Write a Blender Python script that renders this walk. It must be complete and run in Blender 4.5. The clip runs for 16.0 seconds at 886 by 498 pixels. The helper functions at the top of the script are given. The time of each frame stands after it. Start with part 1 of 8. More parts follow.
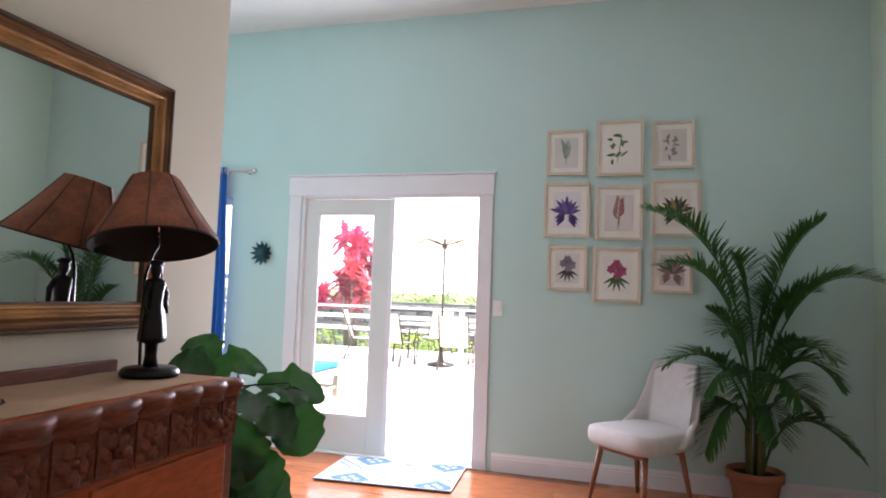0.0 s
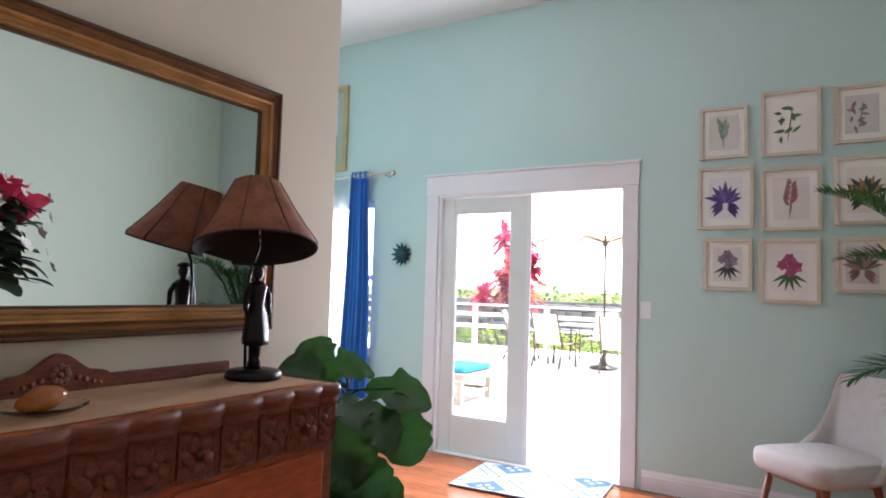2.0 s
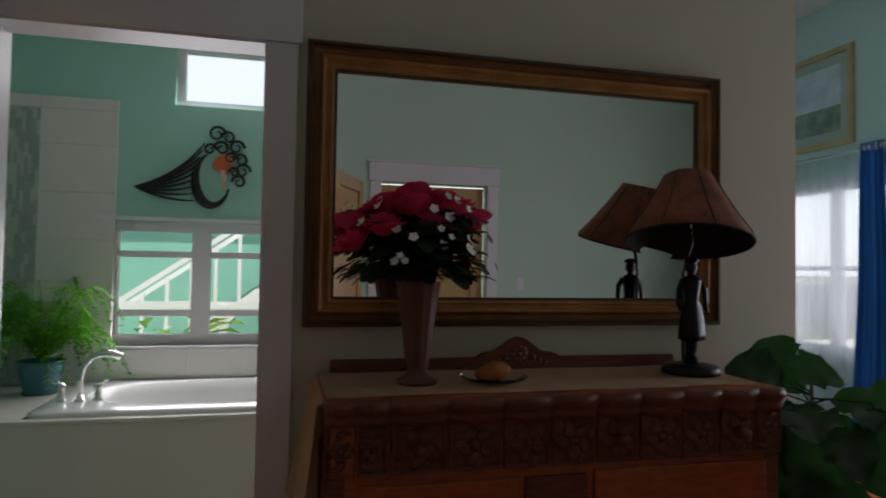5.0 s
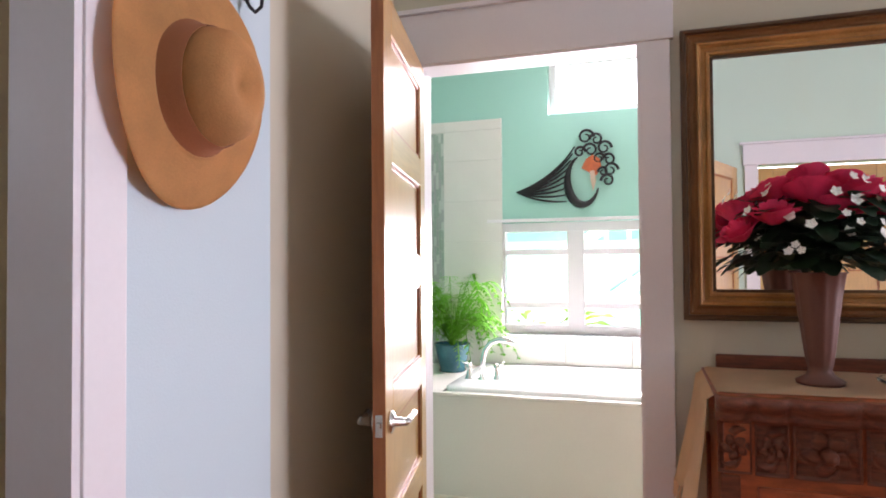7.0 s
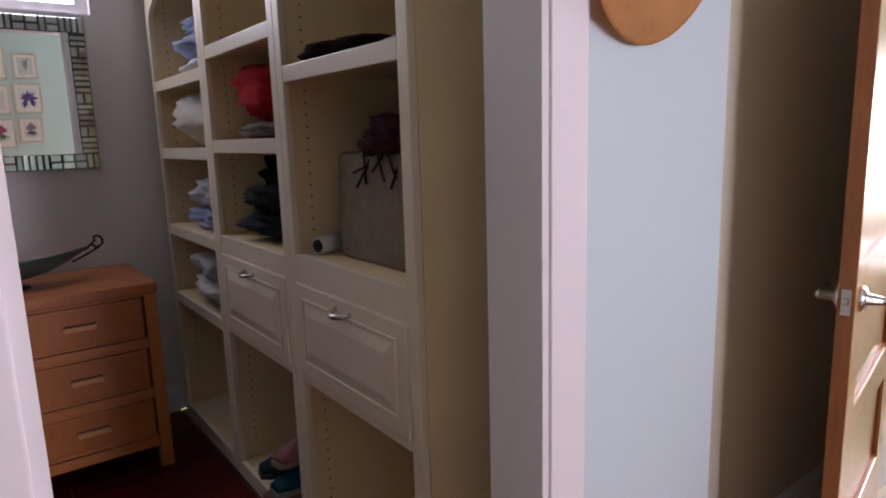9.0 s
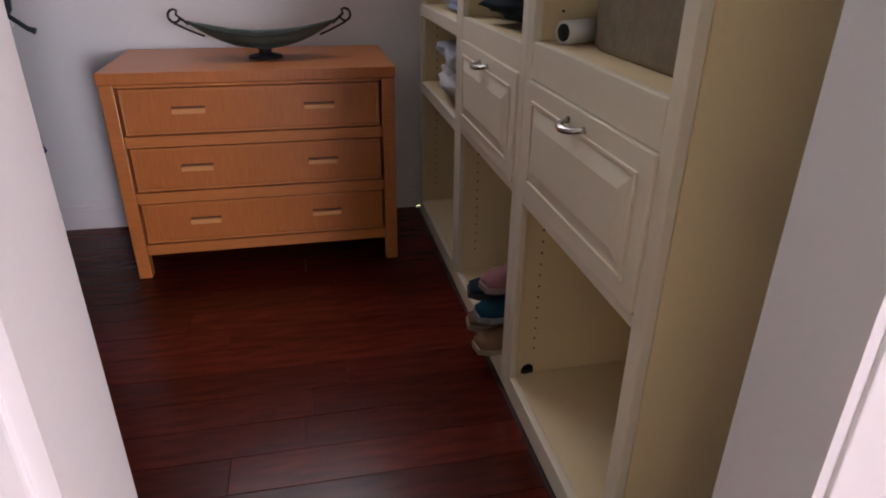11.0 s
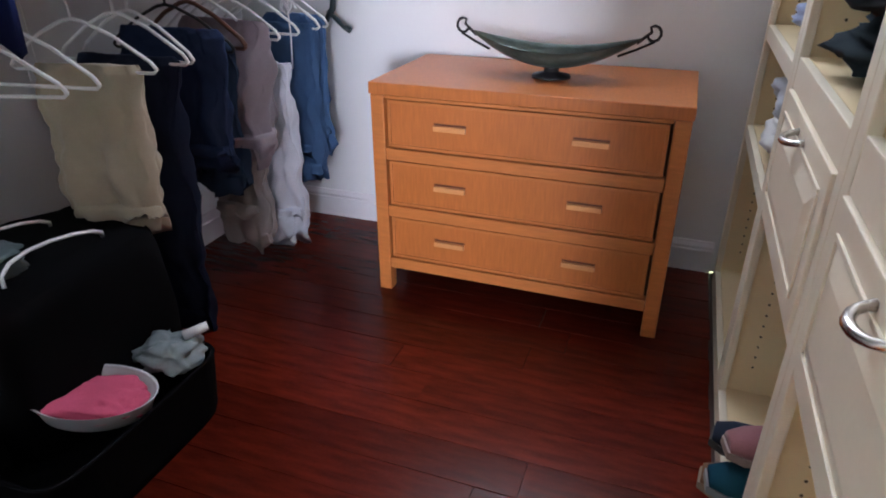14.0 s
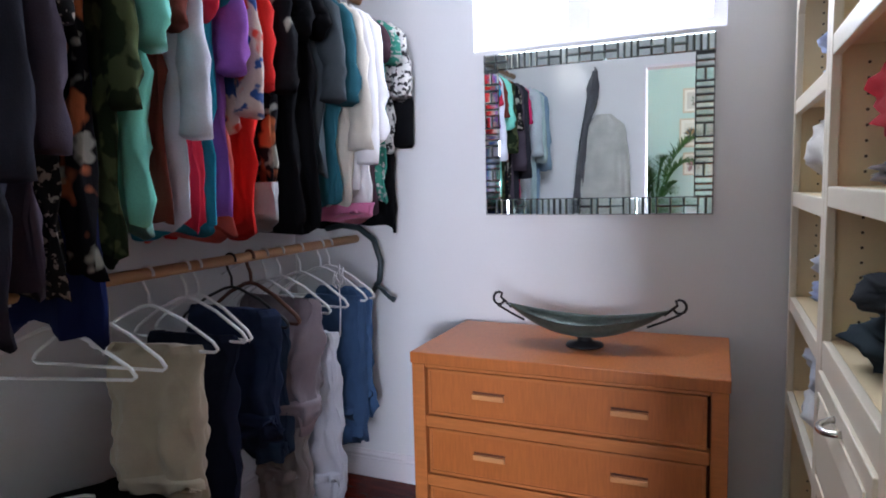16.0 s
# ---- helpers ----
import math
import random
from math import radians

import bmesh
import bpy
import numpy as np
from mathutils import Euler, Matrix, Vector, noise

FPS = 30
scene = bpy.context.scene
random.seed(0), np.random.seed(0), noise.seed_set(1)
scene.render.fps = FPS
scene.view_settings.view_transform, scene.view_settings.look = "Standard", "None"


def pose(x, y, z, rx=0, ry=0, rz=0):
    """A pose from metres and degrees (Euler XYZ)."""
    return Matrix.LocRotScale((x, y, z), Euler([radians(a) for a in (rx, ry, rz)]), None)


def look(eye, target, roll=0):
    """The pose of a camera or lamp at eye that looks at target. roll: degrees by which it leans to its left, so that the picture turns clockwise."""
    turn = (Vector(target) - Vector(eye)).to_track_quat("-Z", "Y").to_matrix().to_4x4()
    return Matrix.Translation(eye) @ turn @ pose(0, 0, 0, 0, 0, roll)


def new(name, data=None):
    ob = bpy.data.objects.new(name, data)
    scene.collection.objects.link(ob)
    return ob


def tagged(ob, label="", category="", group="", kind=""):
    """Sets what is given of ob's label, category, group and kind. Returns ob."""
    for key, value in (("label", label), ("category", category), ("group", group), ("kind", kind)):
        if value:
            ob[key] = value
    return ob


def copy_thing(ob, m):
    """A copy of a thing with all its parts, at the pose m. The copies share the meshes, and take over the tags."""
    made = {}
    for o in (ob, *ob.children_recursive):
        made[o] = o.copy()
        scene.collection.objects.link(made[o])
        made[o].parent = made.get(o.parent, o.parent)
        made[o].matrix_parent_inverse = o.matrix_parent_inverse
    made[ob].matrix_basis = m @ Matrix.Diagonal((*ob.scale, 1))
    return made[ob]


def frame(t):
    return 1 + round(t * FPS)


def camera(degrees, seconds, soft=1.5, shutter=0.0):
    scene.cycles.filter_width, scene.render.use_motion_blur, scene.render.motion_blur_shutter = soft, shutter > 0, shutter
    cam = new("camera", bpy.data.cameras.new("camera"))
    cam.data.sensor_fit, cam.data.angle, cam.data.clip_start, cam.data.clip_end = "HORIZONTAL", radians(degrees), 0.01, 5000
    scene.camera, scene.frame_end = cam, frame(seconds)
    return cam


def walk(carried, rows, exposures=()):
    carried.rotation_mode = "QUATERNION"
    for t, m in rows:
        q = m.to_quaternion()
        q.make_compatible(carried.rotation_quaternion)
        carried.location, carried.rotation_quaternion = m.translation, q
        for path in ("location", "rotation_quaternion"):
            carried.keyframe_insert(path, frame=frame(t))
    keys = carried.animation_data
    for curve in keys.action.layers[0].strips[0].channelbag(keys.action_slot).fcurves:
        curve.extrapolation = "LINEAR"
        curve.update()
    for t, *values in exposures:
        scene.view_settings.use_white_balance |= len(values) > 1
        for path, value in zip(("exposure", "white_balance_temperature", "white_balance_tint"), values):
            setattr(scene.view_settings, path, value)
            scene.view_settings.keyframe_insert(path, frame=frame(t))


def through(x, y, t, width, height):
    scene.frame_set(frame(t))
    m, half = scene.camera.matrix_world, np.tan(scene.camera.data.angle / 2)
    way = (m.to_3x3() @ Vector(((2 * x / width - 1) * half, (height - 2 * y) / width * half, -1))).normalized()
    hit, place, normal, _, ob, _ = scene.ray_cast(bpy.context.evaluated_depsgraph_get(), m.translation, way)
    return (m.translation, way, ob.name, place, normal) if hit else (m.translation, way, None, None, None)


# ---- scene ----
cam = camera(69.6, 16.0, 1.8, 0.15)
PATH = [
    (0, (-0.11, -0.047, 1.271), (-0.656, 1.872, 1.412), 2.0),
    (0.5, (-0.106, 0.049, 1.28), (-0.783, 1.925, 1.422), 1.7),
    (1, (-0.102, 0.119, 1.289), (-0.958, 1.921, 1.425), 1.5),
    (1.5, (-0.056, 0.18, 1.294), (-1.027, 1.923, 1.418), 1.3),
    (2, (0.04, 0.252, 1.288), (-0.993, 1.961, 1.41), 1.7),
    (2.5, (0.103, 0.295, 1.279), (-1.013, 1.952, 1.386), 2.0),
    (3, (0.111, 0.343, 1.273), (-1.101, 1.931, 1.365), 2.0),
    (3.5, (0.106, 0.412, 1.284), (-1.256, 1.873, 1.372), 1.6),
    (4, (0.109, 0.434, 1.286), (-1.454, 1.68, 1.37), 1.4),
    (4.5, (0.181, 0.464, 1.299), (-1.586, 1.397, 1.377), 1.3),
    (5, (0.283, 0.486, 1.298), (-1.66, 0.958, 1.364), 0.9),
    (5.2, (0.312, 0.47, 1.303), (-1.67, 0.73, 1.359), 0.5),
    (7.3, (0.384, 0.412, 1.288), (-1.488, -0.291, 1.338), -0.3),
    (7.5, (0.380, 0.398, 1.284), (-1.463, -0.376, 1.335), -0.3),
    (8, (0.401, 0.383, 1.277), (-1.302, -0.666, 1.290), -1.1),
    (8.5, (0.400, 0.350, 1.262), (-1.040, -1.034, 1.145), -1.3),
    (9, (0.362, 0.304, 1.258), (-0.817, -1.272, 0.906), -1.7),
    (9.5, (0.313, 0.232, 1.213), (-0.680, -1.433, 0.712), -0.9),
    (11.8, (-0.004, -0.166, 1.131), (-0.065, -1.888, 0.114), 1.9),
    (12, (-0.037, -0.219, 1.129), (-0.021, -1.928, 0.09), 2.4),
    (12.5, (-0.051, -0.324, 1.125), (0.175, -2.005, 0.067), 2.4),
    (13, (-0.075, -0.402, 1.139), (0.288, -2.054, 0.072), 1.6),
    (13.5, (-0.105, -0.437, 1.145), (0.402, -2.069, 0.106), 0.4),
    (14, (-0.125, -0.439, 1.178), (0.491, -2.111, 0.269), -0.2),
    (14.5, (-0.129, -0.438, 1.216), (0.533, -2.183, 0.499), -0.1),
    (15, (-0.11, -0.421, 1.251), (0.583, -2.215, 0.703), -0.3),
    (15.5, (-0.095, -0.391, 1.268), (0.627, -2.22, 0.904), -0.5),
    (16, (-0.142, -0.401, 1.287), (0.652, -2.226, 1.085), -1.4),
]
EXPOSURES = [(0, 1.60, 6520, 18), (3.0, 1.50, 6520, 18), (3.5, 1.05, 6520, 17), (4.0, 0.55, 6530, 15), (4.5, -0.15, 6550, 12), (5.0, -0.45, 6550, 9), (5.2, -0.50, 6550, 9), (6.3, 1.15, 6600, 14), (7.3, 2.00, 6700, 23),
             (8.0, 2.05, 6680, 23), (8.5, 1.85, 6680, 23), (9.0, 1.65, 6750, 24), (9.5, 1.55, 6800, 25), (11, 2.30, 6950, 20), (12, 2.45, 7200, 18), (13, 2.65, 6950, 17), (14.5, 3.50, 6000, 11), (16, 2.98, 6000, 12)]
walk(cam, [(t, look(eye, target, roll)) for t, eye, target, roll in PATH], EXPOSURES)

# ---------------------------------------------------------------- light
world = bpy.data.worlds.new("sky")
scene.world = world
world.use_nodes = True
wn = world.node_tree
sky = wn.nodes.new("ShaderNodeTexSky")
sky.sky_type = "NISHITA"
sky.sun_disc = False
sky.sun_elevation = radians(59.5)
sky.sun_rotation = radians(93)
sky.air_density, sky.dust_density, sky.ozone_density = 1.0, 0.8, 1.0
wn.nodes["Background"].inputs["Strength"].default_value = 0.15
haze = wn.nodes.new("ShaderNodeMix")
haze.data_type = "RGBA"
haze.inputs["Factor"].default_value = 0.55
haze.inputs["B"].default_value = (14.0, 14.4, 15.0, 1)
wn.links.new(sky.outputs["Color"], haze.inputs["A"])
wn.links.new(haze.outputs["Result"], wn.nodes["Background"].inputs["Color"])

sun = new("sun", bpy.data.lights.new("sun", "SUN"))
sun.data.energy, sun.data.angle, sun.data.color = 5.0, radians(0.6), (1.0, 0.95, 0.88)
sun.matrix_world = look((10, -0.5, 17), (0, 0, 0))


def opening_light(name, eye, target, sx, sy, watts, color=(0.86, 0.93, 1.0)):
    """Skylight in an opening."""
    lamp = new(name, bpy.data.lights.new(name, "AREA"))
    lamp.data.shape, lamp.data.size, lamp.data.size_y = "RECTANGLE", sx, sy
    lamp.data.energy, lamp.data.color = watts, color
    lamp.matrix_world = look(eye, target)
    return lamp


opening_light("skylight_door", (-1.495, 4.64, 1.22), (-1.495, 0, 0.9), 0.64, 1.56, 27, (0.88, 0.895, 1.04))
opening_light("skylight_door_pane", (-2.20, 4.62, 1.32), (-2.20, 0, 1.1), 0.38, 1.0, 14, (0.88, 0.895, 1.04))
opening_light("skylight_window", (-4.18, 4.655, 1.36), (-4.0, 0, 1.0), 1.6, 1.2, 5.4, (0.91, 0.905, 1.02))
opening_light("skylight_bath", (-3.985, -0.03, 1.19), (0, -0.05, 1.0), 1.05, 0.70, 17, (0.97, 0.93, 1.0))
opening_light("skylight_bath_high", (-3.985, 0.26, 2.52), (0, 0.2, 0.8), 0.9, 0.36, 6.8, (0.97, 0.93, 1.0))
opening_light("skylight_closet", (0.2925, -2.765, 2.09), (0.45, -0.3, 0.8), 0.82, 0.52, 2.1, (0.86, 0.92, 1.06))

# ---------------------------------------------------------------- materials
MATS = {}


def mat(name, color, rough=0.55, metal=0.0, var=0.10, scale=5.0, bump=0.12, bscale=90.0, grain=None, spec=0.5, coat=0.0, island=0.0, sheen=0.0, trans=0.0):
    """A procedural surface: colour varied at two scales, fine relief, optional grain along one axis."""
    if name in MATS:
        return MATS[name]
    m = bpy.data.materials.new(name)
    m.use_nodes = True
    nt = m.node_tree
    b = nt.nodes["Principled BSDF"]
    L, N = nt.links.new, nt.nodes.new
    tc, mp = N("ShaderNodeTexCoord"), N("ShaderNodeMapping")
    L(tc.outputs["Object"], mp.inputs["Vector"])
    if grain:
        mp.inputs["Scale"].default_value = grain
    n1, n2 = N("ShaderNodeTexNoise"), N("ShaderNodeTexNoise")
    n1.inputs["Scale"].default_value, n1.inputs["Detail"].default_value = scale, 6
    n2.inputs["Scale"].default_value, n2.inputs["Detail"].default_value = bscale, 4
    L(mp.outputs[0], n1.inputs["Vector"])
    L(mp.outputs[0], n2.inputs["Vector"])
    add = N("ShaderNodeMath")
    add.operation = "MULTIPLY_ADD"
    L(n2.outputs[0], add.inputs[0])
    add.inputs[1].default_value = 0.4
    L(n1.outputs[0], add.inputs[2])
    mr = N("ShaderNodeMapRange")
    mr.inputs["From Min"].default_value, mr.inputs["From Max"].default_value = 0.45, 0.95
    mr.inputs["To Min"].default_value, mr.inputs["To Max"].default_value = 1 - var, 1 + var
    L(add.outputs[0], mr.inputs["Value"])
    val = mr.outputs[0]
    if island:
        info, m2 = N("ShaderNodeObjectInfo"), N("ShaderNodeMapRange")
        m2.inputs["To Min"].default_value, m2.inputs["To Max"].default_value = 1 - island, 1 + island
        L(info.outputs["Random"], m2.inputs["Value"])
        mul = N("ShaderNodeMath")
        mul.operation = "MULTIPLY"
        L(val, mul.inputs[0])
        L(m2.outputs[0], mul.inputs[1])
        val = mul.outputs[0]
    vm = N("ShaderNodeVectorMath")
    vm.operation = "SCALE"
    vm.inputs[0].default_value = color
    L(val, vm.inputs["Scale"])
    L(vm.outputs[0], b.inputs["Base Color"])
    b.inputs["Roughness"].default_value = rough
    b.inputs["Metallic"].default_value = metal
    b.inputs["Specular IOR Level"].default_value = spec
    b.inputs["Coat Weight"].default_value = coat
    b.inputs["Coat Roughness"].default_value = 0.12
    b.inputs["Sheen Weight"].default_value = sheen
    if trans:
        b.inputs["Transmission Weight"].default_value = trans
    if bump:
        bp = N("ShaderNodeBump")
        bp.inputs["Strength"].default_value, bp.inputs["Distance"].default_value = bump, 0.004
        L(add.outputs[0], bp.inputs["Height"])
        L(bp.outputs[0], b.inputs["Normal"])
    MATS[name] = m
    return m


def glass(name, color=(1, 1, 1), rough=0.0, ior=1.45):
    if name in MATS:
        return MATS[name]
    m = bpy.data.materials.new(name)
    m.use_nodes = True
    b = m.node_tree.nodes["Principled BSDF"]
    b.inputs["Base Color"].default_value = (*color, 1)
    b.inputs["Transmission Weight"].default_value = 1.0
    b.inputs["Roughness"].default_value = rough
    b.inputs["IOR"].default_value = ior
    MATS[name] = m
    return m


def leafy(name, color, rough=0.42, through=0.35):
    """Leaf: green that lets some light through."""
    m = mat(name, color, rough, var=0.3, scale=9, bump=0.1, bscale=50, spec=0.4)
    nt = m.node_tree
    b, out = nt.nodes["Principled BSDF"], nt.nodes["Material Output"]
    tr, mix = nt.nodes.new("ShaderNodeBsdfTranslucent"), nt.nodes.new("ShaderNodeMixShader")
    tr.inputs["Color"].default_value = (color[0] * 1.3, color[1] * 1.3, color[2], 1)
    mix.inputs[0].default_value = through
    nt.links.new(b.outputs[0], mix.inputs[1])
    nt.links.new(tr.outputs[0], mix.inputs[2])
    nt.links.new(mix.outputs[0], out.inputs["Surface"])
    return m


WALL_AQUA = mat("paint_aqua", (0.51, 0.68, 0.65), 0.75, var=0.03, scale=1.2, bump=0.25, bscale=220)
WALL_PALE = mat("paint_pale", (0.61, 0.57, 0.455), 0.75, var=0.03, scale=1.2, bump=0.25, bscale=220)
WALL_EAST = mat("paint_pale_green", (0.57, 0.71, 0.60), 0.75, var=0.03, scale=1.2, bump=0.25, bscale=220)
# bluer colour than the dresser wall, for the wall beside the closet opening
WALL_BLUISH = mat("wall_pale_blue", (0.56, 0.67, 0.72), 0.75, var=0.03, scale=1.2, bump=0.25, bscale=220)
WALL_CLOSET = mat("paint_closet", (0.78, 0.78, 0.79), 0.75, var=0.03, scale=1.2, bump=0.25, bscale=220)
WALL_BATH = mat("paint_bath", (0.36, 0.66, 0.58), 0.7, var=0.03, scale=1.2, bump=0.25, bscale=220)
CEIL = mat("paint_ceiling", (0.80, 0.80, 0.78), 0.85, var=0.02, bump=0.2, bscale=180)
TRIM = mat("paint_trim", (0.78, 0.745, 0.77), 0.42, var=0.03, scale=3, bump=0.05)
TRIM_COOL = mat("door_paint", (0.70, 0.70, 0.68), 0.45, var=0.03, scale=3, bump=0.05)
FLOORWOOD = mat("cherry_floor", (0.34, 0.105, 0.035), 0.16, var=0.35, scale=4, bump=0.04, bscale=60, grain=(1.6, 10, 10), spec=0.45, island=0.30)
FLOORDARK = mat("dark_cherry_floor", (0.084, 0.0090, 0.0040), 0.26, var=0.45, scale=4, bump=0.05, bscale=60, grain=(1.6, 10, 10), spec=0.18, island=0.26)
GROOVE = mat("floor_joint", (0.03, 0.01, 0.006), 0.6)
TILE = mat("cream_tile", (0.72, 0.66, 0.55), 0.3, var=0.06, scale=4, bump=0.05)
TUBWHITE = mat("acrylic_white", (0.82, 0.82, 0.80), 0.14, var=0.02, bump=0.0)
CHESTWOOD = mat("honey_rattan_wood", (0.46, 0.138, 0.030), 0.40, var=0.13, scale=5, bump=0.05, bscale=60, grain=(30, 8, 3), coat=0.15)
CHESTEDGE = mat("honey_wood_edge", (0.50, 0.162, 0.040), 0.38, var=0.12, scale=6, bump=0.06, bscale=60, grain=(3, 20, 20), coat=0.2)
CREAM = mat("cream_lacquer", (0.86, 0.69, 0.42), 0.40, var=0.04, scale=3, bump=0.03)
CREAMFRONT = mat("cream_front", (0.82, 0.73, 0.57), 0.40, var=0.04, scale=3, bump=0.03)
MAHOG = mat("carved_mahogany", (0.165, 0.047, 0.024), 0.50, var=0.45, scale=8, bump=0.3, bscale=60, grain=(14, 2, 14), coat=0.0, spec=0.4)
MAHOG_PANEL = mat("mahogany_panel", (0.38, 0.085, 0.030), 0.32, var=0.35, scale=7, bump=0.1, bscale=60, grain=(14, 2, 8), coat=0.12)
GILT = mat("gilt_wood", (0.40, 0.190, 0.055), 0.36, metal=0.25, var=0.35, scale=7, bump=0.2, bscale=120)
GILT_DARK = mat("gilt_dark", (0.085, 0.042, 0.016), 0.45, metal=0.25, var=0.4, scale=9, bump=0.2, bscale=120)
GILT_BROWN = mat("gilt_brown", (0.22, 0.095, 0.032), 0.40, metal=0.2, var=0.35, scale=7, bump=0.2, bscale=120)
RUNNER = mat("runner_linen", (0.82, 0.56, 0.33), 0.9, var=0.06, scale=10, bump=0.3, bscale=400)
MIRROR = mat("mirror_silver", (0.93, 0.95, 0.94), 0.0, metal=1.0, var=0.0, bump=0.0)
STEEL = mat("brushed_steel", (0.62, 0.60, 0.57), 0.25, metal=1.0, var=0.05, bump=0.0)
CHROME = mat("chrome", (0.80, 0.80, 0.80), 0.07, metal=1.0, var=0.0, bump=0.0)
DOORWOOD = mat("fir_door", (0.58, 0.34, 0.13), 0.32, var=0.14, scale=5, bump=0.05, bscale=40, grain=(18, 18, 1.5), coat=0.6)
DOORWOOD_H = mat("fir_rail", (0.58, 0.34, 0.13), 0.32, var=0.14, scale=5, bump=0.05, bscale=40, grain=(1.5, 18, 18), coat=0.6)
DOOREDGE = mat("fir_edge", (0.36, 0.13, 0.045), 0.4, var=0.18, scale=5, bump=0.05, bscale=40, grain=(18, 18, 1.5))
BLACKMETAL = mat("wrought_iron", (0.018, 0.018, 0.02), 0.45, metal=0.4, var=0.3, bump=0.2)
WHITEPLASTIC = mat("white_plastic", (0.80, 0.80, 0.80), 0.35, var=0.02, bump=0.0)
WHITECLOTH = mat("white_cloth", (0.82, 0.81, 0.82), 0.9, var=0.08, bump=0.3, bscale=300)
CLEAR = glass("clear_pane")

# ---------------------------------------------------------------- mesh tools


def box(bm, x0, y0, z0, x1, y1, z1, bev=0.0):
    x0, x1, y0, y1, z0, z1 = min(x0, x1), max(x0, x1), min(y0, y1), max(y0, y1), min(z0, z1), max(z0, z1)
    vs = [bm.verts.new(p) for p in ((x0, y0, z0), (x1, y0, z0), (x1, y1, z0), (x0, y1, z0), (x0, y0, z1), (x1, y0, z1), (x1, y1, z1), (x0, y1, z1))]
    fs = [bm.faces.new([vs[i] for i in f]) for f in ((0, 3, 2, 1), (4, 5, 6, 7), (0, 1, 5, 4), (1, 2, 6, 5), (2, 3, 7, 6), (3, 0, 4, 7))]
    if bev:
        es = {e for f in fs for e in f.edges}
        bmesh.ops.bevel(bm, geom=list(es), offset=bev, segments=2, profile=0.6, affect="EDGES")
    return bm


def boxes(*lst, bev=0.0):
    bm = bmesh.new()
    for b in lst:
        box(bm, *b, bev=bev)
    return bm


def loft(bm, rings, close=True, cap=True):
    """Joins rings of points into a skin."""
    vr = [[bm.verts.new(p) for p in r] for r in rings]
    n = len(vr[0])
    for a, b in zip(vr, vr[1:]):
        for i in range(n if close else n - 1):
            j = (i + 1) % n
            bm.faces.new((a[i], a[j], b[j], b[i]))
    if cap and close:
        bm.faces.new(vr[0][::-1])
        bm.faces.new(vr[-1])
    return vr


def tube(bm, pts, r, n=8, cap=True):
    """A round bar along pts; r is one radius or one for each point."""
    pts = [Vector(p) for p in pts]
    rs = r if isinstance(r, (list, tuple)) else [r] * len(pts)
    rings, up = [], None
    for i, p in enumerate(pts):
        d = (pts[min(i + 1, len(pts) - 1)] - pts[max(i - 1, 0)]).normalized()
        if up is None:
            up = Vector((0, 0, 1)) if abs(d.z) < 0.9 else Vector((1, 0, 0))
        s = d.cross(up).normalized()
        up = s.cross(d).normalized()
        rings.append([p + (s * math.cos(a) + up * math.sin(a)) * rs[i] for a in (2 * math.pi * k / n for k in range(n))])
    loft(bm, rings, cap=cap)
    return bm


def lathe(bm, prof, c=(0, 0, 0), n=24, cap=True, wob=None):
    """Turns the profile [(r, z), ...] about the upright through c."""
    rings = []
    for r, z in prof:
        rings.append([(c[0] + r * (wob(a, z) if wob else 1) * math.cos(a), c[1] + r * (wob(a, z) if wob else 1) * math.sin(a), c[2] + z) for a in (2 * math.pi * k / n for k in range(n))])
    loft(bm, rings, cap=cap)
    return bm


def smooth(bm, on=True):
    for f in bm.faces:
        f.smooth = on
    return bm


def mesh_of(name, bm, material):
    bmesh.ops.recalc_face_normals(bm, faces=bm.faces[:])
    me = bpy.data.meshes.new(name)
    bm.to_mesh(me)
    bm.free()
    me.materials.append(material)
    return me


def part(name, bm, material, parent=None, label=""):
    ob = new(name, mesh_of(name, bm, material))
    if parent:
        ob.parent = parent
    return tagged(ob, label=label)


def thing(name, at, label, category, turn=0.0, group="", kind=""):
    ob = new(name)
    ob.empty_display_size = 0.1
    ob.matrix_basis = pose(*at, 0, 0, turn)
    return tagged(ob, label, category, group, kind)


def structure(name, bm, material, label):
    return tagged(part(name, bm, material), label=label, category=name.split("_")[0], kind="structure")


def wall(name, axis, p0, p1, u0, u1, z0, z1, holes, material, label):
    """A wall whose faces lie at p0 and p1 on the axis, from u0 to u1, with openings (u0, u1, z0, z1)."""
    us = sorted({u0, u1, *[h[0] for h in holes], *[h[1] for h in holes]})
    zs = sorted({z0, z1, *[h[2] for h in holes], *[h[3] for h in holes]})
    bm = bmesh.new()
    for a, b in zip(us, us[1:]):
        for c, d in zip(zs, zs[1:]):
            m, k = (a + b) / 2, (c + d) / 2
            if any(h[0] < m < h[1] and h[2] < k < h[3] for h in holes):
                continue
            if axis == "x":
                box(bm, p0, a, c, p1, b, d)
            else:
                box(bm, a, p0, c, b, p1, d)
    bmesh.ops.remove_doubles(bm, verts=bm.verts[:], dist=1e-5)
    seen = {}
    for f in bm.faces:
        seen.setdefault(tuple(round(v, 4) for v in f.calc_center_median()), []).append(f)
    bmesh.ops.delete(bm, geom=[f for g in seen.values() if len(g) > 1 for f in g], context="FACES")
    return structure(name, bm, material, label)


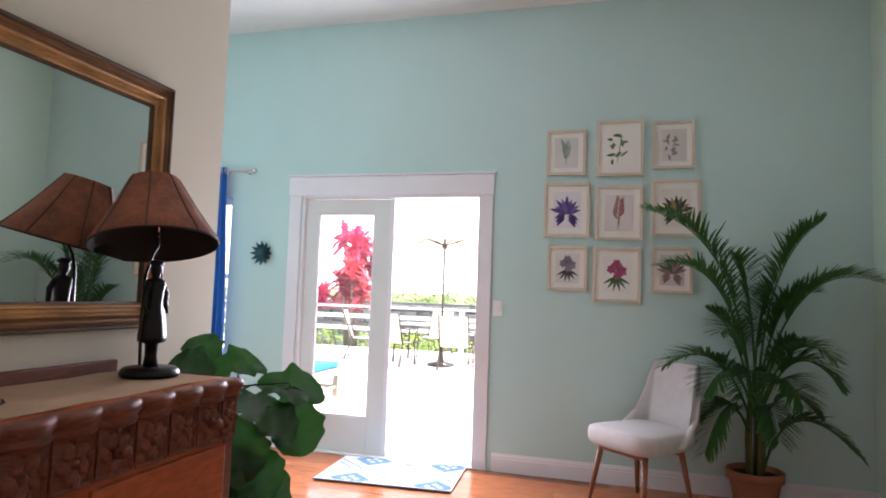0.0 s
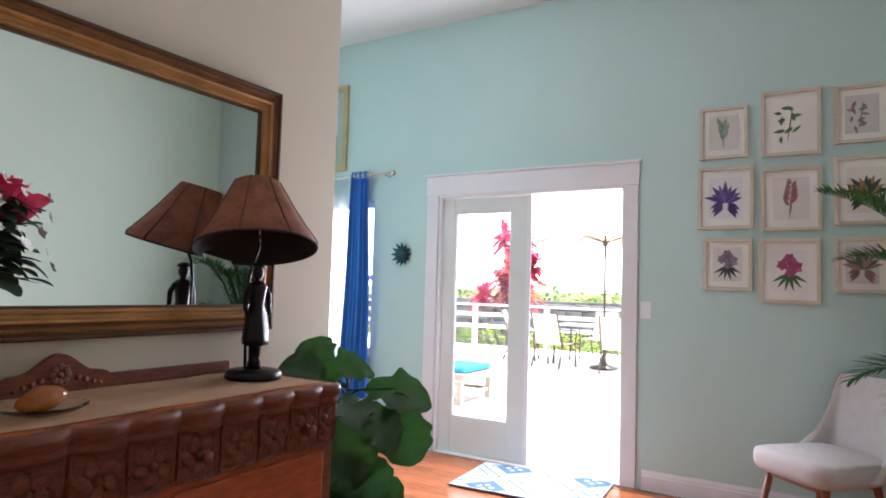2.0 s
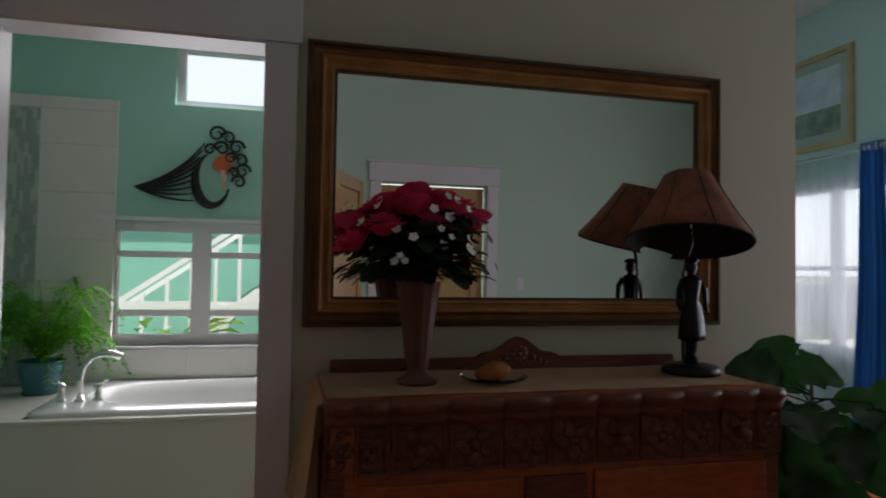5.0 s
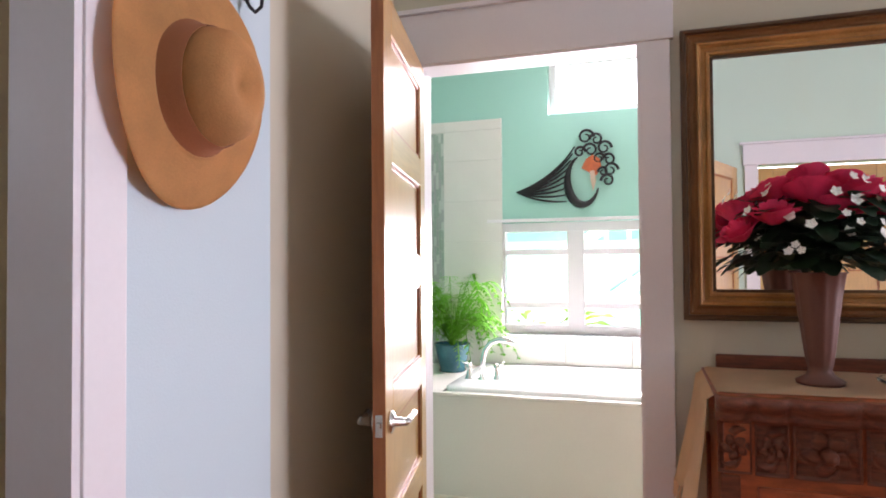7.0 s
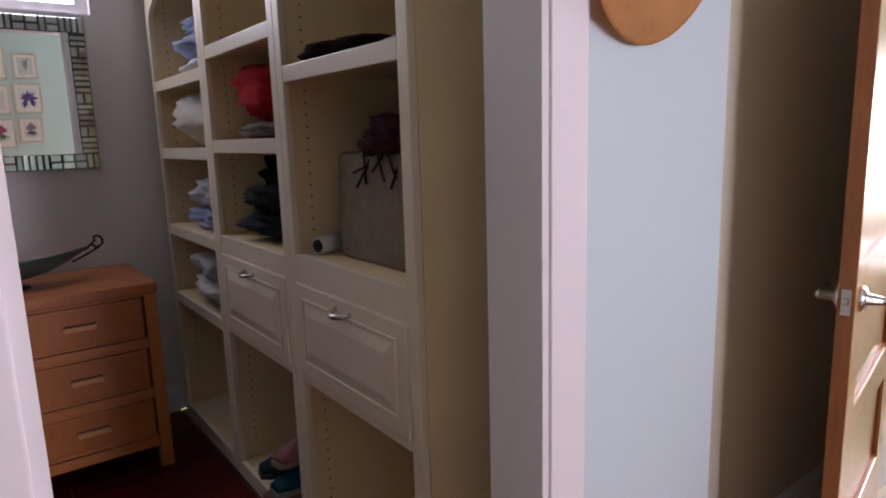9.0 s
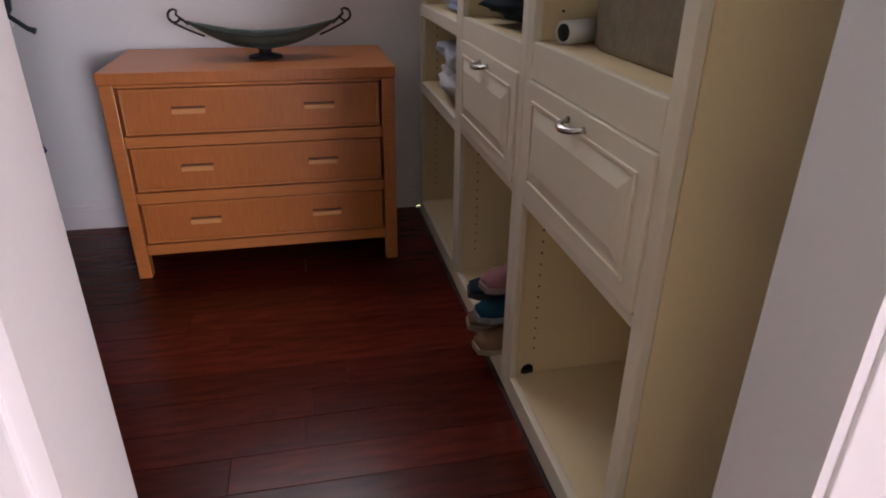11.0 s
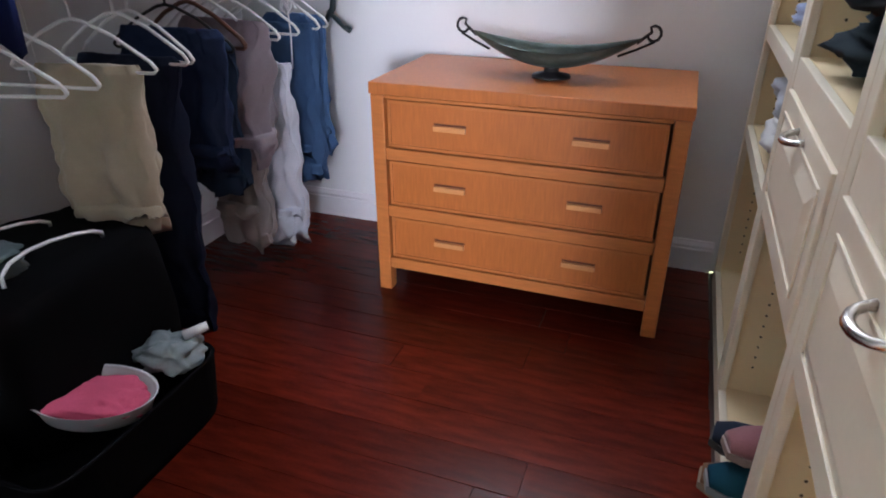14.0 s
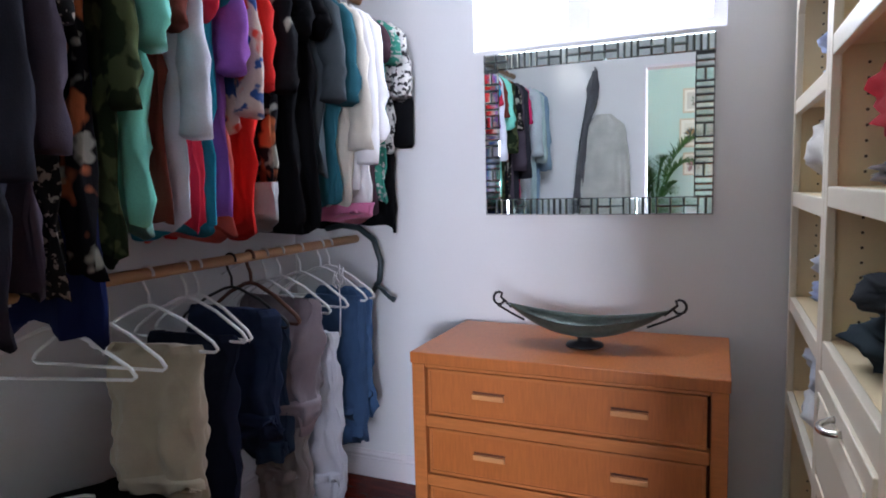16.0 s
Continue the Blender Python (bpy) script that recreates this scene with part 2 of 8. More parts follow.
# ---------------------------------------------------------------- structure
CEILING = 3.46
wall("wall_north", "y", 4.63, 4.78, -5.4, 1.58, 0, CEILING, [(-2.638, -1.14, 0.0, 2.03), (-5.05, -3.31, 0.70, 2.02)], WALL_AQUA, "pale aqua painted wall with the terrace door")
wall("wall_east", "x", 1.43, 1.58, -0.53, 4.63, 0, CEILING, [(1.28, 2.27, 0.0, 2.08)], WALL_EAST, "pale green painted wall with the hall door")
wall("wall_dresser", "x", -2.09, -1.97, -0.532, 2.56, 0, CEILING, [(-0.44, 0.412, 0.0, 2.08)], WALL_PALE, "pale painted wall behind the dresser")
wall("wall_return", "y", 2.44, 2.56, -5.4, -2.09, 0, CEILING, [], WALL_AQUA, "pale painted return wall")
wall("wall_far_west", "x", -5.55, -5.4, 2.44, 4.78, 0, CEILING, [], WALL_AQUA, "pale aqua painted end wall")
wall("wall_closet_front", "y", -0.50, -0.39, -0.87, 1.43, 0, CEILING, [(-0.355, 0.346, 0.0, 2.055)], WALL_BLUISH, "pale painted wall beside the closet opening")
wall("wall_closet_lining", "y", -0.506, -0.5002, -0.86, 1.43, 0, 2.6, [(-0.355, 0.346, 0.0, 2.055)], WALL_CLOSET, "white painted inner face of the closet front wall")
wall("wall_recess", "y", -0.65, -0.532, -2.09, -0.72, 0, CEILING, [], WALL_PALE, "pale painted wall behind the bathroom door")
wall("wall_closet_back", "y", -2.92, -2.775, -1.0, 1.76, 0, 2.6, [(-0.155, 0.74, 1.79, 2.40)], WALL_CLOSET, "white painted back wall of the closet")
wall("wall_closet_east", "x", 1.62, 1.76, -2.775, -0.53, 0, 2.6, [], WALL_CLOSET, "white painted side wall of the closet")
wall("wall_closet_west", "x", -1.0, -0.86, -2.775, -0.65, 0, 2.6, [], WALL_CLOSET, "white painted wall behind the shelving")
wall("wall_bath_west", "x", -4.15, -4.0, -1.9, 2.44, 0, 2.82, [(-0.61, 0.55, 0.80, 1.575), (-0.225, 0.75, 2.315, 2.725)], WALL_BATH, "aqua painted bathroom wall with two windows")
wall("wall_bath_south", "y", -2.05, -1.9, -4.15, -1.0, 0, 2.82, [], WALL_BATH, "aqua painted bathroom end wall")
wall("wall_bath_east", "x", -1.15, -1.0, -1.9, -0.65, 0, 2.82, [], WALL_BATH, "aqua painted bathroom inner wall")
structure("ceiling", boxes((-5.55, 2.33, CEILING, 1.58, 4.78, CEILING + 0.12), (-2.09, -0.65, CEILING, 1.58, 2.33, CEILING + 0.12)), CEIL, "plain white painted ceiling")
structure("ceiling_closet", boxes((-1.0, -2.92, 2.6, 1.76, -0.53, 2.72)), CEIL, "plain white closet ceiling")
structure("ceiling_bath", boxes((-4.15, -2.05, 2.82, -2.09, 2.33, 2.94), (-2.09, -2.05, 2.82, -1.0, -0.65, 2.94)), CEIL, "plain white bathroom ceiling")


def casing(name, axis, face, out, u0, u1, head, label, leg=0.09, hd=0.145, cap=0.02, depth=0.018, over=0.012, foot=0.0):
    """Flat door trim: two legs, a head board and a small cap, on a wall face; out is the side it stands proud on."""
    t = thing(name, (0, 0, 0), label, "trim", kind="structure")
    f = face + out * depth

    def b(u_a, u_b, z_a, z_b, d=0.0):
        if axis == "y":
            return boxes((u_a, face, z_a, u_b, f + out * d, z_b), bev=0.003)
        return boxes((face, u_a, z_a, f + out * d, u_b, z_b), bev=0.003)
    part("trim_leg", b(u0 - leg, u0, foot, head), TRIM, t)
    part("trim_leg", b(u1, u1 + leg, foot, head), TRIM, t)
    part("trim_head", b(u0 - leg - over, u1 + leg + over, head + 0.001, head + hd, 0.006), TRIM, t)
    if cap:
        part("trim_cap", b(u0 - leg - 3 * over, u1 + leg + 3 * over, head + hd + 0.001, head + hd + cap, 0.02), TRIM, t)
    return t


def liner(name, axis, p0, p1, u0, u1, head, label, th=0.018):
    """Jamb boards inside an opening."""
    t = thing(name, (0, 0, 0), label, "trim", kind="structure")
    for nm, a, b, c, d in (("jamb", u0 - 0.003, u0 + th, 0, head), ("jamb", u1 - th, u1 + 0.003, 0, head), ("head_jamb", u0 + th, u1 - th, head - th, head + 0.003)):
        part(nm, boxes((a, p0, c, b, p1, d)) if axis == "y" else boxes((p0, a, c, p1, b, d)), TRIM, t)
    return t


casing("trim_terrace_door", "y", 4.63, -1, -2.652, -1.165, 2.03, "white painted flat trim round the terrace door", leg=0.105, over=0.008, hd=0.155, cap=0.018)
liner("jamb_terrace_door", "y", 4.617, 4.779, -2.638, -1.14, 2.03, "white painted door jamb")
casing("trim_bath_door", "x", -1.97, 1, -0.44, 0.405, 2.07, "white painted trim round the bathroom door", leg=0.100, hd=0.2, foot=0.0)
liner("jamb_bath_door", "x", -2.092, -1.953, -0.44, 0.412, 2.08, "white painted door jamb")
casing("trim_closet", "y", -0.39, 1, -0.354, 0.345, 2.055, "white painted trim round the closet opening", leg=0.082)
liner("jamb_closet", "y", -0.508, -0.378, -0.355, 0.346, 2.055, "white painted closet jamb", th=0.016)
casing("trim_hall_door", "x", 1.43, -1, 1.28, 2.27, 2.08, "white painted trim round the hall door", leg=0.10, hd=0.17)


def baseboard(name, pts, h=0.13, th=0.016, label="white painted moulded baseboard"):
    """A moulded skirting along straight runs ((x0, y0), (x1, y1), (nx, ny))."""
    bm = bmesh.new()
    for (x0, y0), (x1, y1), (nx, ny) in pts:
        prof = [(0, 0), (th, 0), (th, h * 0.72), (th * 0.75, h * 0.75), (th * 0.75, h * 0.84), (th * 0.35, h * 0.95), (th * 0.3, h), (0, h)]
        loft(bm, [[(x + nx * d, y + ny * d, z) for d, z in prof] for x, y in ((x0, y0), (x1, y1))])
    return structure(name, bm, TRIM, label)


baseboard("baseboard_bedroom", [((-1.02, 4.63), (1.43, 4.63), (0, -1)), ((-5.4, 4.63), (-2.745, 4.63), (0, -1)), ((1.43, 4.61), (1.43, 2.38), (-1, 0)), ((1.43, 1.17), (1.43, -0.37), (-1, 0)), ((-1.97, 0.50), (-1.97, 2.56), (1, 0)), ((-0.87, -0.39), (-0.45, -0.39), (0, 1)), ((0.44, -0.39), (1.41, -0.39), (0, 1)), ((-1.95, -0.532), (-0.87, -0.532), (0, 1))])
baseboard("baseboard_closet", [((-0.34, -2.775), (1.62, -2.775), (0, 1)), ((1.62, -2.75), (1.62, -0.55), (-1, 0))], h=0.12)

# ---------------------------------------------------------------- doors and windows


def terrace_leaf():
    t = thing("door_1", (-1.872, 4.66, 0.012), "white painted glazed terrace door leaf, closed", "door", kind="structure")
    w, h, d = 0.760, 1.992, 0.042
    sl, sr, rt, rb = 0.112, 0.148, 0.110, 0.268
    part("stile", boxes((-w, 0, 0, -w + sl, d, h), bev=0.003), TRIM_COOL, t)
    part("stile", boxes((-sr, 0, 0, 0, d, h), bev=0.003), TRIM_COOL, t)
    part("top_rail", boxes((-w + sl + 0.001, 0, h - rt, -sr - 0.001, d, h), bev=0.003), TRIM_COOL, t)
    part("bottom_rail", boxes((-w + sl + 0.001, 0, 0, -sr - 0.001, d, rb), bev=0.003), TRIM_COOL, t)
    bm = bmesh.new()
    x0, x1, z0, z1 = -w + sl + 0.001, -sr - 0.001, rb + 0.001, h - rt - 0.001
    for a in ((x0, z0, x0 + 0.012, z1), (x1 - 0.012, z0, x1, z1), (x0 + 0.012, z0, x1 - 0.012, z0 + 0.012), (x0 + 0.012, z1 - 0.012, x1 - 0.012, z1)):
        box(bm, a[0], 0.004, a[1], a[2], d - 0.004, a[3])
    part("glazing_bead", bm, TRIM, t)
    p = part("pane", boxes((x0 + 0.012, d / 2 - 0.003, z0 + 0.012, x1 - 0.012, d / 2 + 0.003, z1 - 0.012)), CLEAR, t)
    p.visible_shadow = False
    part("astragal", boxes((-0.018, -0.012, 0, 0.02, -0.001, h), bev=0.003), TRIM, t)


terrace_leaf()
structure("threshold", boxes((-2.62, 4.60, 0.001, -1.155, 4.80, 0.012), bev=0.003), TRIM_COOL, "pale door threshold")
hinge = thing("door_hinge", (-1.160, 4.66, 0), "small steel hinges on the open door jamb", "hinge", kind="structure")
for z in (0.22, 1.8):
    bm = tube(bmesh.new(), [(0, 0, z), (0, 0, z + 0.09)], 0.008, 8)
    box(bm, 0, 0.0, z, 0.003, 0.035, z + 0.09)
    part("hinge_knuckle", bm, STEEL, hinge)


def panel_door(name, at, turn, w, h, th, label, parts=True):
    """A five-panel fir door; local x runs from the hinge, y is its thickness."""
    t = thing(name, at, label, "door", turn, kind="structure")
    st, rl = 0.11, 0.10
    part("stile", boxes((0, 0, 0, st, th, h), bev=0.003), DOORWOOD, t)
    part("stile", boxes((w - st, 0, 0, w - 0.004, th, h), bev=0.003), DOORWOOD, t)
    part("lock_edge", boxes((w - 0.0035, 0.001, 0.001, w, th - 0.001, h - 0.001)), DOOREDGE, t, "darker unfinished edge")
    n = 5
    gap = (h - 0.20 - rl * n) / n
    z = 0.0
    for i in range(n + 1):
        rr = 0.20 if i == 0 else rl
        part("rail", boxes((st + 0.001, 0, z, w - st - 0.001, th, z + rr), bev=0.003), DOORWOOD_H, t)
        z += rr
        if i < n:
            part("panel", boxes((st + 0.001, 0.013, z + 0.001, w - st - 0.001, th - 0.013, z + gap - 0.001)), DOORWOOD, t)
            bm = bmesh.new()
            for y0 in (0.006, th - 0.013):
                for b in ((st + 0.001, z, st + 0.012, z + gap), (w - st - 0.012, z, w - st - 0.001, z + gap), (st + 0.012, z, w - st - 0.012, z + 0.011), (st + 0.012, z + gap - 0.011, w - st - 0.012, z + gap)):
                    box(bm, b[0], y0, b[1], b[2], y0 + 0.007, b[3])
            part("panel_bead", bm, DOOREDGE, t)
            z += gap
    return t


bath_door = panel_door("door_2", (-1.945, -0.437, 0.012), 11.6, 0.78, 2.04, 0.036, "varnished five-panel fir bathroom door, standing open")


def lever(t, x, y, z, s):
    """A lever on a round rose, on the side s of a door."""
    h = part("lever_set", smooth(lathe(bmesh.new(), [(0.0, 0), (0.032, 0), (0.032, 0.006), (0.026, 0.012), (0.014, 0.016), (0.011, 0.045), (0.0, 0.047)], n=20)), STEEL, t, "brushed steel lever handle")
    h.matrix_basis = pose(x, y, z, -90 * s, 0, 0)
    g = smooth(tube(bmesh.new(), [(x + 0.008, y + s * 0.045, z), (x - 0.02, y + s * 0.050, z + 0.001), (x - 0.07, y + s * 0.050, z - 0.002), (x - 0.115, y + s * 0.052, z - 0.001)], [0.009, 0.0095, 0.0085, 0.0095], 10))
    part("lever_grip", g, STEEL, t)


lever(bath_door, 0.725, 0.036, 0.85, 1)
lever(bath_door, 0.725, 0.0, 0.85, -1)
part("latch_plate", boxes((0.7801, 0.008, 0.82, 0.7815, 0.028, 0.88), bev=0.0005), STEEL, bath_door)
part("latch_bolt", boxes((0.7815, 0.012, 0.845, 0.789, 0.024, 0.86), bev=0.002), STEEL, bath_door)

panel_door("door_3", (1.51, 2.25, 0.012), -90, 0.96, 2.05, 0.036, "varnished panelled fir hall door, closed")
panel_door("door_4", (1.40, 1.12, 0.012), 203, 0.76, 2.05, 0.036, "varnished panelled fir door leaf, open into the room")


def sash_window(name, axis, at, w, h, cols, rows, label, depth=0.07, bar=0.045, mull=0.045):
    """A white window set in an opening: frame, sash bars, panes; local x is along the wall."""
    turn = 0 if axis == "y" else 90
    t = thing(name, at, label, "window", turn, kind="structure")
    fr = [(-w / 2, 0, 0, -w / 2 + bar, depth, h), (w / 2 - bar, 0, 0, w / 2, depth, h), (-w / 2 + bar, 0, 0, w / 2 - bar, depth, bar), (-w / 2 + bar, 0, h - bar, w / 2 - bar, depth, h)]
    part("window_frame", boxes(*fr), TRIM, t)
    xs = [-w / 2 + bar] + [c * w - w / 2 for c in cols] + [w / 2 - bar]
    zs = [bar] + [r * h for r in rows] + [h - bar]
    for c in xs[1:-1]:
        part("mullion", boxes((c - mull, 0.004, bar, c + mull, depth - 0.004, h - bar), bev=0.003), TRIM, t)
    for a, b in zip(xs, xs[1:]):
        a2 = a + (mull + 0.001 if a != xs[0] else 0)
        b2 = b - (mull + 0.001 if b != xs[-1] else 0)
        for r in zs[1:-1]:
            part("sash_bar", boxes((a2, 0.012, r - 0.02, b2, depth - 0.012, r + 0.02), bev=0.003), TRIM, t)
        for c, d in zip(zs, zs[1:]):
            c2, d2 = c + (0.02 if c != zs[0] else 0), d - (0.02 if d != zs[-1] else 0)
            p = part("pane", boxes((a2, depth / 2 - 0.002, c2, b2, depth / 2 + 0.002, d2)), CLEAR, t)
            p.visible_shadow = False
    return t


sash_window("window_1", "y", (-4.18, 4.69, 0.70), 1.74, 1.32, [0.333, 0.667], [0.5], "white framed sash window behind sheer curtains")
sash_window("window_2", "x", (-4.06, -0.03, 0.80), 1.16, 0.775, [0.478], [0.255, 0.735], "white framed bathroom window above the tub", bar=0.062, mull=0.056)
sash_window("window_3", "x", (-4.06, 0.2625, 2.315), 0.975, 0.41, [], [], "small white framed high bathroom window")
sash_window("window_4", "y", (0.2925, -2.90, 1.79), 0.895, 0.61, [0.56], [], "white framed high closet window")
structure("window_sill_bath", boxes((-4.06, -0.62, 0.785, -3.975, 0.56, 0.80), bev=0.004), TRIM, "white window sill")
structure("trim_bath_window", boxes((-4.0, -0.66, 1.578, -3.982, 0.60, 1.60), bev=0.003), TRIM, "thin white trim above the window")

# ---------------------------------------------------------------- rug and curtain


def rug():
    t = thing("door_mat", (-1.645, 4.285, 0.006), "flat woven rug with blue and cream diamonds by the door", "rug", 4)
    cream = mat("rug_cream", (0.50, 0.50, 0.48), 0.95, var=0.1, scale=20, bump=0.5, bscale=300)
    blue = mat("rug_blue", (0.07, 0.16, 0.27), 0.95, var=0.2, scale=20, bump=0.5, bscale=300)
    pale = mat("rug_pale_blue", (0.24, 0.34, 0.40), 0.95, var=0.2, scale=20, bump=0.5, bscale=300)
    hx, hy = 0.47, 0.315
    part("rug_body", boxes((-hx, -hy, 0, hx, hy, 0.008), bev=0.003), cream, t)
    part("rug_binding", boxes((-hx, -hy - 0.011, 0, hx, -hy - 0.0005, 0.009), bev=0.003), mat("rug_edge", (0.10, 0.11, 0.12), 0.95, var=0.2), t)

    def clipped(bm, poly, z):
        """A flat woven patch, cut off at the edge of the rug."""
        for axis, lim, s in ((0, hx - 0.01, 1), (0, hx - 0.01, -1), (1, hy - 0.01, 1), (1, hy - 0.01, -1)):
            out = []
            for p, q in zip(poly, poly[1:] + poly[:1]):
                a, b = lim - s * p[axis], lim - s * q[axis]
                if a >= 0:
                    out.append(p)
                if (a >= 0) != (b >= 0):
                    k = a / (a - b)
                    out.append((p[0] + (q[0] - p[0]) * k, p[1] + (q[1] - p[1]) * k))
            poly = out
            if len(poly) < 3:
                return
        loft(bm, [[(x, y, h) for x, y in poly] for h in (0.0075, z)])

    def ring(bm, cx, cy, rx, ry, wd, z):
        c = [(1, 0), (0, 1), (-1, 0), (0, -1)]
        k = 1 - wd
        for a, b in zip(c, c[1:] + c[:1]):
            clipped(bm, [(cx + rx * a[0], cy + ry * a[1]), (cx + rx * b[0], cy + ry * b[1]), (cx + rx * k * b[0], cy + ry * k * b[1]), (cx + rx * k * a[0], cy + ry * k * a[1])], z)

    def squares(bm, cx, cy, r, n, z):
        """A small chequer of n by n lozenges inside a diamond."""
        for i in range(n):
            for j in range(n):
                u, v = (i + 0.5) / n * 2 - 1, (j + 0.5) / n * 2 - 1
                x, y = cx + (u - v) * r / 2, cy + (u + v) * r / 2
                q = r / n * 0.55
                clipped(bm, [(x + q, y), (x, y + q), (x - q, y), (x, y - q)], z)
    weave = {m: bmesh.new() for m in (blue, pale, cream)}
    for cx, cy, big in ((0.06, -0.03, 1), (-0.22, 0.235, 0), (-0.235, -0.255, 0), (-0.46, 0.0, 1), (0.345, 0.235, 0), (0.345, -0.265, 0), (0.56, -0.02, 1), (0.06, 0.42, 1), (0.06, -0.46, 0)):
        for r, wd, m in ((0.235, 0.09, blue), (0.195, 0.14, pale), (0.15, 0.12, blue)) if big else ((0.185, 0.12, pale), (0.145, 0.99, blue)):
            ring(weave[m], cx, cy, r, r, wd, 0.0092)
        squares(weave[pale if big else cream], cx, cy, 0.105 if big else 0.085, 3 if big else 2, 0.0098)
    for m, bm in weave.items():
        tagged(part("woven_pattern", bm, m, t), kind="stuff")


rug()


def cloth_sheet(x0, x1, z0, z1, y, amp, waves, seed, gather=0.0, n=70, m=14):
    """A hanging sheet with soft folds; gather pulls it together towards the top."""
    bm = bmesh.new()
    rnd = random.Random(seed)
    ph = [rnd.uniform(0, 6.28) for _ in range(4)]
    rows = []
    for j in range(m + 1):
        v = j / m
        z = z1 + (z0 - z1) * v
        row = []
        for i in range(n + 1):
            u = i / n
            xc, w = (x0 + x1) / 2, (x1 - x0) * (1 - gather * (1 - v))
            a = amp * (0.55 + 0.45 * v)
            d = a * math.sin(2 * math.pi * waves * u + ph[0] + 0.5 * v * math.sin(ph[1])) + a * 0.35 * math.sin(2 * math.pi * waves * 2.3 * u + ph[2] + v)
            row.append((xc + (u - 0.5) * w + 0.006 * math.sin(9 * v + ph[3]), y + d, z))
        rows.append(row)
    loft(bm, rows, close=False, cap=False)
    return smooth(bm)


rod = thing("curtain_rod", (0, 4.55, 2.235), "thin silver curtain rod with ball finial", "curtain rod")
part("rod", smooth(tube(bmesh.new(), [(-5.3, 0, 0), (-3.09, 0, 0)], 0.008, 10)), STEEL, rod)
bm = bmesh.new()
bmesh.ops.create_uvsphere(bm, u_segments=14, v_segments=10, radius=0.024)
bmesh.ops.translate(bm, verts=bm.verts[:], vec=(-3.065, 0, 0))
part("finial", smooth(bm), STEEL, rod)
part("bracket", smooth(tube(bmesh.new(), [(-3.15, 0.08, -0.01), (-3.15, 0.0, -0.012)], 0.007, 8)), STEEL, rod)
cur = thing("curtain", (0, 0, 0), "bright blue grommet curtain panel hanging to the floor", "curtain")
part("curtain_cloth", cloth_sheet(-3.60, -3.23, 0.06, 2.27, 4.55, 0.032, 4.5, 3, gather=0.45, n=90, m=20), mat("blue_curtain", (0.012, 0.15, 0.50), 0.75, var=0.12, scale=6, bump=0.15, bscale=350, sheen=0.2), cur)
grommets = bmesh.new()
for k in range(6):
    x = -3.50 + k * 0.036
    tube(grommets, [(x + 0.022 * math.cos(a), 4.55 + 0.012 * math.cos(a), 2.235 + 0.022 * math.sin(a)) for a in [j * math.pi / 6 for j in range(13)]], 0.004, 6)
part("grommet", grommets, STEEL, cur)
sheer_mat = bpy.data.materials.new("sheer_voile")
sheer_mat.use_nodes = True
nt = sheer_mat.node_tree
mx, tp, tl = nt.nodes.new("ShaderNodeMixShader"), nt.nodes.new("ShaderNodeBsdfTransparent"), nt.nodes.new("ShaderNodeBsdfTranslucent")
tl.inputs["Color"].default_value = (0.85, 0.88, 0.92, 1)
mx.inputs[0].default_value = 0.55
nt.links.new(tp.outputs[0], mx.inputs[1])
nt.links.new(tl.outputs[0], mx.inputs[2])
nt.links.new(mx.outputs[0], nt.nodes["Material Output"].inputs["Surface"])
sheer = thing("sheer_curtain", (0, 0, 0), "white translucent voile curtain in front of the window", "curtain")
part("sheer_cloth", cloth_sheet(-5.2, -3.58, 0.06, 2.22, 4.58, 0.018, 14, 8, n=140, m=8), sheer_mat, sheer)

# ---------------------------------------------------------------- wall pictures
FRAMEWOOD = mat("pale_frame", (0.62, 0.54, 0.43), 0.55, var=0.12, scale=6, bump=0.15, bscale=80, grain=(2, 20, 20))
PAPER = mat("print_paper", (0.80, 0.77, 0.72), 0.6, var=0.03, bump=0.02)


def frame_bars(w, h, fw, d, dx=0.0):
    bm = bmesh.new()
    for a in ((-w / 2, -h / 2, -w / 2 + fw, h / 2), (w / 2 - fw, -h / 2, w / 2, h / 2), (-w / 2 + fw, -h / 2, w / 2 - fw, -h / 2 + fw), (-w / 2 + fw, h / 2 - fw, w / 2 - fw, h / 2)):
        box(bm, a[0], -d, a[1], a[2], 0, a[3], bev=0.003)
    return bm


def leaf_blade(bm, base, ang, ln, wd, y, n=5, bend=0.0):
    """A flat pointed leaf in the plane of a sheet."""
    pts = []
    for s in (1, -1):
        for i in (range(n + 1) if s == 1 else range(n - 1, 0, -1)):
            u = i / n
            a = ang + bend * u
            px, pz = base[0] + math.cos(a) * ln * u, base[1] + math.sin(a) * ln * u
            w = wd * math.sin(math.pi * u ** 0.8) * s
            pts.append((px - math.sin(a) * w, y, pz + math.cos(a) * w))
    vs = [bm.verts.new(p) for p in pts]
    f = bm.faces.new(vs)
    ex = bmesh.ops.extrude_face_region(bm, geom=[f])
    bmesh.ops.translate(bm, verts=[v for v in ex["geom"] if isinstance(v, bmesh.types.BMVert)], vec=(0, -0.0006, 0))


